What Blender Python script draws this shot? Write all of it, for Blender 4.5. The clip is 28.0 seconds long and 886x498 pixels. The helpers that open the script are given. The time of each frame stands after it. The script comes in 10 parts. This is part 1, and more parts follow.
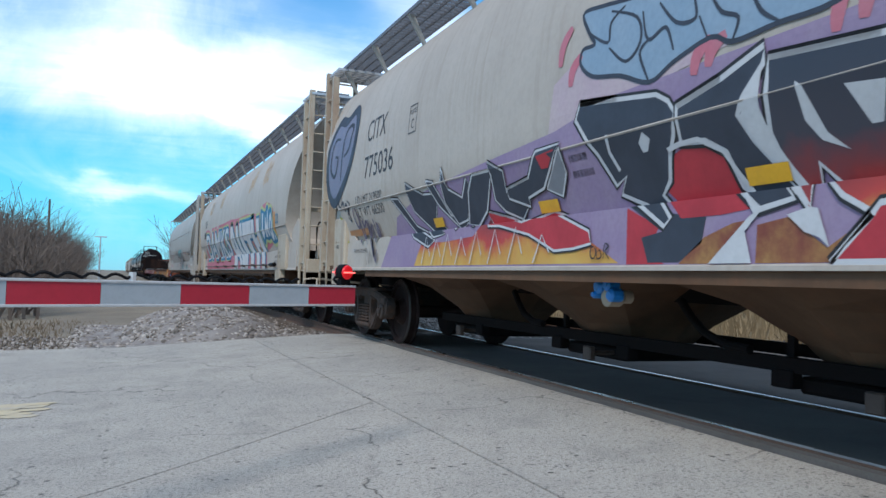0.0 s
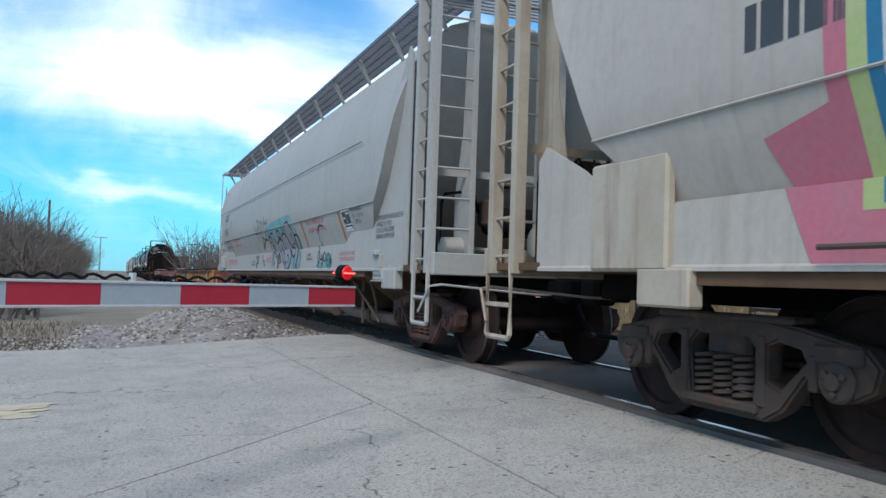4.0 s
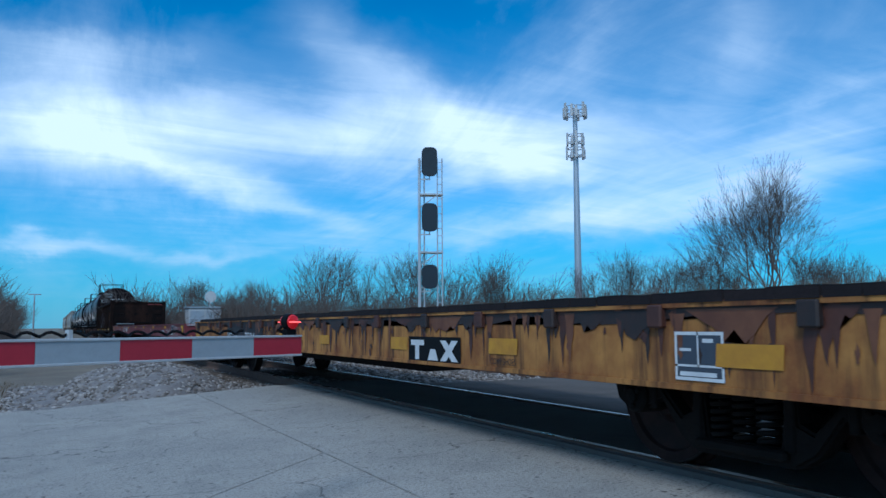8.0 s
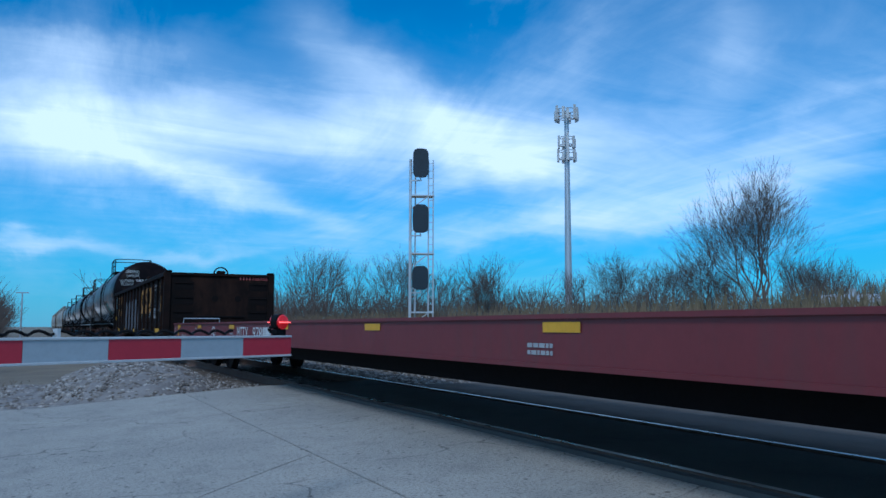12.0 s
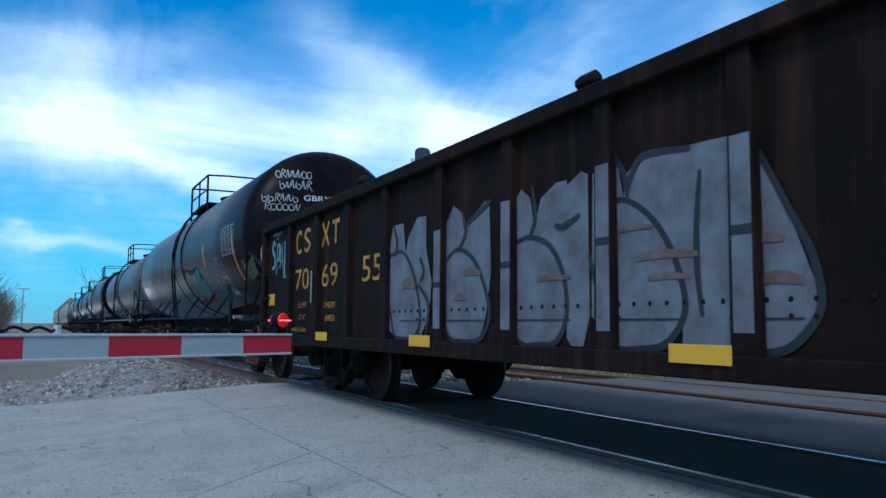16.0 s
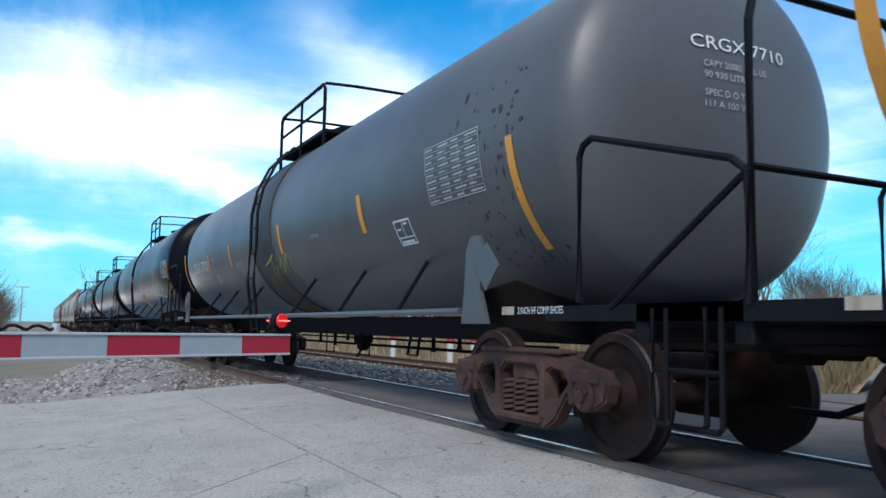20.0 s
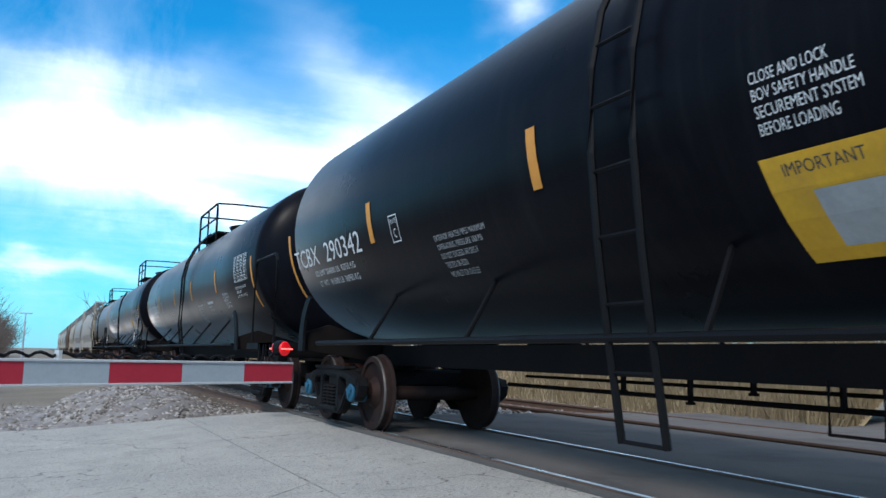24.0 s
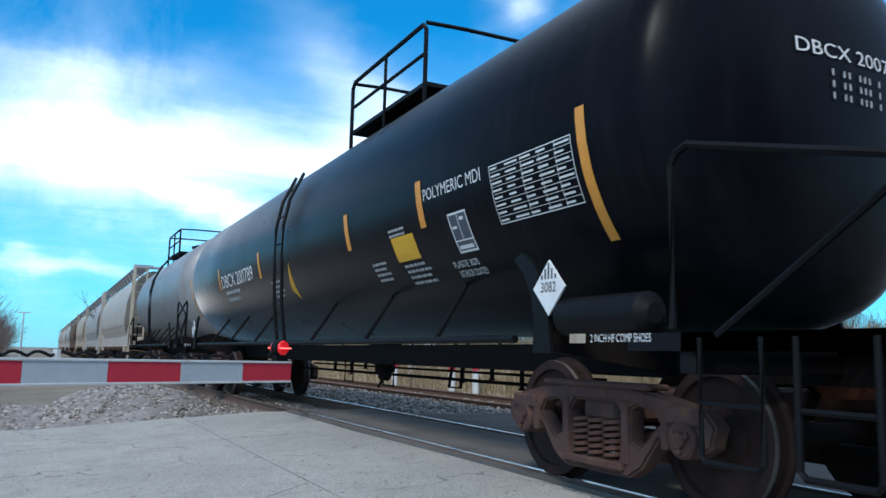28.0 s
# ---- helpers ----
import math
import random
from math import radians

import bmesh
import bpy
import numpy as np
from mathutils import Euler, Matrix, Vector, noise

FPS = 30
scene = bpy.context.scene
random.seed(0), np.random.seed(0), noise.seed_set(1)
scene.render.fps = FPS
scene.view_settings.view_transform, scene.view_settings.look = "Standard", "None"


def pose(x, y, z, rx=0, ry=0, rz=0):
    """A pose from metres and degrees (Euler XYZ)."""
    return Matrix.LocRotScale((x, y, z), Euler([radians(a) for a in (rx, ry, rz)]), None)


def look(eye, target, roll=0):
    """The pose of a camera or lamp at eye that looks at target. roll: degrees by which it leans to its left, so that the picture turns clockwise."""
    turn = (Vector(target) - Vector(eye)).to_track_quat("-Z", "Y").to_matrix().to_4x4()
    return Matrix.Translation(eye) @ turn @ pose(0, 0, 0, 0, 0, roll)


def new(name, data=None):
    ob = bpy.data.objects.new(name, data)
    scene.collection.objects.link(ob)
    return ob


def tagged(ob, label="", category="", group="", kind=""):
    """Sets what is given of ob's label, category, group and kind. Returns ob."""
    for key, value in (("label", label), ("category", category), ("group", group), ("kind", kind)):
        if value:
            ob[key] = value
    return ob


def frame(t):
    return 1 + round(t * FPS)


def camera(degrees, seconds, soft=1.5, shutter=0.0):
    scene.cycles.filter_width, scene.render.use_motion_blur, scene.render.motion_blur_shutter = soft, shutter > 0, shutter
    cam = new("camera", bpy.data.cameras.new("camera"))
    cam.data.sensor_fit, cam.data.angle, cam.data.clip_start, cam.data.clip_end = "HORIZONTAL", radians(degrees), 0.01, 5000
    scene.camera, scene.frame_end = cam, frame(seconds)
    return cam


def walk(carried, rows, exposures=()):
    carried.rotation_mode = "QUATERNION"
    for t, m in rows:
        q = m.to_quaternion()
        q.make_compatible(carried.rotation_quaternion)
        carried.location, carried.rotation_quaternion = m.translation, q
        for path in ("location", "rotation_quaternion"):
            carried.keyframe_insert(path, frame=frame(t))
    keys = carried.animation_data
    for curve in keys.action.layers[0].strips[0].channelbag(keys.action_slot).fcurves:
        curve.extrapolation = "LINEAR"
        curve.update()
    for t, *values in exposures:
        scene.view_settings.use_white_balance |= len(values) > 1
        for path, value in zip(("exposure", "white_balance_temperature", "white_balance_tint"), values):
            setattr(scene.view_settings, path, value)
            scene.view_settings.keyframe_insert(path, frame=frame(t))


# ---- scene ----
# Camera: parked beside the crossing, turned a little by hand.
EYE = (0.0, 0.0, 0.917)
cam = camera(57.8, 28.0, 1.5, 0.05)
PATH = [(0.0, -22.06, 2.24, -1.87), (1.0, -22.06, 2.24, -1.87), (2.5, -22.06, 2.24, -1.87), (4.5, -22.06, 2.29, -1.86),
        (5.0, -22.06, 2.28, -1.87), (5.2, -22.20, 2.33, -1.87), (5.5, -22.94, 2.42, -1.85), (6.0, -24.39, 2.67, -1.25), (6.5, -25.97, 2.89, -0.67),
        (7.0, -26.17, 4.45, 0.07), (7.5, -25.93, 5.56, 0.42), (8.0, -25.80, 5.48, 0.28), (8.5, -25.80, 5.49, 0.23),
        (9.0, -25.92, 5.53, 0.20), (9.5, -26.32, 5.61, 0.13), (10.0, -26.42, 5.69, 0.11), (10.5, -26.44, 5.68, 0.05),
        (11.0, -26.47, 5.56, -0.03), (11.5, -26.49, 5.58, -0.08), (13.5, -26.50, 5.53, -0.34), (14.0, -26.49, 5.53, -0.44),
        (14.5, -26.50, 5.52, -0.46), (15.0, -26.53, 5.45, -0.52), (15.5, -26.48, 5.56, -0.61), (16.0, -26.48, 5.53, -0.56),
        (17.0, -26.51, 5.53, -0.75), (18.0, -26.52, 5.57, -0.83), (19.0, -26.56, 5.59, -0.93), (20.0, -26.56, 5.66, -1.05),
        (21.0, -26.54, 5.71, -1.20), (21.5, -26.54, 5.75, -1.22), (23.5, -26.48, 5.82, -1.44), (23.8, -26.42, 6.0, -1.44), (24.0, -26.34, 7.71, -1.42),
        (24.3, -26.48, 7.67, -1.45), (25.0, -26.49, 7.67, -1.44), (26.0, -26.49, 7.67, -1.42), (27.0, -26.46, 7.67, -1.48), (28.0, -26.44, 7.66, -1.42)]
EXPOSURE = [(0.0, 0.02, 6300, 13), (5.2, 0.0, 6250, 13), (6.3, -0.20, 6150, 12), (7.0, -0.36, 6000, 11), (7.4, -0.55, 5600, 9), (8.2, -0.82, 5050, 7), (14.3, -0.84, 4950, 7), (15.2, -0.6, 5150, 8), (16.4, -0.48, 5300, 9), (17.0, -0.34, 5800, 11), (17.5, 0.08, 6350, 13), (21.5, 0.08, 6150, 12), (23.6, 0.12, 6200, 12), (28.0, 0.07, 6000, 11)]
walk(cam, [(t, pose(*EYE, 90 + p, r, y)) for t, y, p, r in PATH], EXPOSURE)

# World and sun.
TRACK = 4.567
SPEED = 7.0
SUN_DIR = Vector((-0.70, -0.82, 1.0)).normalized()


class Nodes:
    """Short-hand for building node trees."""
    def __init__(self, tree):
        self.t = tree
        tree.nodes.clear()

    def add(self, kind, ins=None, **props):
        n = self.t.nodes.new(kind)
        for k, v in props.items():
            setattr(n, k, v)
        for k, v in (ins or {}).items():
            if isinstance(v, bpy.types.NodeSocket):
                self.t.links.new(v, n.inputs[k])
            else:
                n.inputs[k].default_value = v
        return n

    def math(self, op, a, b=0.0, c=0.0, clamp=False):
        return self.add("ShaderNodeMath", {0: a, 1: b, 2: c}, operation=op, use_clamp=clamp).outputs[0]

    def mix(self, fac, a, b, mode="MIX"):
        return self.add("ShaderNodeMix", {0: fac, 6: a, 7: b}, data_type="RGBA", blend_type=mode).outputs[2]

    def ramp(self, fac, *stops):
        n = self.add("ShaderNodeValToRGB", {0: fac})
        e = n.color_ramp.elements
        while len(e) < len(stops):
            e.new(0.5)
        for el, (p, v) in zip(e, stops):
            el.position = p
            el.color = v if isinstance(v, tuple) else (v, v, v, 1)
        return n.outputs[0]

    def noise(self, vec, scale, detail=4.0, rough=0.55, dist=0.0):
        return self.add("ShaderNodeTexNoise", {"Vector": vec, "Scale": scale, "Detail": detail, "Roughness": rough, "Distortion": dist}).outputs[0]


def make_world():
    w = bpy.data.worlds.new("sky")
    scene.world = w
    w.use_nodes = True
    n = Nodes(w.node_tree)
    elev = math.asin(SUN_DIR.z)
    sky = n.add("ShaderNodeTexSky", sky_type="NISHITA", sun_disc=False, sun_elevation=elev,
                sun_rotation=math.atan2(SUN_DIR.x, SUN_DIR.y), air_density=1.0, dust_density=0.3, ozone_density=2.5)
    geo = n.add("ShaderNodeTexCoord").outputs["Generated"]
    # the deep saturated blue of the clip
    blue = n.mix(1.0, sky.outputs[0], (0.13, 1.38, 1.88, 1), "MULTIPLY")
    sep = n.add("ShaderNodeSeparateXYZ", {0: geo})
    az = n.math("MULTIPLY", n.math("ARCTAN2", sep.outputs[0], sep.outputs[1]), 57.2958)
    el = n.math("MULTIPLY", n.math("ARCSINE", sep.outputs[2]), 57.2958)
    wav = n.add("ShaderNodeMapping", {0: geo, 3: (1, 1, 1.6)}).outputs[0]
    az = n.math("ADD", az, n.math("MULTIPLY", n.math("SUBTRACT", n.noise(wav, 4.0, 5, 0.52), 0.5), 13.0))
    el = n.math("ADD", el, n.math("MULTIPLY", n.math("SUBTRACT", n.noise(wav, 5.0, 6, 0.54, 0.2), 0.5), 7.5))
    # banks and streaks of cirrus: azimuth, elevation, half width, half height, tilt, weight
    banks = [(24, 12, 42, 7, 0, 0.42), (30, 13, 16, 4, -6, 0.25), (21.5, 18.6, 9.0, 2.2, -33, 0.75), (30, 13.6, 6, 2.0, -20, 0.5), (3, 14.2, 9, 3.0, -8, 0.9), (-2, 12.4, 12, 2.2, -8, 0.7), (10, 9.8, 9, 1.0, -18, 0.8),
             (22.4, 14.2, 8.5, 2.2, -12, 0.75), (12.5, 13.8, 10, 2.2, -4, 0.6), (50, 12.5, 10, 1.7, 8, 0.7), (44.8, 9.2, 10, 1.5, 6, 0.65), (34.7, 12.6, 8, 2.2, 8, 0.6), (35, 18.6, 1.8, 4.2, -20, 0.3), (44.9, 18.6, 2.0, 4.4, -25, 0.22), (46, 19, 13, 5, 0, 0.22),
             (34.5, 7, 17, 1.0, 4, 0.5), (7, 5.3, 6.4, 0.5, -4, 0.5), (-1.5, 6.1, 2.6, 0.6, 0, 0.8), (0, 18, 12, 1.4, 6, 0.4), (30, 24.6, 2.0, 1.2, 0, 0.8)]
    total = None
    for a0, e0, ra, re, ang, wt in banks:
        ca, sa = math.cos(radians(ang)), math.sin(radians(ang))
        da, de = n.math("SUBTRACT", az, a0), n.math("SUBTRACT", el, e0)
        u = n.math("MULTIPLY_ADD", da, ca / ra, n.math("MULTIPLY", de, sa / ra))
        v = n.math("MULTIPLY_ADD", da, -sa / re, n.math("MULTIPLY", de, ca / re))
        d2 = n.math("MULTIPLY_ADD", u, u, n.math("MULTIPLY", v, v))
        g = n.math("POWER", 2.718, n.math("MULTIPLY", d2, -1.0))
        total = n.math("MULTIPLY", g, wt) if total is None else n.math("MULTIPLY_ADD", g, wt, total)
    # the same thin cloud, scattered, over the rest of the sky
    den = n.math("ADD", n.math("MAXIMUM", sep.outputs[2], 0.03), 0.12)
    flat = n.add("ShaderNodeCombineXYZ", {0: n.math("DIVIDE", sep.outputs[0], den), 1: n.math("DIVIDE", sep.outputs[1], den), 2: 0.0}).outputs[0]
    m1 = n.add("ShaderNodeMapping", {0: flat, 1: (0.35, 1.2, 0), 2: (0, 0, radians(-32)), 3: (0.55, 0.22, 1)}).outputs[0]
    wisp = n.noise(m1, 2.6, 8, 0.62, 0.8)
    total = n.math("ADD", n.math("MULTIPLY", total, n.math("MULTIPLY_ADD", wisp, 1.3, 0.33)), n.math("MULTIPLY", n.ramp(wisp, (0.42, 0.0), (0.75, 1.0)), 0.32))
    # unseen extra cirrus, overhead and behind the road, added to whiten the skylight
    far = n.math("ABSOLUTE", n.math("SUBTRACT", az, 26.0))
    veil = n.math("MAXIMUM", n.ramp(n.math("DIVIDE", el, 90.0), (0.31, 0.0), (0.50, 1.0)), n.ramp(n.math("DIVIDE", far, 180.0), (0.22, 0.0), (0.42, 1.0)))
    total = n.math("ADD", total, n.math("MULTIPLY", veil, n.math("MULTIPLY_ADD", wisp, 0.95, 0.05)))
    # fine combed fibres
    m2 = n.add("ShaderNodeMapping", {0: flat, 1: (2.1, 0.4, 0), 2: (0, 0, radians(24)), 3: (0.5, 1.9, 1)}).outputs[0]
    comb = n.noise(m2, 2.2, 7, 0.6, 1.4)
    total = n.math("MULTIPLY", total, n.math("MULTIPLY_ADD", comb, 0.75, 0.63))
    cl = n.ramp(n.math("DIVIDE", total, 2.0), (0.02, 0.0), (0.2, 0.16), (0.45, 0.48), (0.95, 1.0))
    col = n.mix(cl, blue, (17.0, 18.4, 19.2, 1))
    haze = n.math("MULTIPLY", n.ramp(sep.outputs[2], (0.0, 1.0), (0.15, 0.0)), 0.62)
    col = n.mix(haze, col, (4.6, 7.8, 10.4, 1))
    bg = n.add("ShaderNodeBackground", {0: col, 1: 0.09})
    out = n.add("ShaderNodeOutputWorld", {0: bg.outputs[0]})


make_world()
sun = new("sun", bpy.data.lights.new("sun", "SUN"))
sun.data.energy, sun.data.angle, sun.data.color = 2.7, radians(14.0), (1.0, 0.93, 0.83)
sun.matrix_world = look(tuple(SUN_DIR * 50), (0, 0, 0))


# Materials.
def material(name, base, rough=0.6, metal=0.0, second=None, amount=0.5, scale=2.0, grain=25.0, bump=0.15, dirt=None, dirt_amount=0.35,
             streak=False, rand=0.0, spec=0.5, sheen=0.0):
    m = bpy.data.materials.new(name)
    m.use_nodes = True
    n = Nodes(m.node_tree)
    co = n.add("ShaderNodeTexCoord").outputs["Object"]
    big = n.noise(co, scale, 5, 0.6)
    fine = n.noise(co, grain, 4, 0.65)
    second = second or tuple(c * 0.78 for c in base)
    col = n.mix(n.math("MULTIPLY", n.ramp(big, (0.38, 0.0), (0.66, 1.0)), amount), (*base, 1), (*second, 1))
    col = n.mix(n.math("MULTIPLY", n.ramp(fine, (0.42, 0.0), (0.7, 1.0)), 0.35), col, (*[c * 0.72 for c in base], 1))
    if dirt:
        v = n.add("ShaderNodeMapping", {0: co, 3: (1, 4.5, 0.35) if streak else (1, 1, 1)}).outputs[0]
        d = n.noise(v, 1.7 if streak else scale * 1.7, 6, 0.62, 0.3)
        col = n.mix(n.math("MULTIPLY", n.ramp(d, (0.5, 0.0), (0.72, 1.0)), dirt_amount), col, (*dirt, 1))
    if rand:
        r = n.add("ShaderNodeObjectInfo").outputs["Random"]
        col = n.mix(1.0, col, n.ramp(r, (0.0, 1 - rand), (1.0, 1 + rand)), "MULTIPLY")
    p = n.add("ShaderNodeBsdfPrincipled", {"Base Color": col, "Metallic": metal, "Specular IOR Level": spec})
    if sheen:
        p.inputs["Sheen Weight"].default_value, p.inputs["Sheen Roughness"].default_value = sheen, 0.22
    n.t.links.new(n.math("ADD", rough - 0.1, n.math("MULTIPLY", big, 0.2)), p.inputs["Roughness"])
    if bump:
        bm_ = n.add("ShaderNodeBump", {"Height": n.math("ADD", fine, n.math("MULTIPLY", big, 0.8)), "Strength": bump, "Distance": 0.02})
        n.t.links.new(bm_.outputs[0], p.inputs["Normal"])
    n.add("ShaderNodeOutputMaterial", {0: p.outputs[0]})
    return m


def glow(name, color, strength):
    m = bpy.data.materials.new(name)
    m.use_nodes = True
    n = Nodes(m.node_tree)
    p = n.add("ShaderNodeBsdfPrincipled", {"Base Color": (*color, 1), "Emission Color": (*color, 1), "Emission Strength": strength, "Roughness": 0.3})
    n.add("ShaderNodeOutputMaterial", {0: p.outputs[0]})
    return m


def concrete_material():
    """Worn exposed concrete: stains, pale scuffs, pits, grit and hairline cracks."""
    m = bpy.data.materials.new("concrete")
    m.use_nodes = True
    n = Nodes(m.node_tree)
    co = n.add("ShaderNodeTexCoord").outputs["Object"]
    big = n.noise(co, 0.35, 5, 0.62, 0.6)
    mid = n.noise(co, 2.3, 6, 0.66)
    grit = n.noise(co, 46.0, 3, 0.7)
    sand = n.noise(co, 150.0, 2, 0.6)
    col = n.mix(n.ramp(big, (0.34, 0.0), (0.68, 1.0)), (0.44, 0.41, 0.36, 1), (0.335, 0.316, 0.286, 1))
    col = n.mix(n.math("MULTIPLY", n.ramp(mid, (0.5, 0.0), (0.72, 1.0)), 0.55), col, (0.245, 0.232, 0.212, 1))
    col = n.mix(n.math("MULTIPLY", n.ramp(mid, (0.28, 1.0), (0.42, 0.0)), 0.4), col, (0.45, 0.425, 0.38, 1))
    col = n.mix(n.math("MULTIPLY", n.ramp(grit, (0.54, 0.0), (0.62, 1.0)), 0.75), col, (0.15, 0.142, 0.13, 1))
    col = n.mix(n.math("MULTIPLY", n.ramp(grit, (0.30, 1.0), (0.40, 0.0)), 0.5), col, (0.56, 0.54, 0.50, 1))
    col = n.mix(n.math("MULTIPLY", n.ramp(sand, (0.5, 0.0), (0.70, 1.0)), 0.6), col, (0.17, 0.162, 0.15, 1))
    # hairline cracks, broken up by patches
    warp = n.add("ShaderNodeVectorMath", {0: co, 1: n.add("ShaderNodeVectorMath", {0: n.add("ShaderNodeTexNoise", {"Vector": co, "Scale": 1.6, "Detail": 6.0}).outputs[1], "Scale": 0.9}, operation="SCALE").outputs[0]}, operation="ADD").outputs[0]
    edge = n.add("ShaderNodeTexVoronoi", {"Vector": warp, "Scale": 0.42}, feature="DISTANCE_TO_EDGE").outputs["Distance"]
    crack = n.math("MULTIPLY", n.ramp(edge, (0.0, 1.0), (0.0055, 0.0)), n.ramp(n.noise(co, 0.8, 3), (0.42, 0.0), (0.52, 0.9)))
    # scattered chips
    chip = n.add("ShaderNodeTexVoronoi", {"Vector": warp, "Scale": 5.5}, feature="F1").outputs["Distance"]
    chips = n.math("MULTIPLY", n.ramp(chip, (0.06, 1.0), (0.12, 0.0)), n.ramp(n.noise(co, 1.1, 4), (0.46, 0.0), (0.58, 0.85)))
    # small pits, about one cell in four
    pit = n.add("ShaderNodeTexVoronoi", {"Vector": co, "Scale": 9.0}, feature="F1")
    pick = n.add("ShaderNodeSeparateXYZ", {0: pit.outputs["Color"]}).outputs[0]
    pits = n.math("MULTIPLY", n.ramp(pit.outputs["Distance"], (0.10, 0.9), (0.20, 0.0)), n.ramp(n.math("ADD", pick, n.math("MULTIPLY", n.noise(co, 0.9, 3), 0.6)), (0.92, 0.0), (1.02, 1.0)))
    dark = n.math("MAXIMUM", n.math("MAXIMUM", crack, chips), pits)
    col = n.mix(dark, col, (0.085, 0.08, 0.073, 1))
    p = n.add("ShaderNodeBsdfPrincipled", {"Base Color": col, "Roughness": 0.88, "Specular IOR Level": 0.3})
    h = n.math("SUBTRACT", n.math("ADD", grit, n.math("MULTIPLY", sand, 0.5)), n.math("MULTIPLY", dark, 1.2))
    b = n.add("ShaderNodeBump", {"Height": h, "Strength": 0.7, "Distance": 0.012})
    n.t.links.new(b.outputs[0], p.inputs["Normal"])
    n.add("ShaderNodeOutputMaterial", {0: p.outputs[0]})
    return m


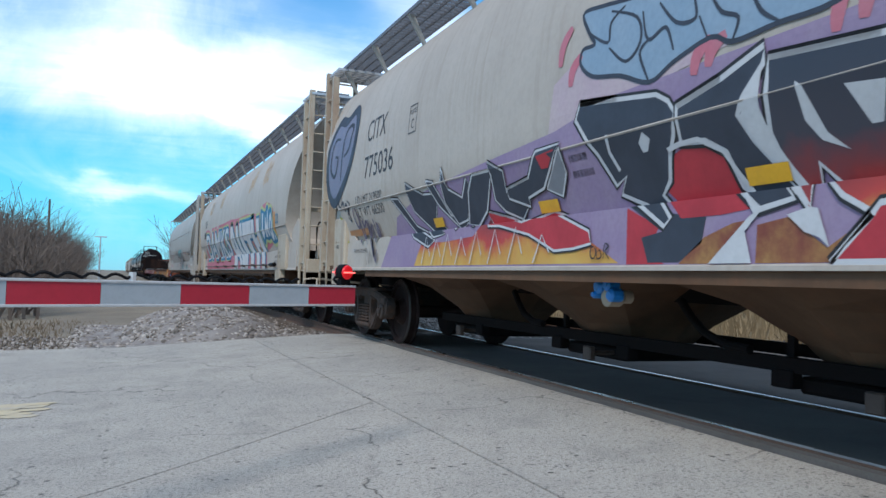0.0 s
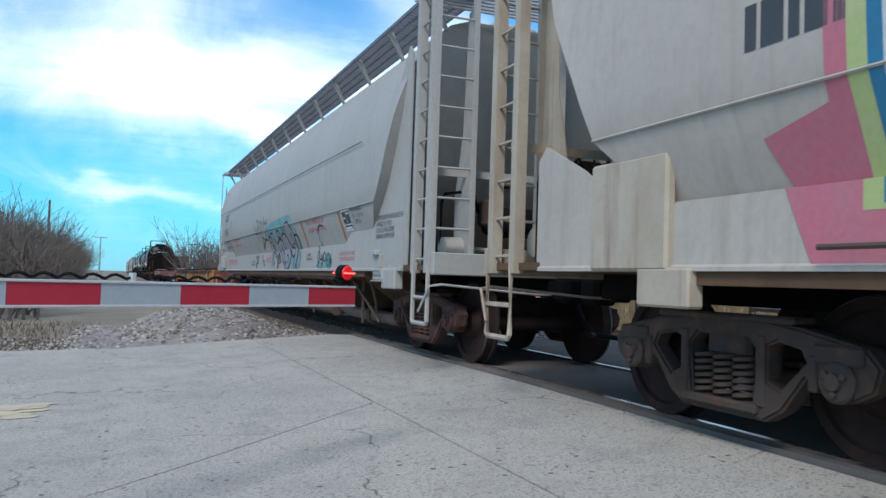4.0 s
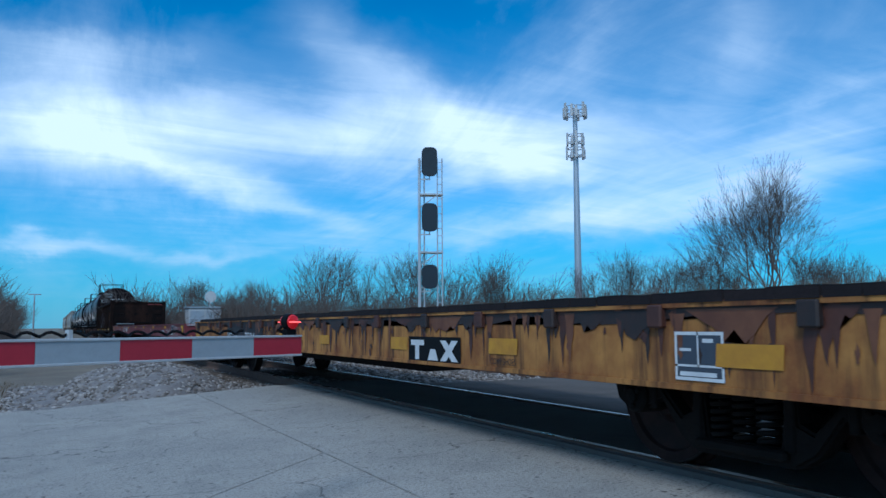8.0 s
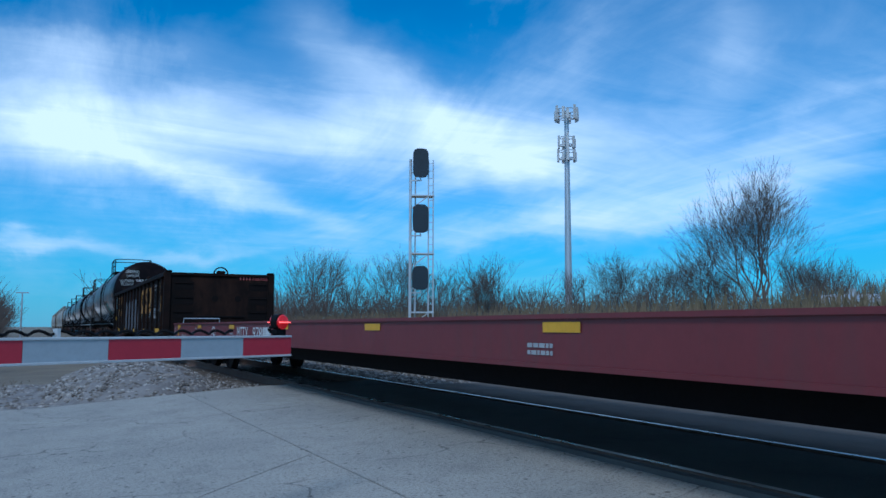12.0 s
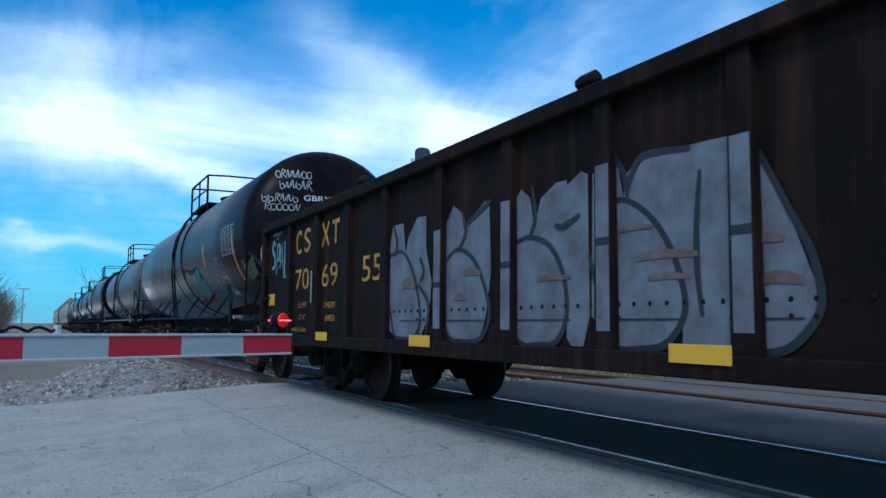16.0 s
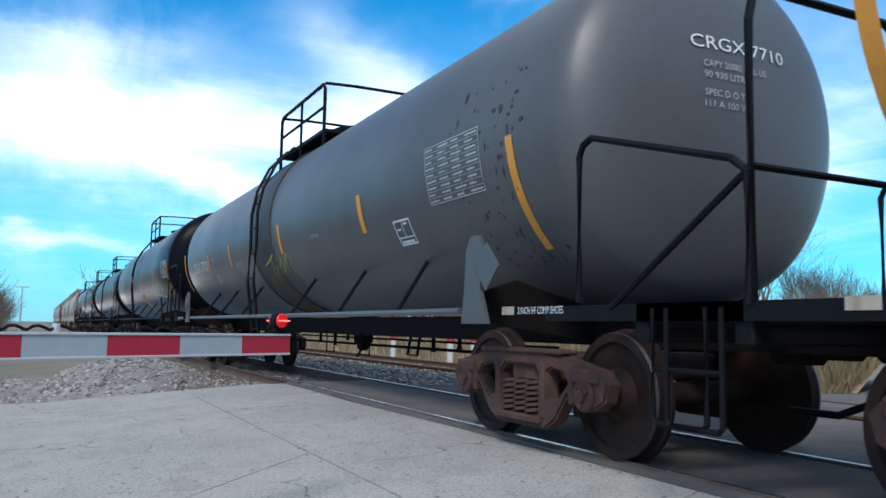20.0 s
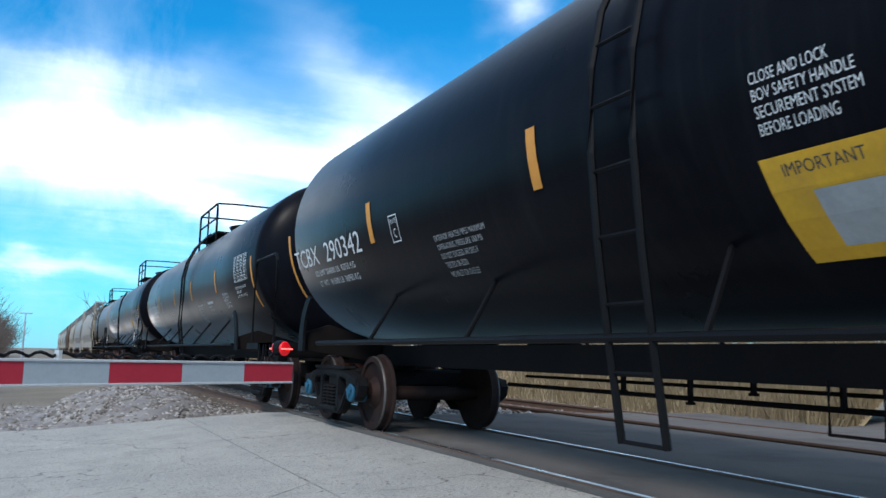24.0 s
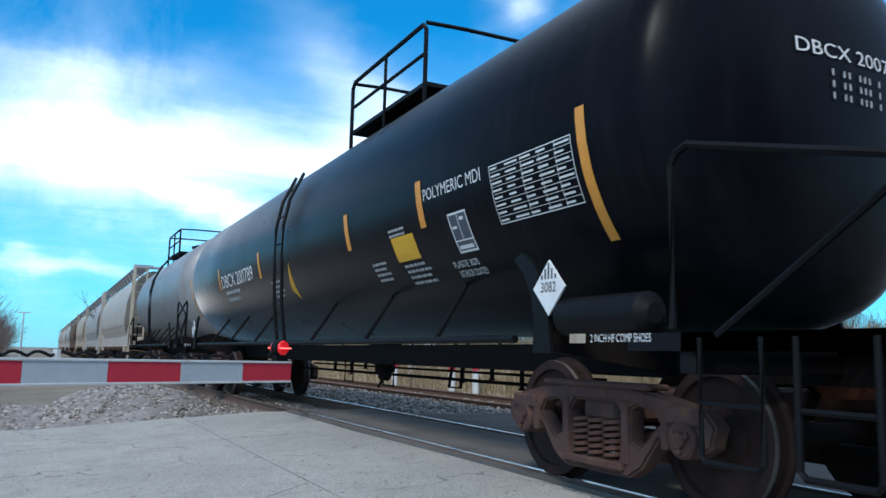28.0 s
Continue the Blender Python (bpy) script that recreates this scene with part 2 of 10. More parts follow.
RUST = (0.16, 0.075, 0.04)
M = dict(
    concrete=concrete_material(),
    asphalt=material("asphalt", (0.135, 0.122, 0.112), 0.95, spec=0.03, second=(0.18, 0.165, 0.15), amount=0.7, scale=0.6, grain=60, bump=0.6, dirt=(0.04, 0.04, 0.04)),
    soil=material("soil", (0.17, 0.14, 0.105), 0.95, second=(0.24, 0.205, 0.15), amount=0.9, scale=0.5, grain=12, bump=0.8, dirt=(0.09, 0.08, 0.065)),
    stone=material("ballast_stone", (0.34, 0.31, 0.29), 0.9, second=(0.22, 0.19, 0.175), amount=0.8, scale=3, grain=30, bump=0.4, rand=0.35),
    rail=material("rail_steel", (0.45, 0.43, 0.42), 0.28, 0.9, second=(0.3, 0.27, 0.25), bump=0.05),
    railrust=material("rusty_rail", (0.14, 0.085, 0.06), 0.8, 0.2, second=(0.09, 0.06, 0.05), scale=3),
    wood=material("tie_wood", (0.09, 0.07, 0.055), 0.9, second=(0.14, 0.115, 0.09), scale=3, grain=30, bump=0.5),
    white=material("white_car_paint", (0.42, 0.375, 0.328), 0.55, spec=0.3, second=(0.335, 0.295, 0.258), amount=0.6, scale=0.7, grain=16, bump=0.06, dirt=(0.26, 0.22, 0.17), dirt_amount=0.4, streak=True),
    white2=material("grey_white_paint", (0.35, 0.333, 0.308), 0.55, spec=0.3, second=(0.31, 0.297, 0.275), amount=0.6, scale=0.7, grain=16, bump=0.06, dirt=(0.25, 0.225, 0.19), dirt_amount=0.35, streak=True),
    cream=material("dirty_cream_paint", (0.40, 0.345, 0.27), 0.6, second=(0.33, 0.265, 0.19), amount=0.8, scale=2.2, grain=20, bump=0.1, dirt=RUST, dirt_amount=0.55, streak=True),
    pipe=material("pipe_steel", (0.080, 0.056, 0.045), 0.65, 0.1, second=(0.048, 0.030, 0.024), amount=0.8, scale=2.5, bump=0.1, dirt=RUST),
    # Near-black: the deep shade among underframe and brake parts is in this colour.
    under=material("underframe_shade_black", (0.0055, 0.0042, 0.0042), 0.9, second=(0.012, 0.008, 0.0075), amount=0.7, scale=2.0, bump=0.2, spec=0.15),
    bay=material("hopper_bay_grime", (0.12, 0.070, 0.042), 0.8, spec=0.2, second=(0.075, 0.042, 0.027), amount=0.8, scale=1.6, bump=0.12, dirt=RUST, dirt_amount=0.5),
    truck=material("truck_cast_iron", (0.060, 0.047, 0.042), 0.85, 0.0, spec=0.2, second=(0.06, 0.038, 0.028), amount=0.8, scale=4.0, grain=30, bump=0.25, dirt=RUST, dirt_amount=0.45),
    truckred=material("truck_rust_red", (0.066, 0.033, 0.028), 0.85, 0.0, spec=0.2, second=(0.075, 0.05, 0.046), amount=0.8, scale=4.0, grain=30, bump=0.25, dirt=RUST, dirt_amount=0.5),
    # The next two truck colours are near-black because they include the shade below wagons.
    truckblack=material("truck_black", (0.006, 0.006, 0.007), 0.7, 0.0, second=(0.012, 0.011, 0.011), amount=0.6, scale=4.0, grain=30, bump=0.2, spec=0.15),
    truckshade=material("truck_shade_black", (0.005, 0.0045, 0.0042), 0.75, 0.0, second=(0.018, 0.013, 0.011), amount=0.7, scale=4.0, grain=30, bump=0.2, spec=0.12),
    wheel=material("wheel_steel", (0.020, 0.012, 0.011), 0.7, 0.1, spec=0.15, second=(0.046, 0.025, 0.021), amount=0.7, scale=5, bump=0.12),
    tread=material("wheel_tread", (0.07, 0.065, 0.06), 0.5, 0.5, second=(0.25, 0.23, 0.22), bump=0.05),
    tankbrown=material("tank_brown_black", (0.006, 0.0045, 0.0052), 0.34, spec=0.055, second=(0.013, 0.0085, 0.0095), amount=0.7, scale=0.8, grain=14, bump=0.05, dirt=(0.04, 0.022, 0.018), dirt_amount=0.3, streak=True, sheen=0.36),
    tankgrey=material("tank_dusty_grey", (0.082, 0.083, 0.088), 0.42, spec=0.4, second=(0.060, 0.062, 0.067), amount=0.6, scale=0.8, grain=14, bump=0.05, dirt=(0.085, 0.082, 0.082), dirt_amount=0.3, streak=True, sheen=0.2),
    tankblack=material("tank_black", (0.0035, 0.0038, 0.006), 0.30, spec=0.045, second=(0.007, 0.0075, 0.011), amount=0.6, scale=0.8, grain=14, bump=0.04, dirt=(0.03, 0.03, 0.03), dirt_amount=0.15, streak=True, sheen=0.38),
    tanksilver=material("tank_silver_grey", (0.22, 0.225, 0.23), 0.42, second=(0.15, 0.15, 0.155), amount=0.6, scale=0.8, grain=14, bump=0.04, dirt=(0.10, 0.07, 0.05), dirt_amount=0.3, streak=True),
    band=material("tank_band", (0.033, 0.034, 0.037), 0.5, second=(0.05, 0.05, 0.05), bump=0.04),
    yellow=material("yellow_paint", (0.46, 0.215, 0.055), 0.7, spec=0.25, second=(0.20, 0.07, 0.024), amount=1.0, scale=2.4, grain=18, bump=0.15, dirt=(0.05, 0.022, 0.016), dirt_amount=1.0, streak=True),
    darkdeck=material("dark_deck_edge", (0.018, 0.015, 0.016), 0.9, spec=0.15, second=(0.035, 0.025, 0.024), scale=3, bump=0.3),
    red=material("red_oxide_paint", (0.17, 0.028, 0.030), 0.45, second=(0.14, 0.024, 0.026), amount=0.6, scale=1.2, grain=16, bump=0.06, dirt=(0.09, 0.045, 0.04), dirt_amount=0.35, streak=True),
    gond=material("gondola_brown_black", (0.0075, 0.0058, 0.0053), 0.75, spec=0.08, second=(0.020, 0.010, 0.008), amount=0.8, scale=1.4, grain=18, bump=0.15, dirt=(0.055, 0.025, 0.016), dirt_amount=0.5, streak=True),
    black=material("black_paint", (0.005, 0.005, 0.006), 0.55, spec=0.12, bump=0.08),
    orange=material("reflective_orange", (0.66, 0.27, 0.03), 0.5, second=(0.52, 0.20, 0.025), bump=0.02),
    yellowtape=material("reflective_yellow", (0.70, 0.37, 0.015), 0.5, second=(0.6, 0.30, 0.012), bump=0.02, dirt=(0.3, 0.15, 0.05), dirt_amount=0.3),
    ltwhite=material("lettering_white", (0.68, 0.68, 0.67), 0.6, second=(0.5, 0.5, 0.5), scale=6, bump=0.0),
    ltgrey=material("faded_lettering", (0.40, 0.40, 0.40), 0.6, second=(0.25, 0.25, 0.25), scale=6, bump=0.0),
    ltblack=material("lettering_black", (0.045, 0.048, 0.055), 0.6, bump=0.0),
    ltred=material("lettering_red", (0.55, 0.12, 0.11), 0.6, bump=0.0),
    ltyellow=material("lettering_yellow", (0.58, 0.27, 0.03), 0.65, second=(0.10, 0.04, 0.015), amount=0.9, scale=9, bump=0.0),
    plate=material("data_plate", (0.055, 0.065, 0.085), 0.5, bump=0.0),
    galv=material("galvanised_steel", (0.52, 0.54, 0.56), 0.45, 0.6, second=(0.42, 0.43, 0.45), scale=4, bump=0.04),
    # Darker than galv: the walkways' backlit look is put into the colour.
    grating=material("backlit_grating", (0.16, 0.17, 0.19), 0.6, 0.4, second=(0.10, 0.11, 0.125), scale=4, bump=0.04),
    alu=material("aluminium_paint", (0.60, 0.61, 0.62), 0.4, 0.3, bump=0.03),
    gatered=material("gate_red", (0.42, 0.025, 0.045), 0.45, second=(0.34, 0.02, 0.04), scale=5, bump=0.02),
    gategrey=material("gate_grey_white", (0.36, 0.40, 0.43), 0.45, second=(0.31, 0.34, 0.37), scale=5, bump=0.02),
    lamp=glow("red_lamp", (0.45, 0.004, 0.008), 0.6),
    grass=material("dry_grass", (0.30, 0.225, 0.125), 0.95, second=(0.20, 0.15, 0.085), amount=0.9, scale=1.2, grain=20, bump=0.3, rand=0.2),
    stubble=material("brown_stubble", (0.16, 0.12, 0.08), 0.95, second=(0.10, 0.078, 0.055), amount=0.9, scale=1.2, grain=20, bump=0.3),
    twig=material("bare_twig", (0.105, 0.082, 0.068), 0.9, second=(0.15, 0.12, 0.10), scale=2, bump=0.0),
    signalblack=material("signal_black", (0.010, 0.022, 0.034), 0.6, bump=0.03),
    wall=material("pale_metal_wall", (0.55, 0.55, 0.54), 0.6, second=(0.48, 0.48, 0.47), scale=0.5, bump=0.03),
    orangerust=material("orange_rust", (0.22, 0.055, 0.022), 0.8, second=(0.09, 0.03, 0.018), amount=0.8, scale=5, bump=0.2),
    bluecap=material("blue_bearing_cap", (0.012, 0.10, 0.17), 0.55, second=(0.01, 0.06, 0.11), scale=8, bump=0.05),
    blueplastic=material("blue_plastic", (0.02, 0.20, 0.55), 0.35, bump=0.15),
)


# Mesh helpers.
def box(bm, x0, x1, y0, y1, z0, z1, bev=0.0):
    vs = [bm.verts.new((x, y, z)) for z in (z0, z1) for y in (y0, y1) for x in (x0, x1)]
    fs = [(0, 2, 3, 1), (4, 5, 7, 6), (0, 1, 5, 4), (2, 6, 7, 3), (0, 4, 6, 2), (1, 3, 7, 5)]
    faces = [bm.faces.new([vs[i] for i in f]) for f in fs]
    if bev:
        es = {e for f in faces for e in f.edges}
        bmesh.ops.bevel(bm, geom=list(es), offset=bev, segments=1, affect="EDGES")


def tube(bm, pts, r, n=8, cap=True):
    """A round bar along a line of points."""
    pts = [Vector(p) for p in pts]
    rings = []
    for i, p in enumerate(pts):
        d = (pts[min(i + 1, len(pts) - 1)] - pts[max(i - 1, 0)]).normalized()
        q = d.to_track_quat("Z", "Y")
        rr = r[i] if isinstance(r, (list, tuple)) else r
        rings.append([bm.verts.new(p + q @ Vector((rr * math.cos(2 * math.pi * k / n), rr * math.sin(2 * math.pi * k / n), 0))) for k in range(n)])
    for a, b in zip(rings, rings[1:]):
        for k in range(n):
            bm.faces.new((a[k], a[(k + 1) % n], b[(k + 1) % n], b[k]))
    if cap:
        bm.faces.new(rings[0][::-1])
        bm.faces.new(rings[-1])


def lathe(bm, prof, axis="Y", n=24, centre=(0, 0, 0)):
    """Turns a profile of (along, radius) round an axis."""
    c = Vector(centre)
    rings = []
    for a, r in prof:
        ring = []
        for k in range(n):
            th = 2 * math.pi * k / n
            u, v = r * math.cos(th), r * math.sin(th)
            ring.append(bm.verts.new(c + Vector((u, a, v) if axis == "Y" else (a, u, v) if axis == "X" else (u, v, a))))
        rings.append(ring)
    for a, b in zip(rings, rings[1:]):
        for k in range(n):
            bm.faces.new((a[k], a[(k + 1) % n], b[(k + 1) % n], b[k]))
    bm.faces.new(rings[0][::-1])
    bm.faces.new(rings[-1])


def prism(bm, outline, lo, hi, axis="X"):
    """Pushes a flat outline of (a, b) through from lo to hi along an axis."""
    def at(a, b, c):
        return (c, a, b) if axis == "X" else (a, c, b) if axis == "Y" else (a, b, c)
    f = [bm.verts.new(at(a, b, lo)) for a, b in outline]
    g = [bm.verts.new(at(a, b, hi)) for a, b in outline]
    bm.faces.new(f)
    bm.faces.new(g[::-1])
    for i in range(len(f)):
        j = (i + 1) % len(f)
        bm.faces.new((f[i], g[i], g[j], f[j]))


def mesh_of(name, bm, mat, smooth=False):
    bmesh.ops.recalc_face_normals(bm, faces=bm.faces)
    me = bpy.data.meshes.new(name)
    bm.to_mesh(me)
    bm.free()
    me.materials.append(mat)
    if smooth:
        me.polygons.foreach_set("use_smooth", [True] * len(me.polygons))
        try:
            me.set_sharp_from_angle(angle=radians(35))
        except AttributeError:
            pass
    return me


def part(name, bm, mat, parent, label="", at=None, smooth=False):
    me = bm if isinstance(bm, bpy.types.Mesh) else mesh_of(name, bm, mat, smooth)
    ob = new(name, me)
    ob.parent = parent
    if at is not None:
        ob.matrix_basis = at
    if label:
        ob["label"] = label
    return ob


def thing(name, bm, mat, label, category, group="", kind="", smooth=False):
    return tagged(new(name, mesh_of(name, bm, mat, smooth)), label, category, group, kind)


def empty(name, label, category, group="", m=None):
    ob = tagged(new(name), label, category, group)
    if m is not None:
        ob.matrix_basis = m
    return ob


# Ground: one sheet to the horizon, lower than the rails, with the road's ramp up to the crossing.
ROAD_END = 13.6


def ramp_z(x):
    pts = [(-60, -0.62), (-6, -0.52), (-2, -0.43), (0, -0.34), (2, -0.17), (3.7, -0.045), (60, -0.045)]
    for (a, za), (b, zb) in zip(pts, pts[1:]):
        if a <= x <= b:
            return za + (zb - za) * (x - a) / (b - a)
    return -0.5


def make_ground():
    xs = [-2500, -600, -150, -60, -30, -12, -6, -3, 0, 1.5, 2.6, 3.4, 4.2, 5.0, 5.8, 7, 8.2, 9.3, 10.6, 11.6, 13, 16, 24, 40, 80, 200, 700, 2500]
    ys = [-2500, -600, -150, -60, -20, -8, -2, 3, 8, 12, 13.7, 14.4, 16, 20, 26, 34, 50, 80, 140, 300, 800, 2500]
    bm = bmesh.new()
    grid = []
    for y in ys:
        row = []
        for x in xs:
            z = -0.62
            if -8 < y < 14:
                z = min(ramp_z(x) - 0.12, -0.17)
            elif 2.4 < x < 11:
                z = -0.24
            elif -1 < x <= 2.4:
                z = -0.42
            if x > 12 and -60 < y < 400:
                z = -0.30
            row.append(bm.verts.new((x, y, z)))
        grid.append(row)
    for a, b in zip(grid, grid[1:]):
        for i in range(len(xs) - 1):
            bm.faces.new((a[i], a[i + 1], b[i + 1], b[i]))
    g = thing("ground", bm, M["soil"], "brown bare soil and dry turf beside the railway", "ground", kind="structure", smooth=True)
    return g


def slab(outline, mat, parent, thick=0.16, name="slab", step=0.7):
    """A paving slab that follows the ramp; its outline is cut into strips across the slope."""
    bm = bmesh.new()
    vs = [bm.verts.new((x, y, 0)) for x, y in outline]
    bm.faces.new(vs)
    for k in range(-8, 4):
        bmesh.ops.bisect_plane(bm, geom=bm.verts[:] + bm.edges[:] + bm.faces[:], plane_co=(k * step * 2, 0, 0), plane_no=(1, 0, 0))
    top = bm.faces[:]
    r = bmesh.ops.extrude_face_region(bm, geom=top)
    low = [e for e in r["geom"] if isinstance(e, bmesh.types.BMVert)]
    for v in bm.verts:
        v.co.z = ramp_z(v.co.x)
    for v in low:
        v.co.z -= thick
    return part(name, bm, mat, parent)


def make_road():
    bm = bmesh.new()
    box(bm, -30, 3.6, -14, 13.2, -1.0, -0.80)
    road = thing("road", bm, M["soil"], "pale worn concrete road rising to the level crossing", "road", kind="structure")
    j = 0.009
    # joint parallel to the track, and a crack running slantwise across the lane
    slab([(2.13 + j, -12), (3.68, -12), (3.66, 3), (3.70, 7), (3.66, 10), (3.74, ROAD_END - 0.3), (3.4, ROAD_END), (2.13 + j, ROAD_END + 0.1)], M["concrete"], road)
    slab([(-1.9 + j, 3.55 + 0.018), (0.55, 5.42 + 0.018), (2.13 - j, 6.75 + 0.018), (2.13 - j, ROAD_END + 0.1), (0.6, ROAD_END + 0.3), (-1.9 + j, ROAD_END + 0.8)], M["concrete"], road)
    slab([(-1.9 + j, 3.55), (-1.9 + j, -2.0), (2.13 - j, -2.0), (2.13 - j, 6.75), (0.55, 5.42)], M["concrete"], road)
    slab([(-1.9 + j, -2.0 - 0.012), (-1.9 + j, -12), (2.13 - j, -12), (2.13 - j, -2.0 - 0.012)], M["concrete"], road)
    slab([(-6 + j, -12), (-1.9 - j, -12), (-1.9 - j, ROAD_END + 0.8), (-6 + j, ROAD_END + 1.4)], M["concrete"], road)
    slab([(-12, -12), (-6 - j, -12), (-6 - j, ROAD_END + 1.4), (-12, ROAD_END + 1.8)], M["concrete"], road)
    # worn yellow lane mark
    bm = bmesh.new()
    rnd = random.Random(5)
    for k in range(26):
        x, y = -1.55 + rnd.random() * 0.9, 7.7 + rnd.random() * 0.75
        w, d = 0.08 + rnd.random() * 0.22, 0.05 + rnd.random() * 0.12
        vs = [bm.verts.new((x + w * math.cos(a) * (0.7 + 0.5 * rnd.random()), y + d * math.sin(a), ramp_z(x) + 0.004 + k * 0.0001)) for a in [i * math.pi / 3 for i in range(6)]]
        for v in vs:
            v.co.z = ramp_z(v.co.x) + 0.005 + k * 0.00015
        bm.faces.new(vs)
    part("lane_mark", bm, material("worn_yellow_mark", (0.50, 0.42, 0.27), 0.85, second=(0.42, 0.385, 0.32), amount=1.0, scale=6, bump=0.2), road, "worn yellow lane marking")
    # crossing surface: asphalt strips between the rails, with flangeways
    for x0, x1, y1 in ((3.70, TRACK - 0.79, 13.2), (TRACK - 0.66, TRACK + 0.66, 13.4), (TRACK + 0.79, 8.42, 12.6), (8.66, 9.95, 12.2), (10.2, 13.5, 12.0)):
        bm = bmesh.new()
        n = 18
        vs = []
        rnd = random.Random(int(x0 * 10))
        for i in range(n + 1):
            y = -9 + (y1 + 9) * i / n
            e = (rnd.random() - 0.5) * 0.03
            z = -0.012 - 0.006 * rnd.random() - (0.03 if x0 > 5 and x1 < 9 else 0)
            vs.append([bm.verts.new((x0 + e if x0 < 3.8 else x0, y, z)), bm.verts.new(((x0 + x1) / 2, y, z - 0.012)), bm.verts.new((x1, y, z))])
        for a, b in zip(vs, vs[1:]):
            for k in (0, 1):
                bm.faces.new((a[k], a[k + 1], b[k + 1], b[k]))
        ex = bmesh.ops.extrude_face_region(bm, geom=bm.faces[:])
        for v in ex["geom"]:
            if isinstance(v, bmesh.types.BMVert):
                v.co.z -= 0.2
        part("crossing_panel", bm, M["asphalt"], road, "dark asphalt crossing strip along the rails")


def rail_profile(bm, x, y0, y1, steps, half=0.036):
    prof = [(-0.07, -0.17), (-0.07, -0.155), (-0.012, -0.135), (-0.012, -0.045), (-half, -0.035), (-half, -0.006), (-half + 0.008, 0.0),
            (half - 0.008, 0.0), (half, -0.006), (half, -0.035), (0.012, -0.045), (0.012, -0.135), (0.07, -0.155), (0.07, -0.17)]
    rings = []
    for i in range(steps + 1):
        y = y0 + (y1 - y0) * i / steps
        rings.append([bm.verts.new((x + a, y, b)) for a, b in prof])
    for a, b in zip(rings, rings[1:]):
        for k in range(len(prof)):
            bm.faces.new((a[k], a[(k + 1) % len(prof)], b[(k + 1) % len(prof)], b[k]))


def make_track(x, shiny, label):
    ob = tagged(new("railway_track"), label, "railway track", "railway tracks")
    for side in (-1, 1):
        bm = bmesh.new()
        rail_profile(bm, x + side * 0.7535, -60, 600, 12)
        r = part("rail", bm, M["railrust"], ob, "steel rail")
        if shiny:
            bm = bmesh.new()
            box(bm, x + side * 0.7535 - 0.026, x + side * 0.7535 + 0.026, -60, 600, 0.0005, 0.003)
            part("running_surface", bm, M["rail"], r, "polished running surface")
    bm = bmesh.new()
    box(bm, -1.3, 1.3, -0.115, 0.115, -0.33, -0.155, 0.012)
    me = mesh_of("tie", bm, M["wood"])
    for i in range(90):
        y = 13.9 + i * 0.55
        part("tie", me, None, ob, at=pose(x, y, 0))


def stones(name, label, areas, seed):
    """Loose stones on the ground, in one mesh."""
    rnd = random.Random(seed)
    co, faces = [], []
    ico = [(0, 0, -1), (0.72, -0.53, -0.45), (-0.28, -0.85, -0.45), (-0.89, 0, -0.45), (-0.28, 0.85, -0.45), (0.72, 0.53, -0.45), (0.28, -0.85, 0.45),
           (-0.72, -0.53, 0.45), (-0.72, 0.53, 0.45), (0.28, 0.85, 0.45), (0.89, 0, 0.45), (0, 0, 1)]
    tri = [(0, 1, 2), (1, 0, 5), (0, 2, 3), (0, 3, 4), (0, 4, 5), (1, 5, 10), (2, 1, 6), (3, 2, 7), (4, 3, 8), (5, 4, 9), (1, 10, 6), (2, 6, 7),
           (3, 7, 8), (4, 8, 9), (5, 9, 10), (6, 10, 11), (7, 6, 11), (8, 7, 11), (9, 8, 11), (10, 9, 11)]
    for count, place, size in areas:
        for _ in range(count):
            x, y, z = place(rnd)
            s = size * (0.55 + 0.9 * rnd.random())
            sx, sy, sz = s * (0.8 + 0.5 * rnd.random()), s * (0.8 + 0.5 * rnd.random()), s * (0.5 + 0.4 * rnd.random())
            a = rnd.random() * 6.28
            ca, sa = math.cos(a), math.sin(a)
            o = len(co)
            for px, py, pz in ico:
                k = 0.8 + 0.4 * rnd.random()
                u, v = px * sx * k, py * sy * k
                co.append((x + u * ca - v * sa, y + u * sa + v * ca, z + pz * sz * k))
            faces += [(o + i, o + j, o + k) for i, j, k in tri]
    me = bpy.data.meshes.new(name)
    me.from_pydata(co, [], faces)
    me.materials.append(STONE)
    return tagged(new(name, me), label, "gravel", kind="stuff")


def stone_material():
    m = bpy.data.materials.new("loose_ballast")
    m.use_nodes = True
    n = Nodes(m.node_tree)
    r = n.add("ShaderNodeNewGeometry").outputs["Random Per Island"]
    col = n.ramp(r, (0.0, (0.075, 0.064, 0.055, 1)), (0.35, (0.16, 0.138, 0.12, 1)), (0.7, (0.29, 0.258, 0.23, 1)), (1.0, (0.47, 0.435, 0.40, 1)))
    co = n.add("ShaderNodeTexCoord").outputs["Object"]
    col = n.mix(n.math("MULTIPLY", n.noise(co, 30, 4), 0.5), col, (0.16, 0.13, 0.11, 1))
    p = n.add("ShaderNodeBsdfPrincipled", {"Base Color": col, "Roughness": 0.9})
    n.add("ShaderNodeOutputMaterial", {0: p.outputs[0]})
    return m


def mound_z(x, y):
    """The heap of ballast beside the road."""
    d = ((x - 1.7) / 1.7) ** 2 + ((y - 17.2) / 3.0) ** 2
    return -0.42 + 0.62 * max(0.0, 1 - d) ** 0.8


STONE = stone_material()
make_ground()
make_road()
make_track(TRACK, True, "main track with polished steel rails on dark wooden ties")
make_track(9.3, False, "second track with rusty brown rails on wooden ties")


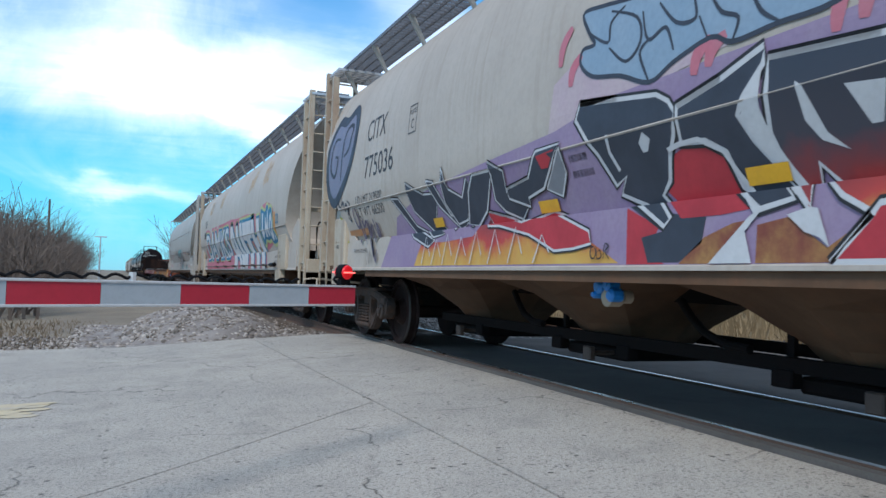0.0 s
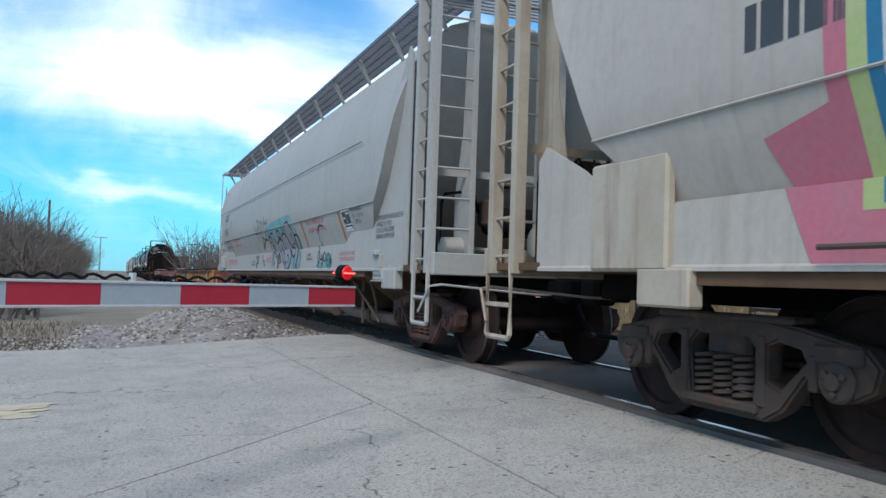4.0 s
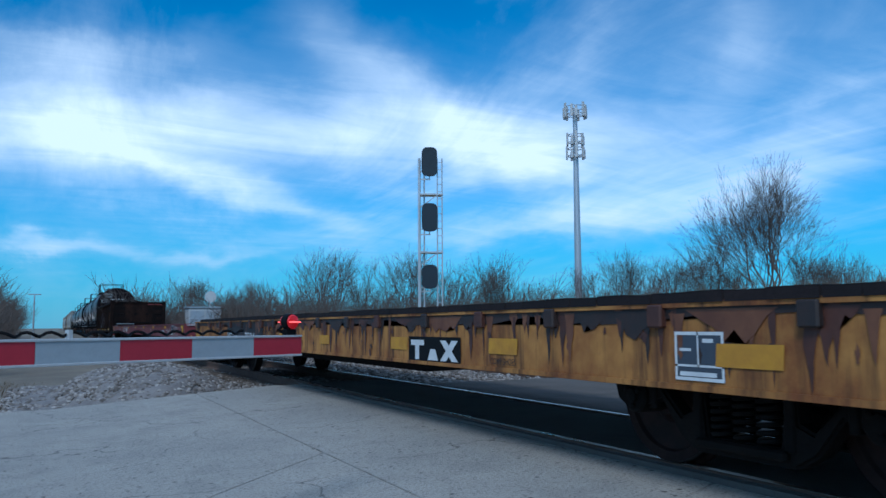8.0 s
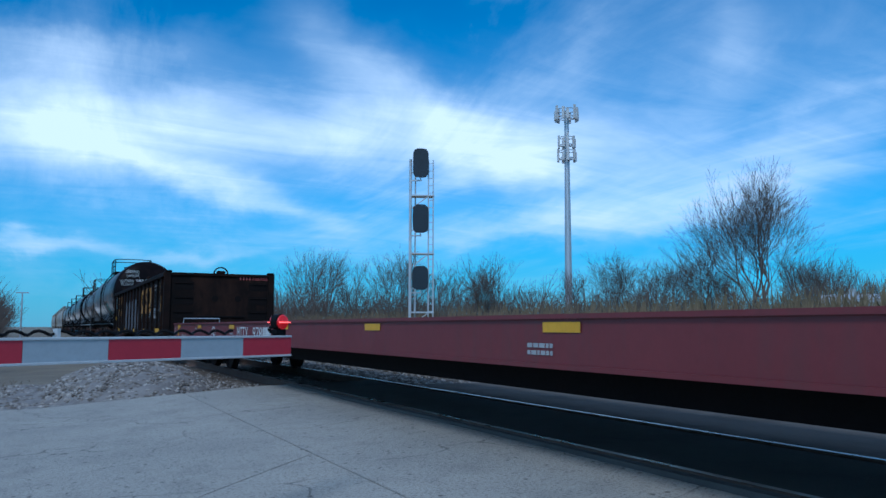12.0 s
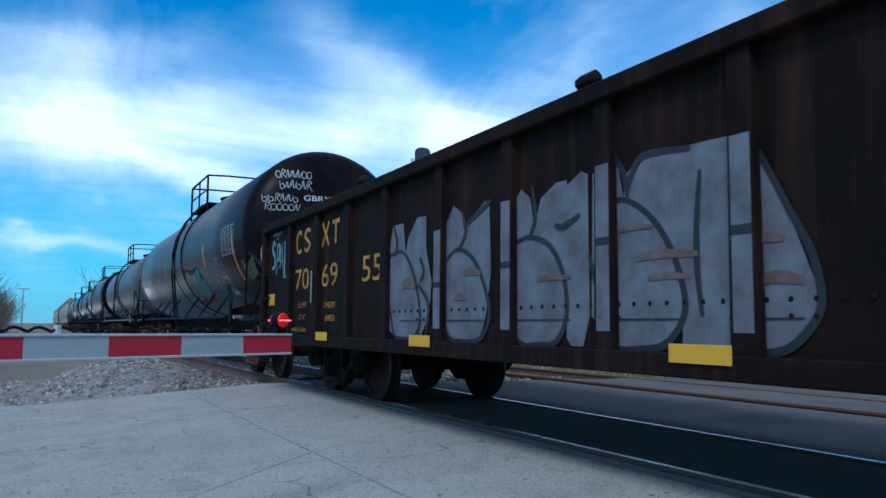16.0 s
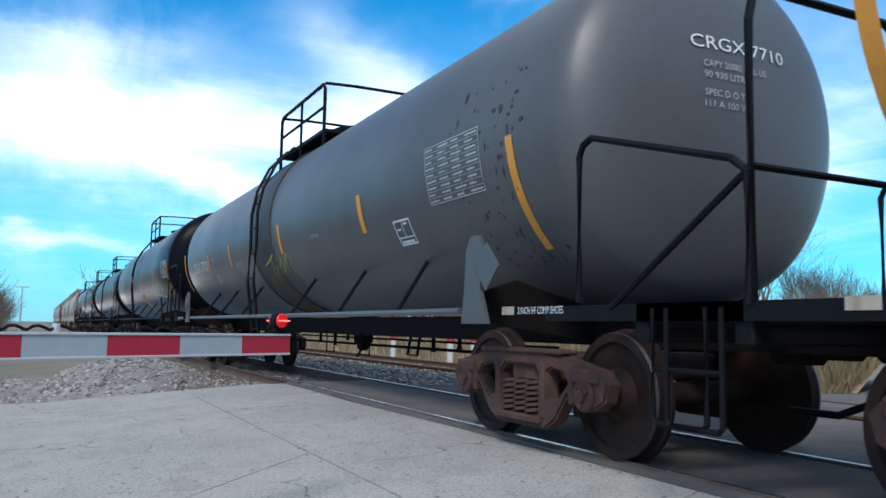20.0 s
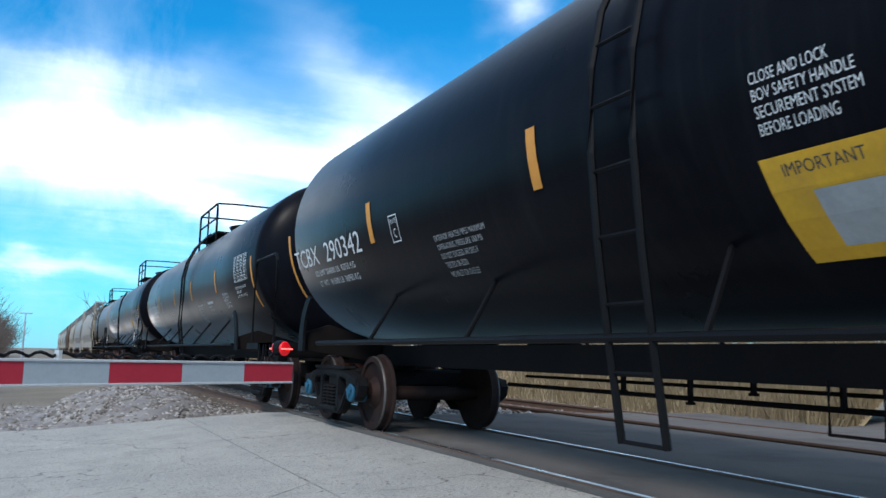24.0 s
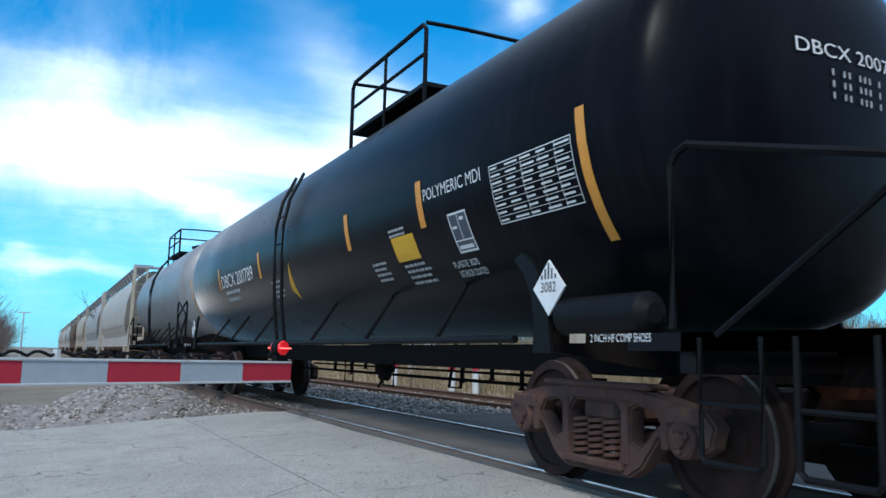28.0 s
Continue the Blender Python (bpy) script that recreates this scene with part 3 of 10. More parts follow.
def make_ballast():
    bm = bmesh.new()
    nx, ny = 26, 26
    g = [[bm.verts.new((-0.6 + 4.6 * i / nx, 14.0 + 6.6 * j / ny, mound_z(-0.6 + 4.6 * i / nx, 14.0 + 6.6 * j / ny) + random.random() * 0.05)) for i in range(nx + 1)] for j in range(ny + 1)]
    for a, b in zip(g, g[1:]):
        for i in range(nx):
            bm.faces.new((a[i], a[i + 1], b[i + 1], b[i]))
    thing("gravel_heap", bm, M["stone"], "low heap of grey ballast stones beside the road", "gravel", kind="structure")

    def heap(r):
        while True:
            x, y = -0.8 + 4.4 * r.random(), 13.9 + 6.6 * r.random()
            z = mound_z(x, y)
            if z > -0.40 or r.random() < 0.45:
                return x, y, z + 0.015
    def bed(r):
        return 2.7 + 3.9 * r.random(), 13.3 + 1.0 * r.random() + 45 * r.random() ** 2, -0.175
    def mid(r):
        return 5.6 + 2.8 * r.random(), 12.6 + 30 * r.random() ** 2, -0.12 + 0.05 * r.random()
    def right(r):
        return 8.0 + 4.0 * r.random(), 12.3 + 30 * r.random() ** 2, -0.15
    def verge(r):
        x = -7 + 8.0 * r.random()
        return x, 14.0 + 0.35 * abs(x - 1) * 0.2 + 0.6 * r.random(), -0.46
    def skirt(r):
        return -3.6 + 4.2 * r.random() ** 0.8, 14.2 + 3.5 * r.random() ** 1.3, -0.54 + 0.10 * r.random()
    stones("ballast", "loose grey ballast stones along the tracks", [(5200, heap, 0.034), (6500, bed, 0.032), (6500, mid, 0.032), (3500, right, 0.032), (1500, verge, 0.025), (2600, skirt, 0.030)], 3)


make_ballast()


# Crossing gate: striped arm with a lamp at its tip.
def make_gate():
    tip = Vector((1.33, 4.72, 0.0))
    u = Vector((-0.89, -0.455, 0.0)).normalized()
    root = empty("crossing_gate", "lowered crossing gate arm striped red and grey-white", "crossing gate", m=pose(tip.x + u.x * 7.2, tip.y + u.y * 7.2, -0.52))
    rot = Matrix.Rotation(math.atan2(-u.y, -u.x), 4, "Z")   # local x runs from the post to the tip
    z0, z1 = 0.745 + 0.52, 0.868 + 0.52
    # stripes, counted from the tip
    edges = [0.0, 0.36] + [0.36 + 0.406 * k for k in range(1, 17)]
    L = 7.2
    for k, (a, b) in enumerate(zip(edges, edges[1:])):
        bm = bmesh.new()
        box(bm, L - b + 0.001, L - a - 0.001, -0.016, 0.016, z0 + 0.010, z1 - 0.010)
        part("stripe", bm, M["gatered" if k % 2 == 0 else "gategrey"], root, "red reflective stripe" if k % 2 == 0 else "grey-white reflective stripe", at=rot)
    for zz, nm in ((z0, "lower_edge"), (z1 - 0.012, "upper_edge")):
        bm = bmesh.new()
        box(bm, 0.2, L, -0.022, 0.022, zz, zz + 0.012, 0.002)
        part(nm, bm, M["alu"], root, "bare aluminium edge strip", at=rot)
    # twisted cable on top
    bm = bmesh.new()
    pts = []
    for i in range(330):
        x = L - 0.42 - i * 0.018
        pts.append((x, 0.012 * math.sin(i * 1.05), z1 + 0.020 + 0.010 * math.sin(i * 1.05 + 1.2)))
    tube(bm, pts, 0.0075, 5)
    part("lamp_cable", bm, M["black"], root, "coiled black lamp cable", at=rot)
    for x in (L - 1.42, L - 3.4, L - 5.2):
        bm = bmesh.new()
        box(bm, x - 0.008, x + 0.008, -0.02, 0.02, z1, z1 + 0.04)
        part("cable_clip", bm, M["alu"], root, at=rot)
    # tip lamp
    bm = bmesh.new()
    lathe(bm, [(-0.030, 0.030), (-0.022, 0.048), (0.022, 0.048), (0.034, 0.030)], "Y", 20, (L - 0.085, 0, z1 + 0.078))
    lamp = part("lamp", bm, M["black"], root, "round black lamp housing with a lit red lens", at=rot, smooth=True)
    for s in (-1, 1):
        bm = bmesh.new()
        lathe(bm, [(s * 0.030, 0.043), (s * 0.040, 0.038), (s * 0.048, 0.020)], "Y", 20, (L - 0.085, 0, z1 + 0.078))
        part("lens", bm, M["lamp"], lamp, "glowing red lens", smooth=True)
        bm = bmesh.new()
        box(bm, L - 0.128, L - 0.04, s * 0.048, s * 0.052, z1 + 0.073, z1 + 0.080)
        part("lens_bar", bm, glow("lens_centre", (1.0, 0.12, 0.10), 3.0), lamp)
    bm = bmesh.new()
    box(bm, L - 0.125, L - 0.045, -0.02, 0.02, z1, z1 + 0.036, 0.003)
    tube(bm, [(L - 0.15, -0.01, z1 + 0.02), (L - 0.17, -0.01, z1 + 0.035), (L - 0.15, -0.01, z1 + 0.05)], 0.012, 6)
    part("lamp_bracket", bm, M["black"], root, at=rot)
    # post outside the view
    bm = bmesh.new()
    lathe(bm, [(0.0, 0.16), (0.03, 0.16), (0.031, 0.065), (1.9, 0.065)], "Z", 16)
    part("post", bm, M["alu"], root, "aluminium gate post", smooth=True)
    bm = bmesh.new()
    box(bm, -0.25, 0.3, -0.16, 0.16, z0 - 0.35, z1 + 0.12, 0.02)
    part("drive_box", bm, M["alu"], root, at=rot)


make_gate()


# Bare trees and brush.
def grow(co, faces, base, length, radius, depth, rnd, lean, sides=4, spread=0.55, seg=3, thin=0.0, keep=0.62, up=0.0):
    """One limb and its branches; appends tapered bars to co and faces."""
    stack = [(Vector(base), Vector(lean).normalized(), length, radius, depth)]
    while stack:
        p, d, ln, r, dep = stack.pop()
        side = d.orthogonal().normalized()
        pts = [p.copy()]
        q = p.copy()
        dd = d.copy()
        for i in range(seg):
            dd = (dd + Vector((rnd.gauss(0, 0.13), rnd.gauss(0, 0.13), rnd.gauss(0.04, 0.09)))).normalized()
            q = q + dd * (ln / seg)
            pts.append(q.copy())
        o = len(co)
        ns = sides if dep > 1 else 3
        for i, c in enumerate(pts):
            rr = max(r * (1 - 0.45 * i / seg), thin)
            f = dd.to_track_quat("Z", "Y")
            for k in range(ns):
                a = 2 * math.pi * k / ns
                co.append(tuple(c + f @ Vector((rr * math.cos(a), rr * math.sin(a), 0))))
        for i in range(seg):
            for k in range(ns):
                faces.append((o + i * ns + k, o + i * ns + (k + 1) % ns, o + (i + 1) * ns + (k + 1) % ns, o + (i + 1) * ns + k))
        if dep > 0:
            kids = 3
            for k in range(kids):
                i = seg if k == 0 else rnd.randint(1, seg)
                ax = Vector((rnd.gauss(0, 1), rnd.gauss(0, 1), rnd.gauss(0.25, 0.5)))
                nd = (d * (1.25 if k == 0 else 0.8) + ax.normalized() * spread * (0.5 if k == 0 else 1.25)).normalized()
                nd.z += up
                nd.normalize()
                if nd.z < -0.1:
                    nd.z *= -0.3
                stack.append((pts[i], nd, ln * (keep + 0.22 * rnd.random()), r * (0.62 if k == 0 else 0.5), dep - 1))


def make_tree(x, y, z, height, seed, trunks=1, depth=5, spread=0.54):
    rnd = random.Random(seed)
    root = empty("bare_tree", "leafless winter tree with fine grey-brown branches", "tree", "bare trees behind the tracks", pose(x, y, z))
    co, fa = [], []
    tc, tf = [], []
    for k in range(trunks):
        lean = Vector((rnd.gauss(0, 0.16) * (trunks > 1), rnd.gauss(0, 0.16) * (trunks > 1), 1))
        r0 = height * 0.019 / math.sqrt(trunks)
        grow(tc, tf, (0, 0, 0), height * 0.26, r0, 0, rnd, lean, 6)
        top = Vector(tc[-1])
        for j in range(3):
            d = (lean.normalized() + Vector((rnd.gauss(0, 0.28), rnd.gauss(0, 0.28), 0.2))).normalized()
            grow(co, fa, top * (0.8 + 0.2 * (j == 0)), height * 0.25, r0 * 0.75, depth - 1, rnd, d, 4, spread, 3, 0.0075, 0.70, 0.09)
    # bring the crown to its height
    hi = max(c[2] for c in co)
    k = height / hi
    for name, c, f, lab in (("trunk", tc, tf, ""), ("crown", co, fa, "")):
        me = bpy.data.meshes.new(name)
        me.from_pydata([(a * k, b * k, c_ * k) for a, b, c_ in c], [], f)
        me.materials.append(M["twig"])
        part(name, me, None, root)
    return root


def polar(az, r):
    return r * math.sin(radians(az)), r * math.cos(radians(az))


TREES = [(47.9, 62, 13.8, 31, 2, 7), (44.9, 66, 8.4, 12, 2, 6), (51.4, 70, 7.9, 14, 3, 6), (38.3, 72, 8.6, 15, 2, 6), (42.2, 78, 8.0, 16, 2, 6),
         (30.0, 66, 7.5, 17, 2, 6), (26.4, 70, 7.0, 18, 1, 6), (23.3, 74, 8.7, 19, 2, 6), (17.2, 78, 9.3, 20, 2, 6), (20.3, 80, 8.2, 21, 1, 6),
         (32.6, 84, 6.6, 22, 2, 5), (40.4, 88, 8.0, 23, 1, 6), (8.6, 120, 8.8, 24, 3, 6), (55.0, 70, 5.6, 25, 2, 5), (58.5, 72, 6.5, 26, 2, 5), (12.6, 110, 8.3, 27, 2, 6), (46.2, 76, 7.4, 28, 1, 6), (36.0, 80, 7.2, 29, 1, 6), (49.9, 72, 8.8, 30, 1, 6), (53.2, 74, 7.0, 33, 1, 6)]
for az, r, h, seed, tr, dep in TREES:
    make_tree(*polar(az, r), -0.3, h, seed, tr, dep)


def make_brush(name, label, spots, seed, height):
    """A thicket of bare stems, in one mesh."""
    rnd = random.Random(seed)
    co, fa = [], []
    for x, y, h in spots:
        for j in range(3):
            d = Vector((rnd.gauss(0, 0.35), rnd.gauss(0, 0.35), 1))
            grow(co, fa, (x + rnd.gauss(0, 0.5), y + rnd.gauss(0, 0.5), -0.6), h * 0.38 * (0.7 + 0.6 * rnd.random()), 0.035 + 0.008 * h, 3, rnd, d, 3, 0.7, 2)
    me = bpy.data.meshes.new(name)
    me.from_pydata(co, [], fa)
    me.materials.append(M["twig"])
    return tagged(new(name, me), label, "brush", kind="stuff")


def brush_spots():
    r = random.Random(8)
    left, right = [], []
    for i in range(330):
        d = 24 + 130 * r.random() ** 1.3
        x = -1.2 - d * 0.022 - 9 * r.random() ** 1.2
        left.append((x - 0.9, d, min(3.0 + 0.034 * d * (0.5 + r.random()), 5.5) * min(1, 0.55 + abs(x + 1.5) / 7)))
    for i in range(760):
        az = 4.5 + 54 * r.random()
        d = 58 + 34 * r.random()
        x, y = polar(az, d)
        right.append((x, y, 2.8 + 2.0 * r.random() + 1.0 * max(0.0, math.sin(az * 0.5)) * r.random()))
    return left, right


LEFT, RIGHT = brush_spots()
make_brush("thicket", "leafless grey-brown thicket along the railway", LEFT, 4, 3)
make_brush("thicket", "leafless brush beyond the tracks", RIGHT, 5, 3)


# Signal mast.
def make_signal():
    x, y = polar(24.9, 30)
    z = -0.3
    root = empty("signal_mast", "tall railway signal mast with three dark signal heads and ladder cage", "signal", m=pose(x, y, z, 0, 0, -22))
    top = 7.9
    for px, nm in ((-0.40, "post"), (0.46, "ladder_rail"), (0.28, "ladder_rail")):
        bm = bmesh.new()
        r = 0.055 if nm == "post" else 0.025
        tube(bm, [(px, 0, 0), (px, 0, top - 0.35)], r, 8)
        part(nm, bm, M["alu"], root, "silver painted steel")
    bm = bmesh.new()
    tube(bm, [(-0.2, 0.35, 0), (-0.2, 0.35, top - 0.8)], 0.03, 6)
    part("rear_post", bm, M["alu"], root)
    for i in range(26):
        bm = bmesh.new()
        zz = 0.4 + i * 0.28
        tube(bm, [(0.28, 0, zz), (0.46, 0, zz)], 0.013, 5)
        part("rung", bm, M["alu"], root)
    for zz in (1.75, 3.95, 6.15):
        bm = bmesh.new()
        box(bm, -0.42, 0.5, -0.05, 0.45, zz, zz + 0.05)
        part("platform", bm, M["alu"], root)
        bm = bmesh.new()
        tube(bm, [(-0.4, 0, zz - 0.5), (0.28, 0, zz)], 0.02, 5)
        tube(bm, [(-0.4, 0, zz + 0.9), (0.28, 0, zz + 0.9)], 0.02, 5)
        part("brace", bm, M["alu"], root)
    for zz, hh in ((7.40, 1.12), (5.28, 1.08), (3.05, 0.90)):
        bm = bmesh.new()
        w, h = 0.30, hh / 2
        pts = []
        for k in range(20):
            a = 2 * math.pi * k / 20
            cx, cz = math.cos(a), math.sin(a)
            pts.append((-0.02 + w * math.copysign(abs(cx) ** 0.6, cx), zz + (h - w) * math.copysign(1, cz) * (abs(cz) > 0.05) + w * math.copysign(abs(cz) ** 0.8, cz)))
        prism(bm, pts, -0.14, -0.10, "Y")
        head = part("signal_head", bm, M["signalblack"], root, "oval black backing board")
        bm = bmesh.new()
        box(bm, -0.15, 0.11, -0.10, 0.10, zz - h * 0.7, zz + h * 0.7, 0.02)
        part("lamp_case", bm, M["signalblack"], head)
        bm = bmesh.new()
        box(bm, -0.40, 0.02, -0.02, 0.02, zz - h - 0.12, zz - h - 0.07)
        box(bm, -0.04, 0.0, -0.04, 0.02, zz - h - 0.12, zz - h + 0.1)
        part("head_bracket", bm, M["alu"], root)


make_signal()


# Phone mast.
def make_tower():
    x, y = polar(35.4, 105)
    root = empty("phone_mast", "tall grey monopole phone mast with two antenna rings", "phone mast", m=pose(x, y, -0.6))
    bm = bmesh.new()
    tube(bm, [(0, 0, 0), (0, 0, 14), (0, 0, 30)], [0.52, 0.42, 0.28], 14)
    part("pole", bm, M["galv"], root, smooth=True)
    for zz, rr, hh, n in ((29.6, 1.5, 1.9, 12), (25.9, 1.05, 1.8, 9), (24.1, 1.15, 1.8, 9)):
        bm = bmesh.new()
        for dz in (-0.5, 0.5):
            ring = [(rr * 0.9 * math.cos(2 * math.pi * k / 12), rr * 0.9 * math.sin(2 * math.pi * k / 12), zz + dz) for k in range(13)]
            tube(bm, ring, 0.06, 5)
        for k in range(6):
            a = 2 * math.pi * k / 6
            tube(bm, [(0, 0, zz - 0.5), (rr * 0.9 * math.cos(a), rr * 0.9 * math.sin(a), zz - 0.5)], 0.05, 5)
        rack = part("antenna_frame", bm, M["galv"], root)
        for k in range(n):
            a = 2 * math.pi * (k + 0.3 * (k % 2)) / n
            bm = bmesh.new()
            box(bm, rr - 0.08, rr + 0.12, -0.17, 0.17, zz - hh / 2, zz + hh / 2 - 0.3 * (k % 3), 0.02)
            part("antenna", bm, M["wall"], rack, "pale panel antenna", at=Matrix.Rotation(a, 4, "Z"))


make_tower()


# Dry grass bank beyond the second track, with marker posts, cabinet, shed and lamp posts.
def make_bank():
    rnd = random.Random(21)
    bm = bmesh.new()
    xs = [11.4, 12.2, 13.0, 14.0, 16.0, 20.0]
    ys = [9.0 + 2.0 * k for k in range(32)]
    g = []
    for y in ys:
        top = 1.25 if y > 12 else 0.5
        prof = [-0.25, 0.0, 0.55, top, top + 0.1, top - 0.3]
        g.append([bm.verts.new((x + rnd.gauss(0, 0.08), y, z - 0.05 + rnd.gauss(0, 0.05))) for x, z in zip(xs, prof)])
    for a, b in zip(g, g[1:]):
        for i in range(len(xs) - 1):
            bm.faces.new((a[i], a[i + 1], b[i + 1], b[i]))
    thing("grass_bank", bm, M["grass"], "bank of pale dry grass beside the second track", "bank", kind="structure", smooth=True)
    co, fa = [], []
    for _ in range(9000):
        y = 9 + 50 * rnd.random() ** 1.5
        x = 11.5 + 2.6 * rnd.random()
        z = max(-0.2, min(1.2, (x - 12.0) * 0.62)) - 0.06
        h, w = 0.35 + 0.45 * rnd.random(), 0.012 + 0.012 * rnd.random()
        lx, ly = rnd.gauss(0, 0.14), rnd.gauss(0, 0.14)
        o = len(co)
        co += [(x, y - w, z), (x, y + w, z), (x + lx * 0.5, y + ly * 0.5 + w * 0.7, z + h * 0.6), (x + lx * 0.5, y + ly * 0.5 - w * 0.7, z + h * 0.6), (x + lx, y + ly, z + h)]
        fa += [(o, o + 1, o + 2, o + 3), (o + 3, o + 2, o + 4)]
    # tufts of dry grass at the foot of the thicket beside the road
    me = bpy.data.meshes.new("dry_grass")
    me.from_pydata(co, [], fa)
    me.materials.append(M["grass"])
    tagged(new("dry_grass", me), "tall dry straw-coloured grass on the bank", "grass", kind="stuff")
    co, fa = [], []
    for _ in range(2600):
        y = 14.4 + 9 * rnd.random() ** 1.4
        x = -7.5 + 7.6 * rnd.random()
        h, w = 0.03 + 0.12 * rnd.random(), 0.008 + 0.008 * rnd.random()
        lx, ly = rnd.gauss(0, 0.12), rnd.gauss(0, 0.12)
        o = len(co)
        co += [(x - w, y, -0.62), (x + w, y, -0.62), (x + lx * 0.5 + w, y + ly * 0.5, -0.62 + h), (x + lx * 0.5 - w, y + ly * 0.5, -0.62 + h), (x + lx, y + ly, -0.5 + h)]
        fa += [(o, o + 1, o + 2, o + 3), (o + 3, o + 2, o + 4)]
    me = bpy.data.meshes.new("dry_stubble")
    me.from_pydata(co, [], fa)
    me.materials.append(M["stubble"])
    tagged(new("dry_stubble", me), "short brown dead stubble beside the road", "grass", kind="stuff")


make_bank()


def marker_post(x, y):
    root = empty("marker_post", "white plastic marker post with a red band", "marker post", "marker posts", pose(x, y, -0.25))
    bm = bmesh.new()
    lathe(bm, [(0, 0.10), (0.92, 0.10)], "Z", 14)
    part("post", bm, M["wall"], root, smooth=True)
    bm = bmesh.new()
    lathe(bm, [(0.80, 0.103), (0.90, 0.103)], "Z", 14)
    part("red_band", bm, M["gatered"], root, smooth=True)
    bm = bmesh.new()
    lathe(bm, [(0.92, 0.10), (0.96, 0.09), (0.985, 0.05)], "Z", 14)
    part("cap", bm, M["wall"], root, smooth=True)


marker_post(10.9, 25.6)
marker_post(10.9, 21.3)
marker_post(11.2, 20.4)


def lamp_post(az, r, h, mat, cross=True):
    root = empty("lamp_post", "far grey lamp post with a short cross head" if cross else "tall bare utility pole", "lamp post", "posts along the railway", pose(*polar(az, r), -0.6))
    bm = bmesh.new()
    tube(bm, [(0, 0, 0), (0, 0, h)], [0.13, 0.08], 8)
    part("pole", bm, M[mat], root)
    if cross:
        for s in (-1, 1):
            bm = bmesh.new()
            box(bm, min(0, s * 0.8), max(0, s * 0.8), -0.08, 0.08, h - 0.05, h + 0.1, 0.02)
            part("lamp_head", bm, M[mat], root)


lamp_post(-1.14, 120, 5.95, "galv")
lamp_post(-4.25, 75, 7.25, "wood", False)
lamp_post(4.6, 150, 6.5, "wood")


def make_cabinet():
    x, y = polar(9.2, 62)
    root = empty("relay_cabinet", "pale grey trackside relay cabinet with a small dish", "cabinet", m=pose(x, y, -0.6))
    bm = bmesh.new()
    box(bm, -1.15, 1.15, -0.9, 0.9, 0, 2.9, 0.03)
    part("body", bm, M["wall"], root)
    bm = bmesh.new()
    box(bm, -1.25, 1.25, -1.0, 1.0, 2.9, 3.0, 0.02)
    part("roof", bm, M["galv"], root)
    for s in (-0.55, 0.55):
        bm = bmesh.new()
        box(bm, s - 0.48, s + 0.48, -0.93, -0.90, 0.2, 2.7, 0.01)
        part("door", bm, M["galv"], root)
    bm = bmesh.new()
    tube(bm, [(0.5, 0, 3.0), (0.5, 0, 3.7)], 0.05, 8)
    part("dish_pole", bm, M["galv"], root)
    bm = bmesh.new()
    lathe(bm, [(-0.05, 0.42), (0.0, 0.38), (0.1, 0.1)], "Y", 18, (0.5, -0.1, 3.75))
    part("dish", bm, M["wall"], root, smooth=True)


make_cabinet()


def make_shed():
    x, y = polar(55.8, 62)
    root = empty("metal_shed", "low pale metal building behind the trees", "building", m=pose(x, y, -0.5, 0, 0, -52))
    bm = bmesh.new()
    box(bm, -4.2, 6.5, 0, 8, 0, 3.2)
    part("wall", bm, M["wall"], root)
    bm = bmesh.new()
    prism(bm, [(-0.3, 3.2), (8.3, 3.2), (8.3, 3.4), (4, 3.9), (-0.3, 3.4)], -4.5, 6.8, "X")
    part("roof", bm, M["galv"], root)
    for k in range(3):
        bm = bmesh.new()
        box(bm, -3.2 + k * 3.2, -1.9 + k * 3.2, -0.04, 0.0, 1.2, 2.2)
        part("window", bm, M["plate"], root)
    bm = bmesh.new()
    box(bm, -2.6, -2.2, 2, 2.6, 3.5, 4.2)
    part("roof_vent", bm, M["galv"], root)


make_shed()


# Pale yard beyond the crossing, with a low concrete wall and stacked frames.
def make_yard():
    bm = bmesh.new()
    box(bm, 13.5, 40, -8, 9.0, -0.22, -0.06)
    thing("yard", bm, M["concrete"], "pale concrete yard beyond the crossing", "yard", kind="structure")
    root = empty("steel_rack", "white steel rack with stacked frames in the yard", "rack", m=pose(17.5, 8.2, -0.06, 0, 0, 20))
    for k in range(4):
        bm = bmesh.new()
        box(bm, -1.6, 1.6, -0.05, 0.05, 0.15 + k * 0.32, 0.22 + k * 0.32)
        part("shelf_bar", bm, M["wall"], root)
    for x in (-1.6, 0, 1.6):
        bm = bmesh.new()
        box(bm, x - 0.04, x + 0.04, -0.06, 0.06, 0, 1.3)
        part("upright", bm, M["wall"], root)


make_yard()


# The train. Each wagon's own space: y along the train, x across it, z up from the rail's top.
SIDE = {}   # wagon: its half width at a height
WAGONS = []   # wagon, its centre along the train
WHEELSETS = []  # wheelset, its place on its truck
WHEEL_R = 0.457


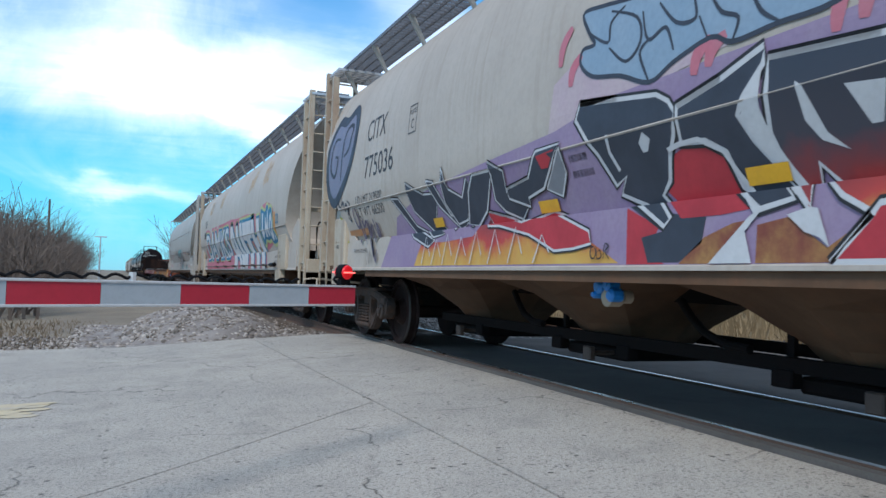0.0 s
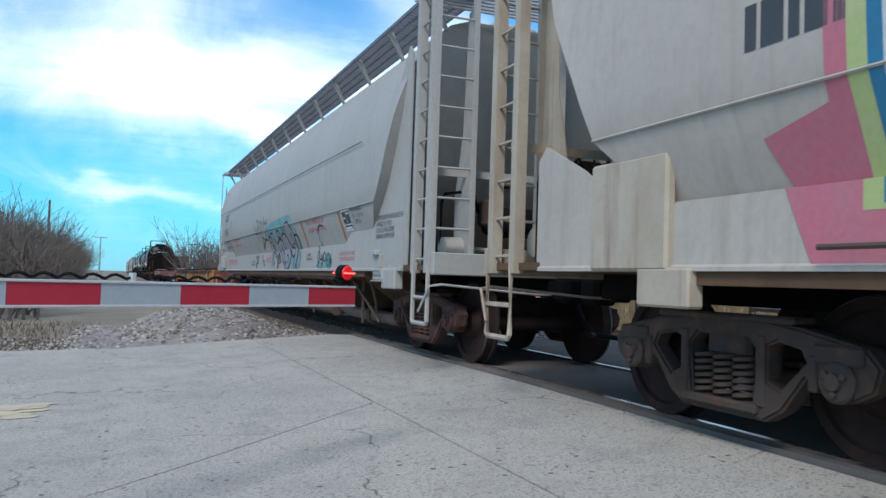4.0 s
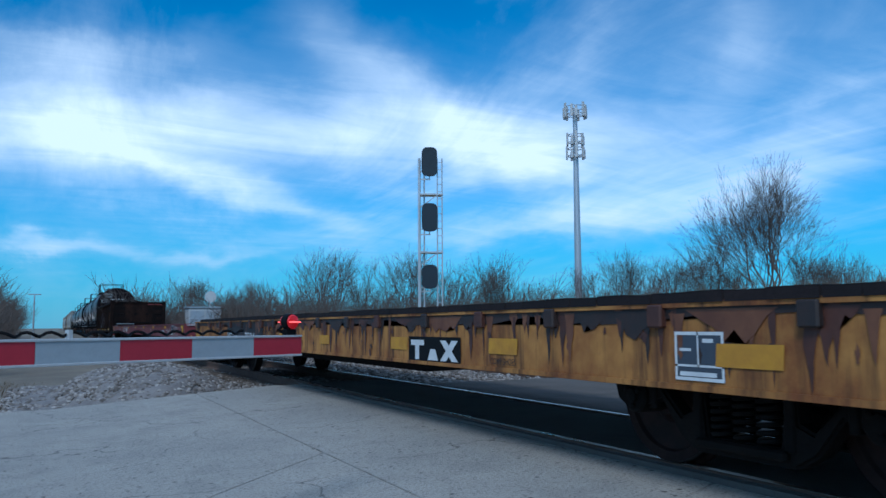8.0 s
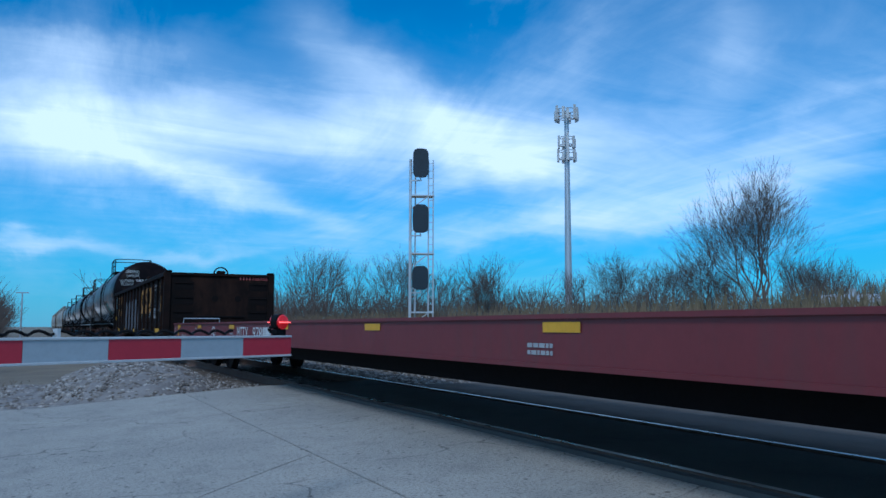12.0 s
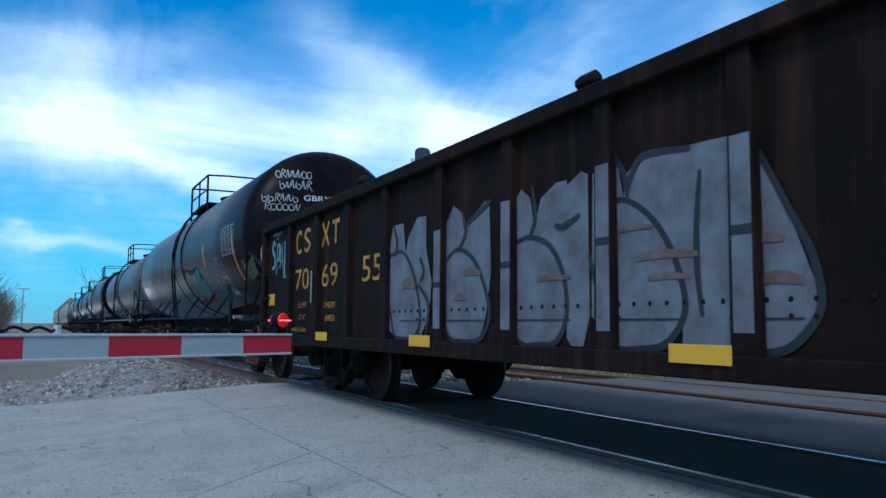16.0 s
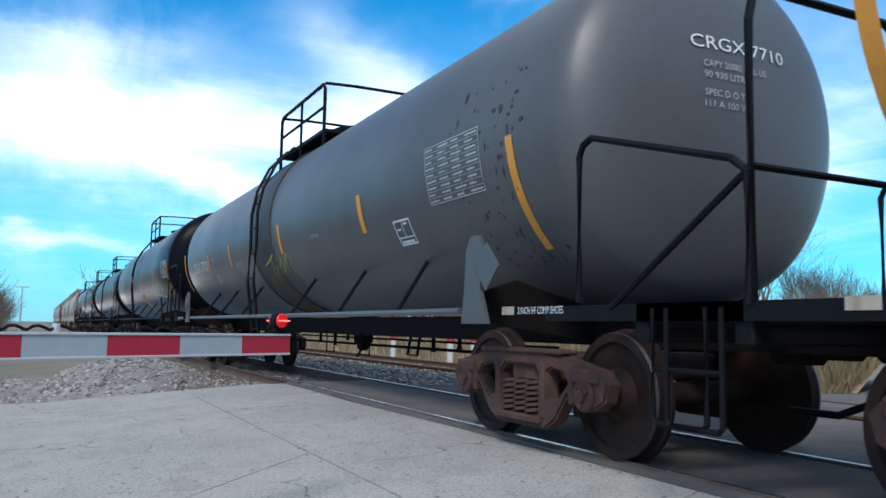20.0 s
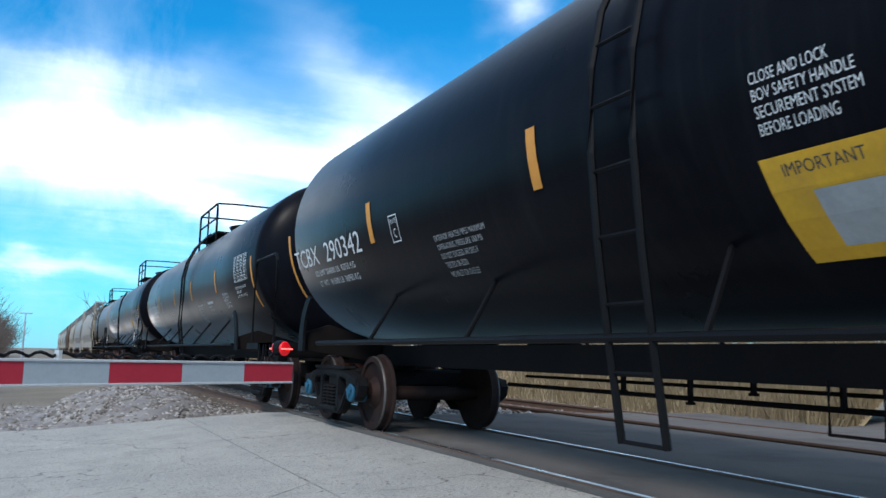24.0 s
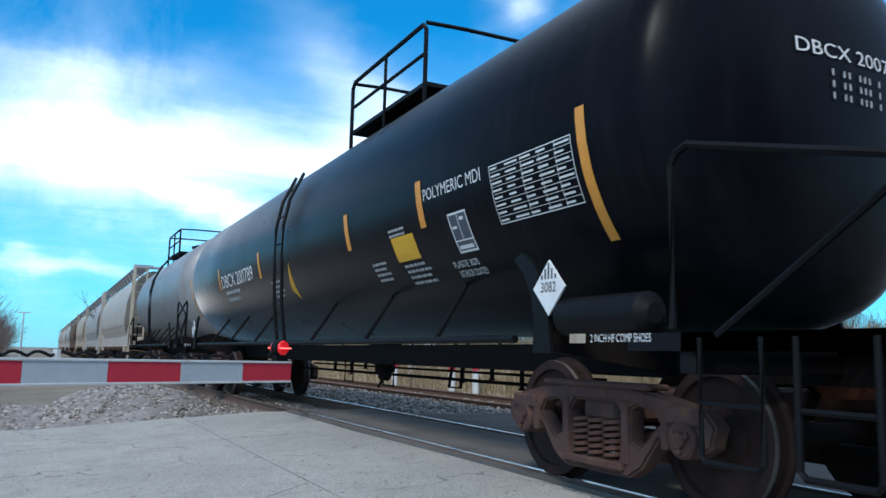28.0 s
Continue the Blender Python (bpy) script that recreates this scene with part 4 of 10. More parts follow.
def truck_meshes():
    out = {}
    # side frame: an arch over two boxes with three openings
    prof = []
    bm = bmesh.new()
    outer = [(-1.10, 0.42), (-1.14, 0.55), (-1.05, 0.64), (-0.62, 0.72), (-0.3, 0.76), (0.3, 0.76), (0.62, 0.72), (1.05, 0.64), (1.14, 0.55), (1.10, 0.42),
             (0.98, 0.36), (0.80, 0.38), (0.66, 0.44), (0.50, 0.24), (0.36, 0.16), (-0.36, 0.16), (-0.50, 0.24), (-0.66, 0.44), (-0.80, 0.38), (-0.98, 0.36)]
    holes = [[(-0.26, 0.26), (0.26, 0.26), (0.30, 0.56), (0.22, 0.64), (-0.22, 0.64), (-0.30, 0.56)],
             [(0.38, 0.40), (0.48, 0.36), (0.66, 0.53), (0.62, 0.60), (0.46, 0.63), (0.38, 0.60)],
             [(-0.38, 0.40), (-0.48, 0.36), (-0.66, 0.53), (-0.62, 0.60), (-0.46, 0.63), (-0.38, 0.60)]]
    edges = []
    for loop in [outer] + holes:
        vs = [bm.verts.new((0, a, b)) for a, b in loop]
        edges += [bm.edges.new((vs[i], vs[(i + 1) % len(vs)])) for i in range(len(vs))]
    bmesh.ops.triangle_fill(bm, use_beauty=True, use_dissolve=False, edges=edges)
    bmesh.ops.delete(bm, geom=[f for f in bm.faces if any(_inside(f.calc_center_median(), h) for h in holes)], context="FACES_ONLY")
    ex = bmesh.ops.extrude_face_region(bm, geom=bm.faces[:])
    for v in ex["geom"]:
        if isinstance(v, bmesh.types.BMVert):
            v.co.x += 0.13
    for v in bm.verts:
        v.co.x -= 0.065
    rim = [e for e in bm.edges if len(e.link_faces) == 2 and e.calc_face_angle(0) > 1.0]
    bmesh.ops.bevel(bm, geom=rim, offset=0.018, segments=2, affect="EDGES")
    for q in (-1, 1):
        box(bm, -0.088, 0.088, q * 0.889 - 0.155, q * 0.889 + 0.155, 0.545, 0.645, 0.012)
        box(bm, -0.08, 0.08, q * 0.72 - 0.03, q * 0.72 + 0.03, 0.38, 0.58, 0.01)
        box(bm, -0.078, 0.078, q * 0.335 - 0.035, q * 0.335 + 0.035, 0.24, 0.66, 0.01)
    box(bm, -0.105, 0.105, -0.33, 0.33, 0.195, 0.255, 0.014)
    box(bm, -0.09, 0.09, -0.60, 0.60, 0.735, 0.775, 0.012)
    out["side"] = bm
    bm = bmesh.new()
    tube(bm, [(0.066 * math.cos(k * 0.524), 0.066 * math.sin(k * 0.524), 0.265 + 0.26 * k / 72) for k in range(73)], 0.0155, 5)
    out["spring"] = bm
    bm = bmesh.new()
    box(bm, -1.02, 1.02, -0.19, 0.19, 0.50, 0.74, 0.03)
    lathe(bm, [(0.72, 0.2), (0.80, 0.2)], "Z", 16)
    for s in (-1, 1):
        box(bm, s * 0.55 - 0.09, s * 0.55 + 0.09, -0.7, 0.7, 0.33, 0.43, 0.02)
        for q in (-1, 1):
            box(bm, s * 0.72 - 0.06, s * 0.72 + 0.06, q * 0.38 - 0.04, q * 0.38 + 0.04, 0.25, 0.5, 0.01)
    out["bolster"] = bm
    bm = bmesh.new()
    lathe(bm, [(-0.10, 0.115), (0.085, 0.115), (0.10, 0.10), (0.10, 0.05), (0.125, 0.045), (0.13, 0.02)], "X", 18)
    for k in range(3):
        a = 2 * math.pi * k / 3 + 0.5
        lathe(bm, [(0.098, 0.022), (0.118, 0.022), (0.122, 0.014)], "X", 6, (0, 0.066 * math.cos(a), 0.066 * math.sin(a)))
    out["cap"] = bm
    bm = bmesh.new()
    lathe(bm, [(-1.0, 0.07), (-0.80, 0.08), (-0.68, 0.09), (0.68, 0.09), (0.80, 0.08), (1.0, 0.07)], "X", 14)
    for s in (-1, 1):
        c = 0.7535
        pr = [(c - 0.078, 0.30), (c - 0.085, WHEEL_R + 0.028), (c - 0.06, WHEEL_R + 0.026), (c - 0.045, WHEEL_R), (c + 0.055, WHEEL_R - 0.004),
              (c + 0.058, 0.385), (c + 0.030, 0.37), (c + 0.010, 0.20), (c + 0.07, 0.15), (c + 0.09, 0.14), (c + 0.09, 0.085)]
        lathe(bm, [(s * a, r) for a, r in pr], "X", 36)
    out["wheels"] = bm
    bm = bmesh.new()
    for s in (-1, 1):
        c = 0.7535
        a = [bm.verts.new((s * (c + 0.034), (WHEEL_R + 0.0006) * math.cos(k * math.pi / 18), (WHEEL_R + 0.0015) * math.sin(k * math.pi / 18))) for k in range(36)]
        b = [bm.verts.new((s * (c + 0.054), (WHEEL_R - 0.002) * math.cos(k * math.pi / 18), (WHEEL_R - 0.002) * math.sin(k * math.pi / 18))) for k in range(36)]
        d = [bm.verts.new((s * (c + 0.0595), (WHEEL_R - 0.006) * math.cos(k * math.pi / 18), (WHEEL_R - 0.006) * math.sin(k * math.pi / 18))) for k in range(36)]
        e = [bm.verts.new((s * (c + 0.0595), (WHEEL_R - 0.022) * math.cos(k * math.pi / 18), (WHEEL_R - 0.022) * math.sin(k * math.pi / 18))) for k in range(36)]
        for p, q in ((a, b), (b, d)):
            for k in range(36):
                bm.faces.new((p[k], p[(k + 1) % 36], q[(k + 1) % 36], q[k]))
    out["tread"] = bm
    return out


def _inside(p, loop):
    c = False
    for i in range(len(loop)):
        (a, b), (d, e) = loop[i], loop[i - 1]
        if (b > p.z) != (e > p.z) and p.y < (d - a) * (p.z - b) / (e - b) + a:
            c = not c
    return c


TM = {}
for kind in ("truck", "truckred", "truckblack", "truckshade"):
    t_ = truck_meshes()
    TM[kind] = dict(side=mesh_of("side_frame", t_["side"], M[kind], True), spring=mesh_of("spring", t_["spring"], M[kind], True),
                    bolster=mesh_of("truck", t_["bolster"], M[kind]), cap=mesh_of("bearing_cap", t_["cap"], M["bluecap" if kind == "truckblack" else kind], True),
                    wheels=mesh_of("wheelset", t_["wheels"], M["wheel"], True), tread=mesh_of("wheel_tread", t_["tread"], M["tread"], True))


def add_truck(wagon, y, kind="truck", turning=True):
    m = TM[kind]
    t = part("truck", m["bolster"], None, wagon, "cast steel two-axle truck", pose(0, y, 0))
    for s in (-1, 1):
        part("side_frame", m["side"], None, t, at=pose(s * 1.0, 0, 0))
        for yy in (-0.17, 0.0, 0.17):
            part("spring", m["spring"], None, t, "coil spring", at=pose(s * 1.02, yy, 0))
        for q in (-1, 1):
            part("bearing_cap", m["cap"], None, t, at=pose(s * 1.0, q * 0.889, 0.457) @ (Matrix.Rotation(math.pi, 4, "Z") if s < 0 else Matrix.Identity(4)))
    for q in (-1, 1):
        w = part("wheelset", m["wheels"], None, t, "steel wheels on an axle with bright treads", at=pose(0, q * 0.889, WHEEL_R))
        WHEELSETS.append((w, q * 0.889, turning))
        # the bright tread is a ring of the wheel's own
        w.data = wheel_with_tread(kind)


WT = {}


def wheel_with_tread(kind):
    if kind not in WT:
        bm = bmesh.new()
        bm.from_mesh(TM[kind]["wheels"])
        n0 = len(bm.faces)
        bm.from_mesh(TM[kind]["tread"])
        bm.faces.ensure_lookup_table()
        for f in bm.faces[n0:]:
            f.material_index = 1
        me = bpy.data.meshes.new("wheelset")
        bm.to_mesh(me)
        bm.free()
        me.materials.append(M["wheel"])
        me.materials.append(M["tread"])
        me.polygons.foreach_set("use_smooth", [True] * len(me.polygons))
        me.set_sharp_from_angle(angle=radians(35))
        WT[kind] = me
    return WT[kind]


def wagon(name, label, category, centre, group="wagons of the train"):
    ob = empty(name, label, category, group, pose(TRACK, centre, 0))
    WAGONS.append((ob, centre))
    return ob


def coupler(w, y, s, mat="under"):
    bm = bmesh.new()
    box(bm, -0.09, 0.09, min(y, y + s * 0.55), max(y, y + s * 0.55), 0.76, 0.96, 0.03)
    box(bm, -0.16, 0.13, y + s * 0.42 - 0.14, y + s * 0.42 + 0.18, 0.72, 1.0, 0.05)
    part("coupler", bm, M[mat], w, "rusty knuckle coupler")
    bm = bmesh.new()
    tube(bm, [(0.3, y, 0.75), (0.34, y + s * 0.12, 0.50), (0.3, y + s * 0.4, 0.38), (0.1, y + s * 0.62, 0.40)], 0.028, 7)
    part("brake_hose", bm, M["black"], w)


def ladder_of(w, name, mat, label, stringers, rungs, r=0.026, flat=None):
    """A ladder: its first stringer is the part that carries the other and the rungs."""
    first = None
    for k, pts in enumerate(stringers):
        bm = bmesh.new()
        if flat:
            for (a, b, c), (d, e, f) in zip(pts, pts[1:]):
                box(bm, a - flat, a + flat, b - flat, b + flat, c, f)
        else:
            tube(bm, pts, r, 6)
        if first is None:
            first = part(name, bm, M[mat], w, label)
        else:
            part("stringer", bm, M[mat], first)
    for a, b in rungs:
        bm = bmesh.new()
        tube(bm, [a, b], 0.014, 5)
        part("rung", bm, M[mat], first)
    return first


# Tank wagons.
def grate(bm, xa, xb, ya, yb):
    x0, x1, y0, y1 = min(xa, xb), max(xa, xb), min(ya, yb), max(ya, yb)
    box(bm, x0, x0 + 0.03, y0, y1, 0.98, 1.08)
    box(bm, x1 - 0.03, x1, y0, y1, 0.98, 1.08)
    box(bm, x0 + 0.03, x1 - 0.03, y0, y0 + 0.03, 0.98, 1.08)


SLAT = {}


def slat_mesh(x=0.56, y=0.011, z=0.014, mat="black"):
    if (x, mat) not in SLAT:
        bm = bmesh.new()
        box(bm, -x, x, -y, y, -z, z)
        SLAT[x, mat] = mesh_of("slat", bm, M[mat])
    return SLAT[x, mat]


def tank_side(R, Z):
    return lambda z: math.sqrt(max(R ** 2 - (z - Z) ** 2, 0.04))


def stirrup(w, x, y0, y1, z1, z0, mat, r=0.018):
    """A hanging step at a wagon's corner: one bent bar and a rung half way."""
    bm = bmesh.new()
    k = 0.03 if y1 > y0 else -0.03
    tube(bm, [(x, y0, z1), (x, y0, z0 + 0.03), (x, y0 + k, z0), (x, y1 - k, z0), (x, y1, z0 + 0.03), (x, y1, z1)], r, 6)
    st = part("step", bm, M[mat], w, "stirrup step")
    bm = bmesh.new()
    tube(bm, [(x, y0, (z0 + z1) / 2 - 0.02), (x, y1, (z0 + z1) / 2 - 0.02)], r * 0.85, 5)
    part("rung", bm, M[mat], st)


def cut_lever(w, y, q, mat):
    """The uncoupling rod across a wagon's end, with a hanging handle at each side."""
    bm = bmesh.new()
    tube(bm, [(-1.56, y - q * 0.16, 0.58), (-1.52, y + q * 0.05, 0.86), (-1.40, y + q * 0.09, 0.88), (-0.3, y + q * 0.11, 0.80), (0.3, y + q * 0.11, 0.80), (1.40, y + q * 0.09, 0.88), (1.52, y + q * 0.05, 0.86), (1.56, y - q * 0.16, 0.58)], 0.014, 6)
    part("cut_lever", bm, M[mat], w, "bent uncoupling rod")


def tank_car(label, centre, mat, kind="truck", half=7.07, band=True, bodylen=None, ladder=True, TANK_R=1.475, TANK_Z=2.62, plat=0.0, ladder_y=0.0, rail_z=2.14, tail_rail=True, truck_at=None, struts=None, band_mat="band"):
    w = wagon("tank_wagon", label, "tank wagon", centre, "tank wagons")
    tank_lat = tank_side(TANK_R, TANK_Z)
    SIDE[w] = tank_lat
    L = bodylen or (half + 1.25)      # half length of the tank
    bm = bmesh.new()
    prof = []
    dome = 0.46
    for k in range(9):
        a = math.pi / 2 * k / 8
        prof.append((-L + dome * (1 - math.cos(a)), max(TANK_R * math.sin(a), 0.02)))
    prof += [(y, TANK_R) for y in (-L * 0.6, -L * 0.25, L * 0.25, L * 0.6)]
    prof += [(-a, r) for a, r in prof[:9][::-1]]
    lathe(bm, prof, "Y", 64, (0, 0, TANK_Z))
    part("tank", bm, M[mat], w, "riveted and welded tank shell", smooth=True)
    if band:
        bm = bmesh.new()
        lathe(bm, [(-0.62, TANK_R + 0.012), (0.62, TANK_R + 0.012)], "Y", 64, (0, ladder_y, TANK_Z))
        part("centre_band", bm, M[band_mat], w, "darker spill-stained centre band", smooth=True)
        for s in (-1, 1):
            bm = bmesh.new()
            lathe(bm, [(s * 0.62 - 0.03, TANK_R + 0.03), (s * 0.62 + 0.03, TANK_R + 0.03)], "Y", 64, (0, ladder_y, TANK_Z))
            part("hoop", bm, M[band_mat], w, smooth=True)
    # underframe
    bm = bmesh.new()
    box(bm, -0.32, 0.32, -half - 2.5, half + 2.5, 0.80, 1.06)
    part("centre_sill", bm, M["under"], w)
    for s in (-1, 1):
        bm = bmesh.new()
        tube(bm, [(s * 1.47, -half + 0.4, 1.06), (s * 1.47, half - 0.4, 1.06)], 0.03, 8)
        part("side_rail", bm, M["black" if mat != "tankgrey" else "tankgrey"], w, "long running rail")
        for y in struts or (-half * 0.75, -half * 0.5, -half * 0.22, half * 0.22, half * 0.5, half * 0.75):
            bm = bmesh.new()
            tube(bm, [(s * 1.46, y, 1.06), (s * tank_lat(1.60) * 0.985, y + 0.18, 1.60)], 0.022, 6)
            part("rail_strut", bm, M["black"], w)
        for q in (-1, 1):
            # bolster saddle above the truck
            bm = bmesh.new()
            cy = (truck_at or (-half, half))[q > 0]
            edge = [(-0.10, 0.96), (0.12, 0.96), (0.11, 1.18), (0.15, 1.36), (0.25, 1.52), (0.38, 1.64), (0.28, 1.68), (0.14, 1.60), (0.02, 1.46), (-0.06, 1.24)]
            if mat == "tankgrey":
                edge = [(-0.22, 0.96), (0.20, 0.96), (0.16, 1.20), (0.13, 1.55), (0.06, 1.66), (-0.06, 1.66), (-0.16, 1.52), (-0.10, 1.22)]
            prism(bm, [(cy - q * u, v) for u, v in edge], s * 1.465, s * 1.50, "X")
            sad = part("bolster_saddle", bm, M["black" if mat != "tankgrey" else "tankgrey"], w, "upright steel saddle plate")
            bm = bmesh.new()
            prism(bm, [(s * 0.3, 0.82), (s * 1.46, 0.98), (s * 1.46, 1.20), (s * 1.10, 1.32), (s * 0.3, 1.10)], cy - 0.02, cy + 0.05, "Y")
            part("saddle_web", bm, M["under"], sad)
            # end platform, steps, corner rail
            bm = bmesh.new()
            grate(bm, s * 0.34, s * 1.50, q * (half + 0.9), q * (half + 2.62))
            bmesh.ops.recalc_face_normals(bm, faces=bm.faces)
            plt = part("end_platform", bm, M["black"], w, "steel end platform")
            for k in range(16):
                part("slat", slat_mesh(), None, plt, at=pose(s * 0.92, q * (half + 0.98 + 0.104 * k), 1.058))
            bm = bmesh.new()
            y0, y1 = q * (half + 1.28), q * (half + 2.66)
            tube(bm, [(s * 1.5, y0, 1.1), (s * 1.5, y0, rail_z - 0.1), (s * 1.5, y0 + q * 0.04, rail_z - 0.03), (s * 1.5, y0 + q * 0.13, rail_z), (s * 1.5, y1 - q * 0.1, 1.80 if rail_z < 2.3 else rail_z), (s * 1.5, y1, 1.72 if rail_z < 2.3 else rail_z - 0.1), (s * 1.5, y1, 1.06)], 0.024, 6)
            if q > 0 and not tail_rail:
                bm.free()
            else:
                part("end_handrail", bm, M["black"], w, "sloping tubular handrail")
            bm = bmesh.new()
            if rail_z < 2.3 and (q < 0 or tail_rail):
                tube(bm, [(s * 1.5, y1, 1.72), (s * 1.5, q * (half + 1.6), 1.06)], 0.02, 6)
                part("rail_brace", bm, M["black"], w)
            else:
                bm.free()
            yh = q * (half + 1.80)
            bm = bmesh.new()
            tube(bm, [(s * 1.46, yh, 1.06), (s * 1.46, yh, 2.5), (s * 1.43, yh, 2.62), (s * 1.33, yh, 2.68), (s * 0.4, yh, 2.68), (s * 0.30, yh, 2.62), (s * 0.28, yh, 2.5), (s * 0.28, yh, 1.06)], 0.024, 6)
            tube(bm, [(s * 1.46, yh, 1.75), (s * 0.28, yh, 1.75)], 0.02, 6)
            if mat == "tankbrown" and q > 0:
                part("end_hoop", bm, M["black"], w, "rounded end grab rail")
            else:
                bm.free()
            y1 = q * (half + 2.5)
            stirrup(w, s * 1.5, y1 - q * 0.02, y1 - q * 0.42, 1.05, 0.42, "black")
    for q in (-1, 1):
        bm = bmesh.new()
        box(bm, -1.48, 1.48, q * (half + 2.6) - 0.06, q * (half + 2.6) + 0.06, 0.86, 1.08, 0.01)
        part("end_sill", bm, M["black"], w)
        add_truck(w, (truck_at or (-half, half))[q > 0], kind)
        coupler(w, q * (half + 2.3), q, "orangerust" if mat == "tankblack" else "under")
    # brake gear below
    bm = bmesh.new()
    tube(bm, [(0.5, -half + 1.8, 0.62), (0.5, half - 1.8, 0.62)], 0.025, 6)
    tube(bm, [(0.75, -half + 2.2, 0.72), (0.75, half - 1.8, 0.72)], 0.018, 5)
    part("brake_rod", bm, M["under"], w, "long thin brake rod")
    for y, d in ((-3.6, 0.34), (-2.9, 0.22), (-2.1, 0.30), (0.7, 0.26), (1.5, 0.18), (2.2, 0.32), (3.1, 0.24)):
        bm = bmesh.new()
        box(bm, 0.475, 0.525, y - 0.012, y + 0.012, 0.84 - d * 0.8, 0.84)
        box(bm, 0.47, 0.53, y - 0.03, y + 0.03, 0.82 - d * 0.8, 0.845 - d * 0.8)
        part("rod_hanger", bm, M["under"], w)
    bm = bmesh.new()
    lathe(bm, [(0.55, 0.06), (0.60, 0.10), (0.66, 0.10), (0.68, 0.15), (0.78, 0.15), (0.80, 0.24), (1.15, 0.24)], "Z", 16, (0, -0.6, 0))
    tube(bm, [(0, -0.6, 0.62), (-0.1, -0.6, 0.45)], 0.02, 6)
    part("bottom_outlet", bm, M["under"], w, "black bottom outlet valve", smooth=True)
    for y in (-1.4, 0.15):
        bm = bmesh.new()
        tube(bm, [(-0.35, y, 0.84), (-0.35, y, 0.52), (-0.35, y - 0.36, 0.52), (-0.35, y - 0.36, 0.84)], 0.014, 5)
        part("outlet_guard", bm, M["under"], w)
    bm = bmesh.new()
    lathe(bm, [(-0.35, 0.14), (-0.3, 0.17), (0.3, 0.17), (0.35, 0.14)], "Y", 14, (0.2, half - 3.2, 0.98))
    part("air_reservoir", bm, M["black"], w, smooth=True)
    # top platform with rails, manway
    top = TANK_Z + TANK_R
    bm = bmesh.new()
    lathe(bm, [(top - 0.12, 0.36), (top + 0.14, 0.36), (top + 0.16, 0.40), (top + 0.21, 0.40), (top + 0.26, 0.25)], "Z", 20, (0, plat, 0))
    part("manway", bm, M["black"], w, smooth=True)
    for s in (-1, 1):
        bm = bmesh.new()
        box(bm, min(s * 0.42, s * 0.95), max(s * 0.42, s * 0.95), plat - 1.2, plat + 1.2, top - 0.16, top - 0.11)
        part("top_platform", bm, M["black"], w, "grated steel platform")
        bm = bmesh.new()
        x = s * 0.95
        tube(bm, [(x, plat - 1.2, top - 0.5), (x, plat - 1.2, top + 0.50), (x, plat - 1.12, top + 0.58), (x, plat + 1.12, top + 0.58), (x, plat + 1.2, top + 0.50), (x, plat + 1.2, top - 0.5)], 0.028, 6)
        tube(bm, [(x, plat - 1.2, top + 0.22), (x, plat + 1.2, top + 0.22)], 0.022, 6)
        tube(bm, [(x, plat, top - 0.4), (x, plat, top + 0.58)], 0.022, 6)
        part("top_rail", bm, M["black"], w)
        # side ladder
        if ladder:
            ly = ladder_y
            out = TANK_R + 0.10
            near = abs(plat - ly) < 1.2
            lean = [(0.43, 1.37), (1.05, 1.47), (1.6, 1.545), (2.2, out), (2.75, out), (3.15, out - 0.08), (3.55, out - 0.27)]

            def lat_at(z):
                for (a, xa), (b, xb) in zip(lean, lean[1:]):
                    if z <= b:
                        return xa + (xb - xa) * (z - a) / (b - a)
                return out - 0.27 - (z - 3.55) * 0.7
            pts = [(s * b, 0, a) for a, b in lean] + ([(s * 0.95, 0, top - 0.1)] if near else [])
            rungs = []
            for k in range(9 if near else 8):
                z = 0.44 + k * 0.41
                rungs.append(((s * lat_at(z), ly - 0.2, z), (s * lat_at(z), ly + 0.2, z)))
            ladder_of(w, "ladder", "black", "steel side ladder", [[(a, ly + dy, c) for a, b, c in pts] for dy in (-0.2, 0.2)], rungs)
    for y in (plat - 1.2, plat + 1.2):
        bm = bmesh.new()
        tube(bm, [(-0.95, y, top + 0.58), (-0.45, y, top + 0.60), (0.45, y, top + 0.60), (0.95, y, top + 0.58)], 0.024, 6)
        part("cross_rail", bm, M["black"], w)
    return w


# Covered hoppers.
def hopper_lat(z):
    pts = [(1.0, 1.47), (1.40, 1.47), (1.41, 1.40), (1.65, 1.49), (1.90, 1.585), (2.15, 1.60), (2.4, 1.60), (2.65, 1.59), (2.9, 1.57), (3.15, 1.515), (3.4, 1.44), (3.6, 1.34), (3.75, 1.24), (3.9, 1.10), (4.0, 0.98), (4.2, 0.6)]
    for (a, xa), (b, xb) in zip(pts, pts[1:]):
        if a <= z <= b:
            return xa + (xb - xa) * (z - a) / (b - a)
    return 1.47


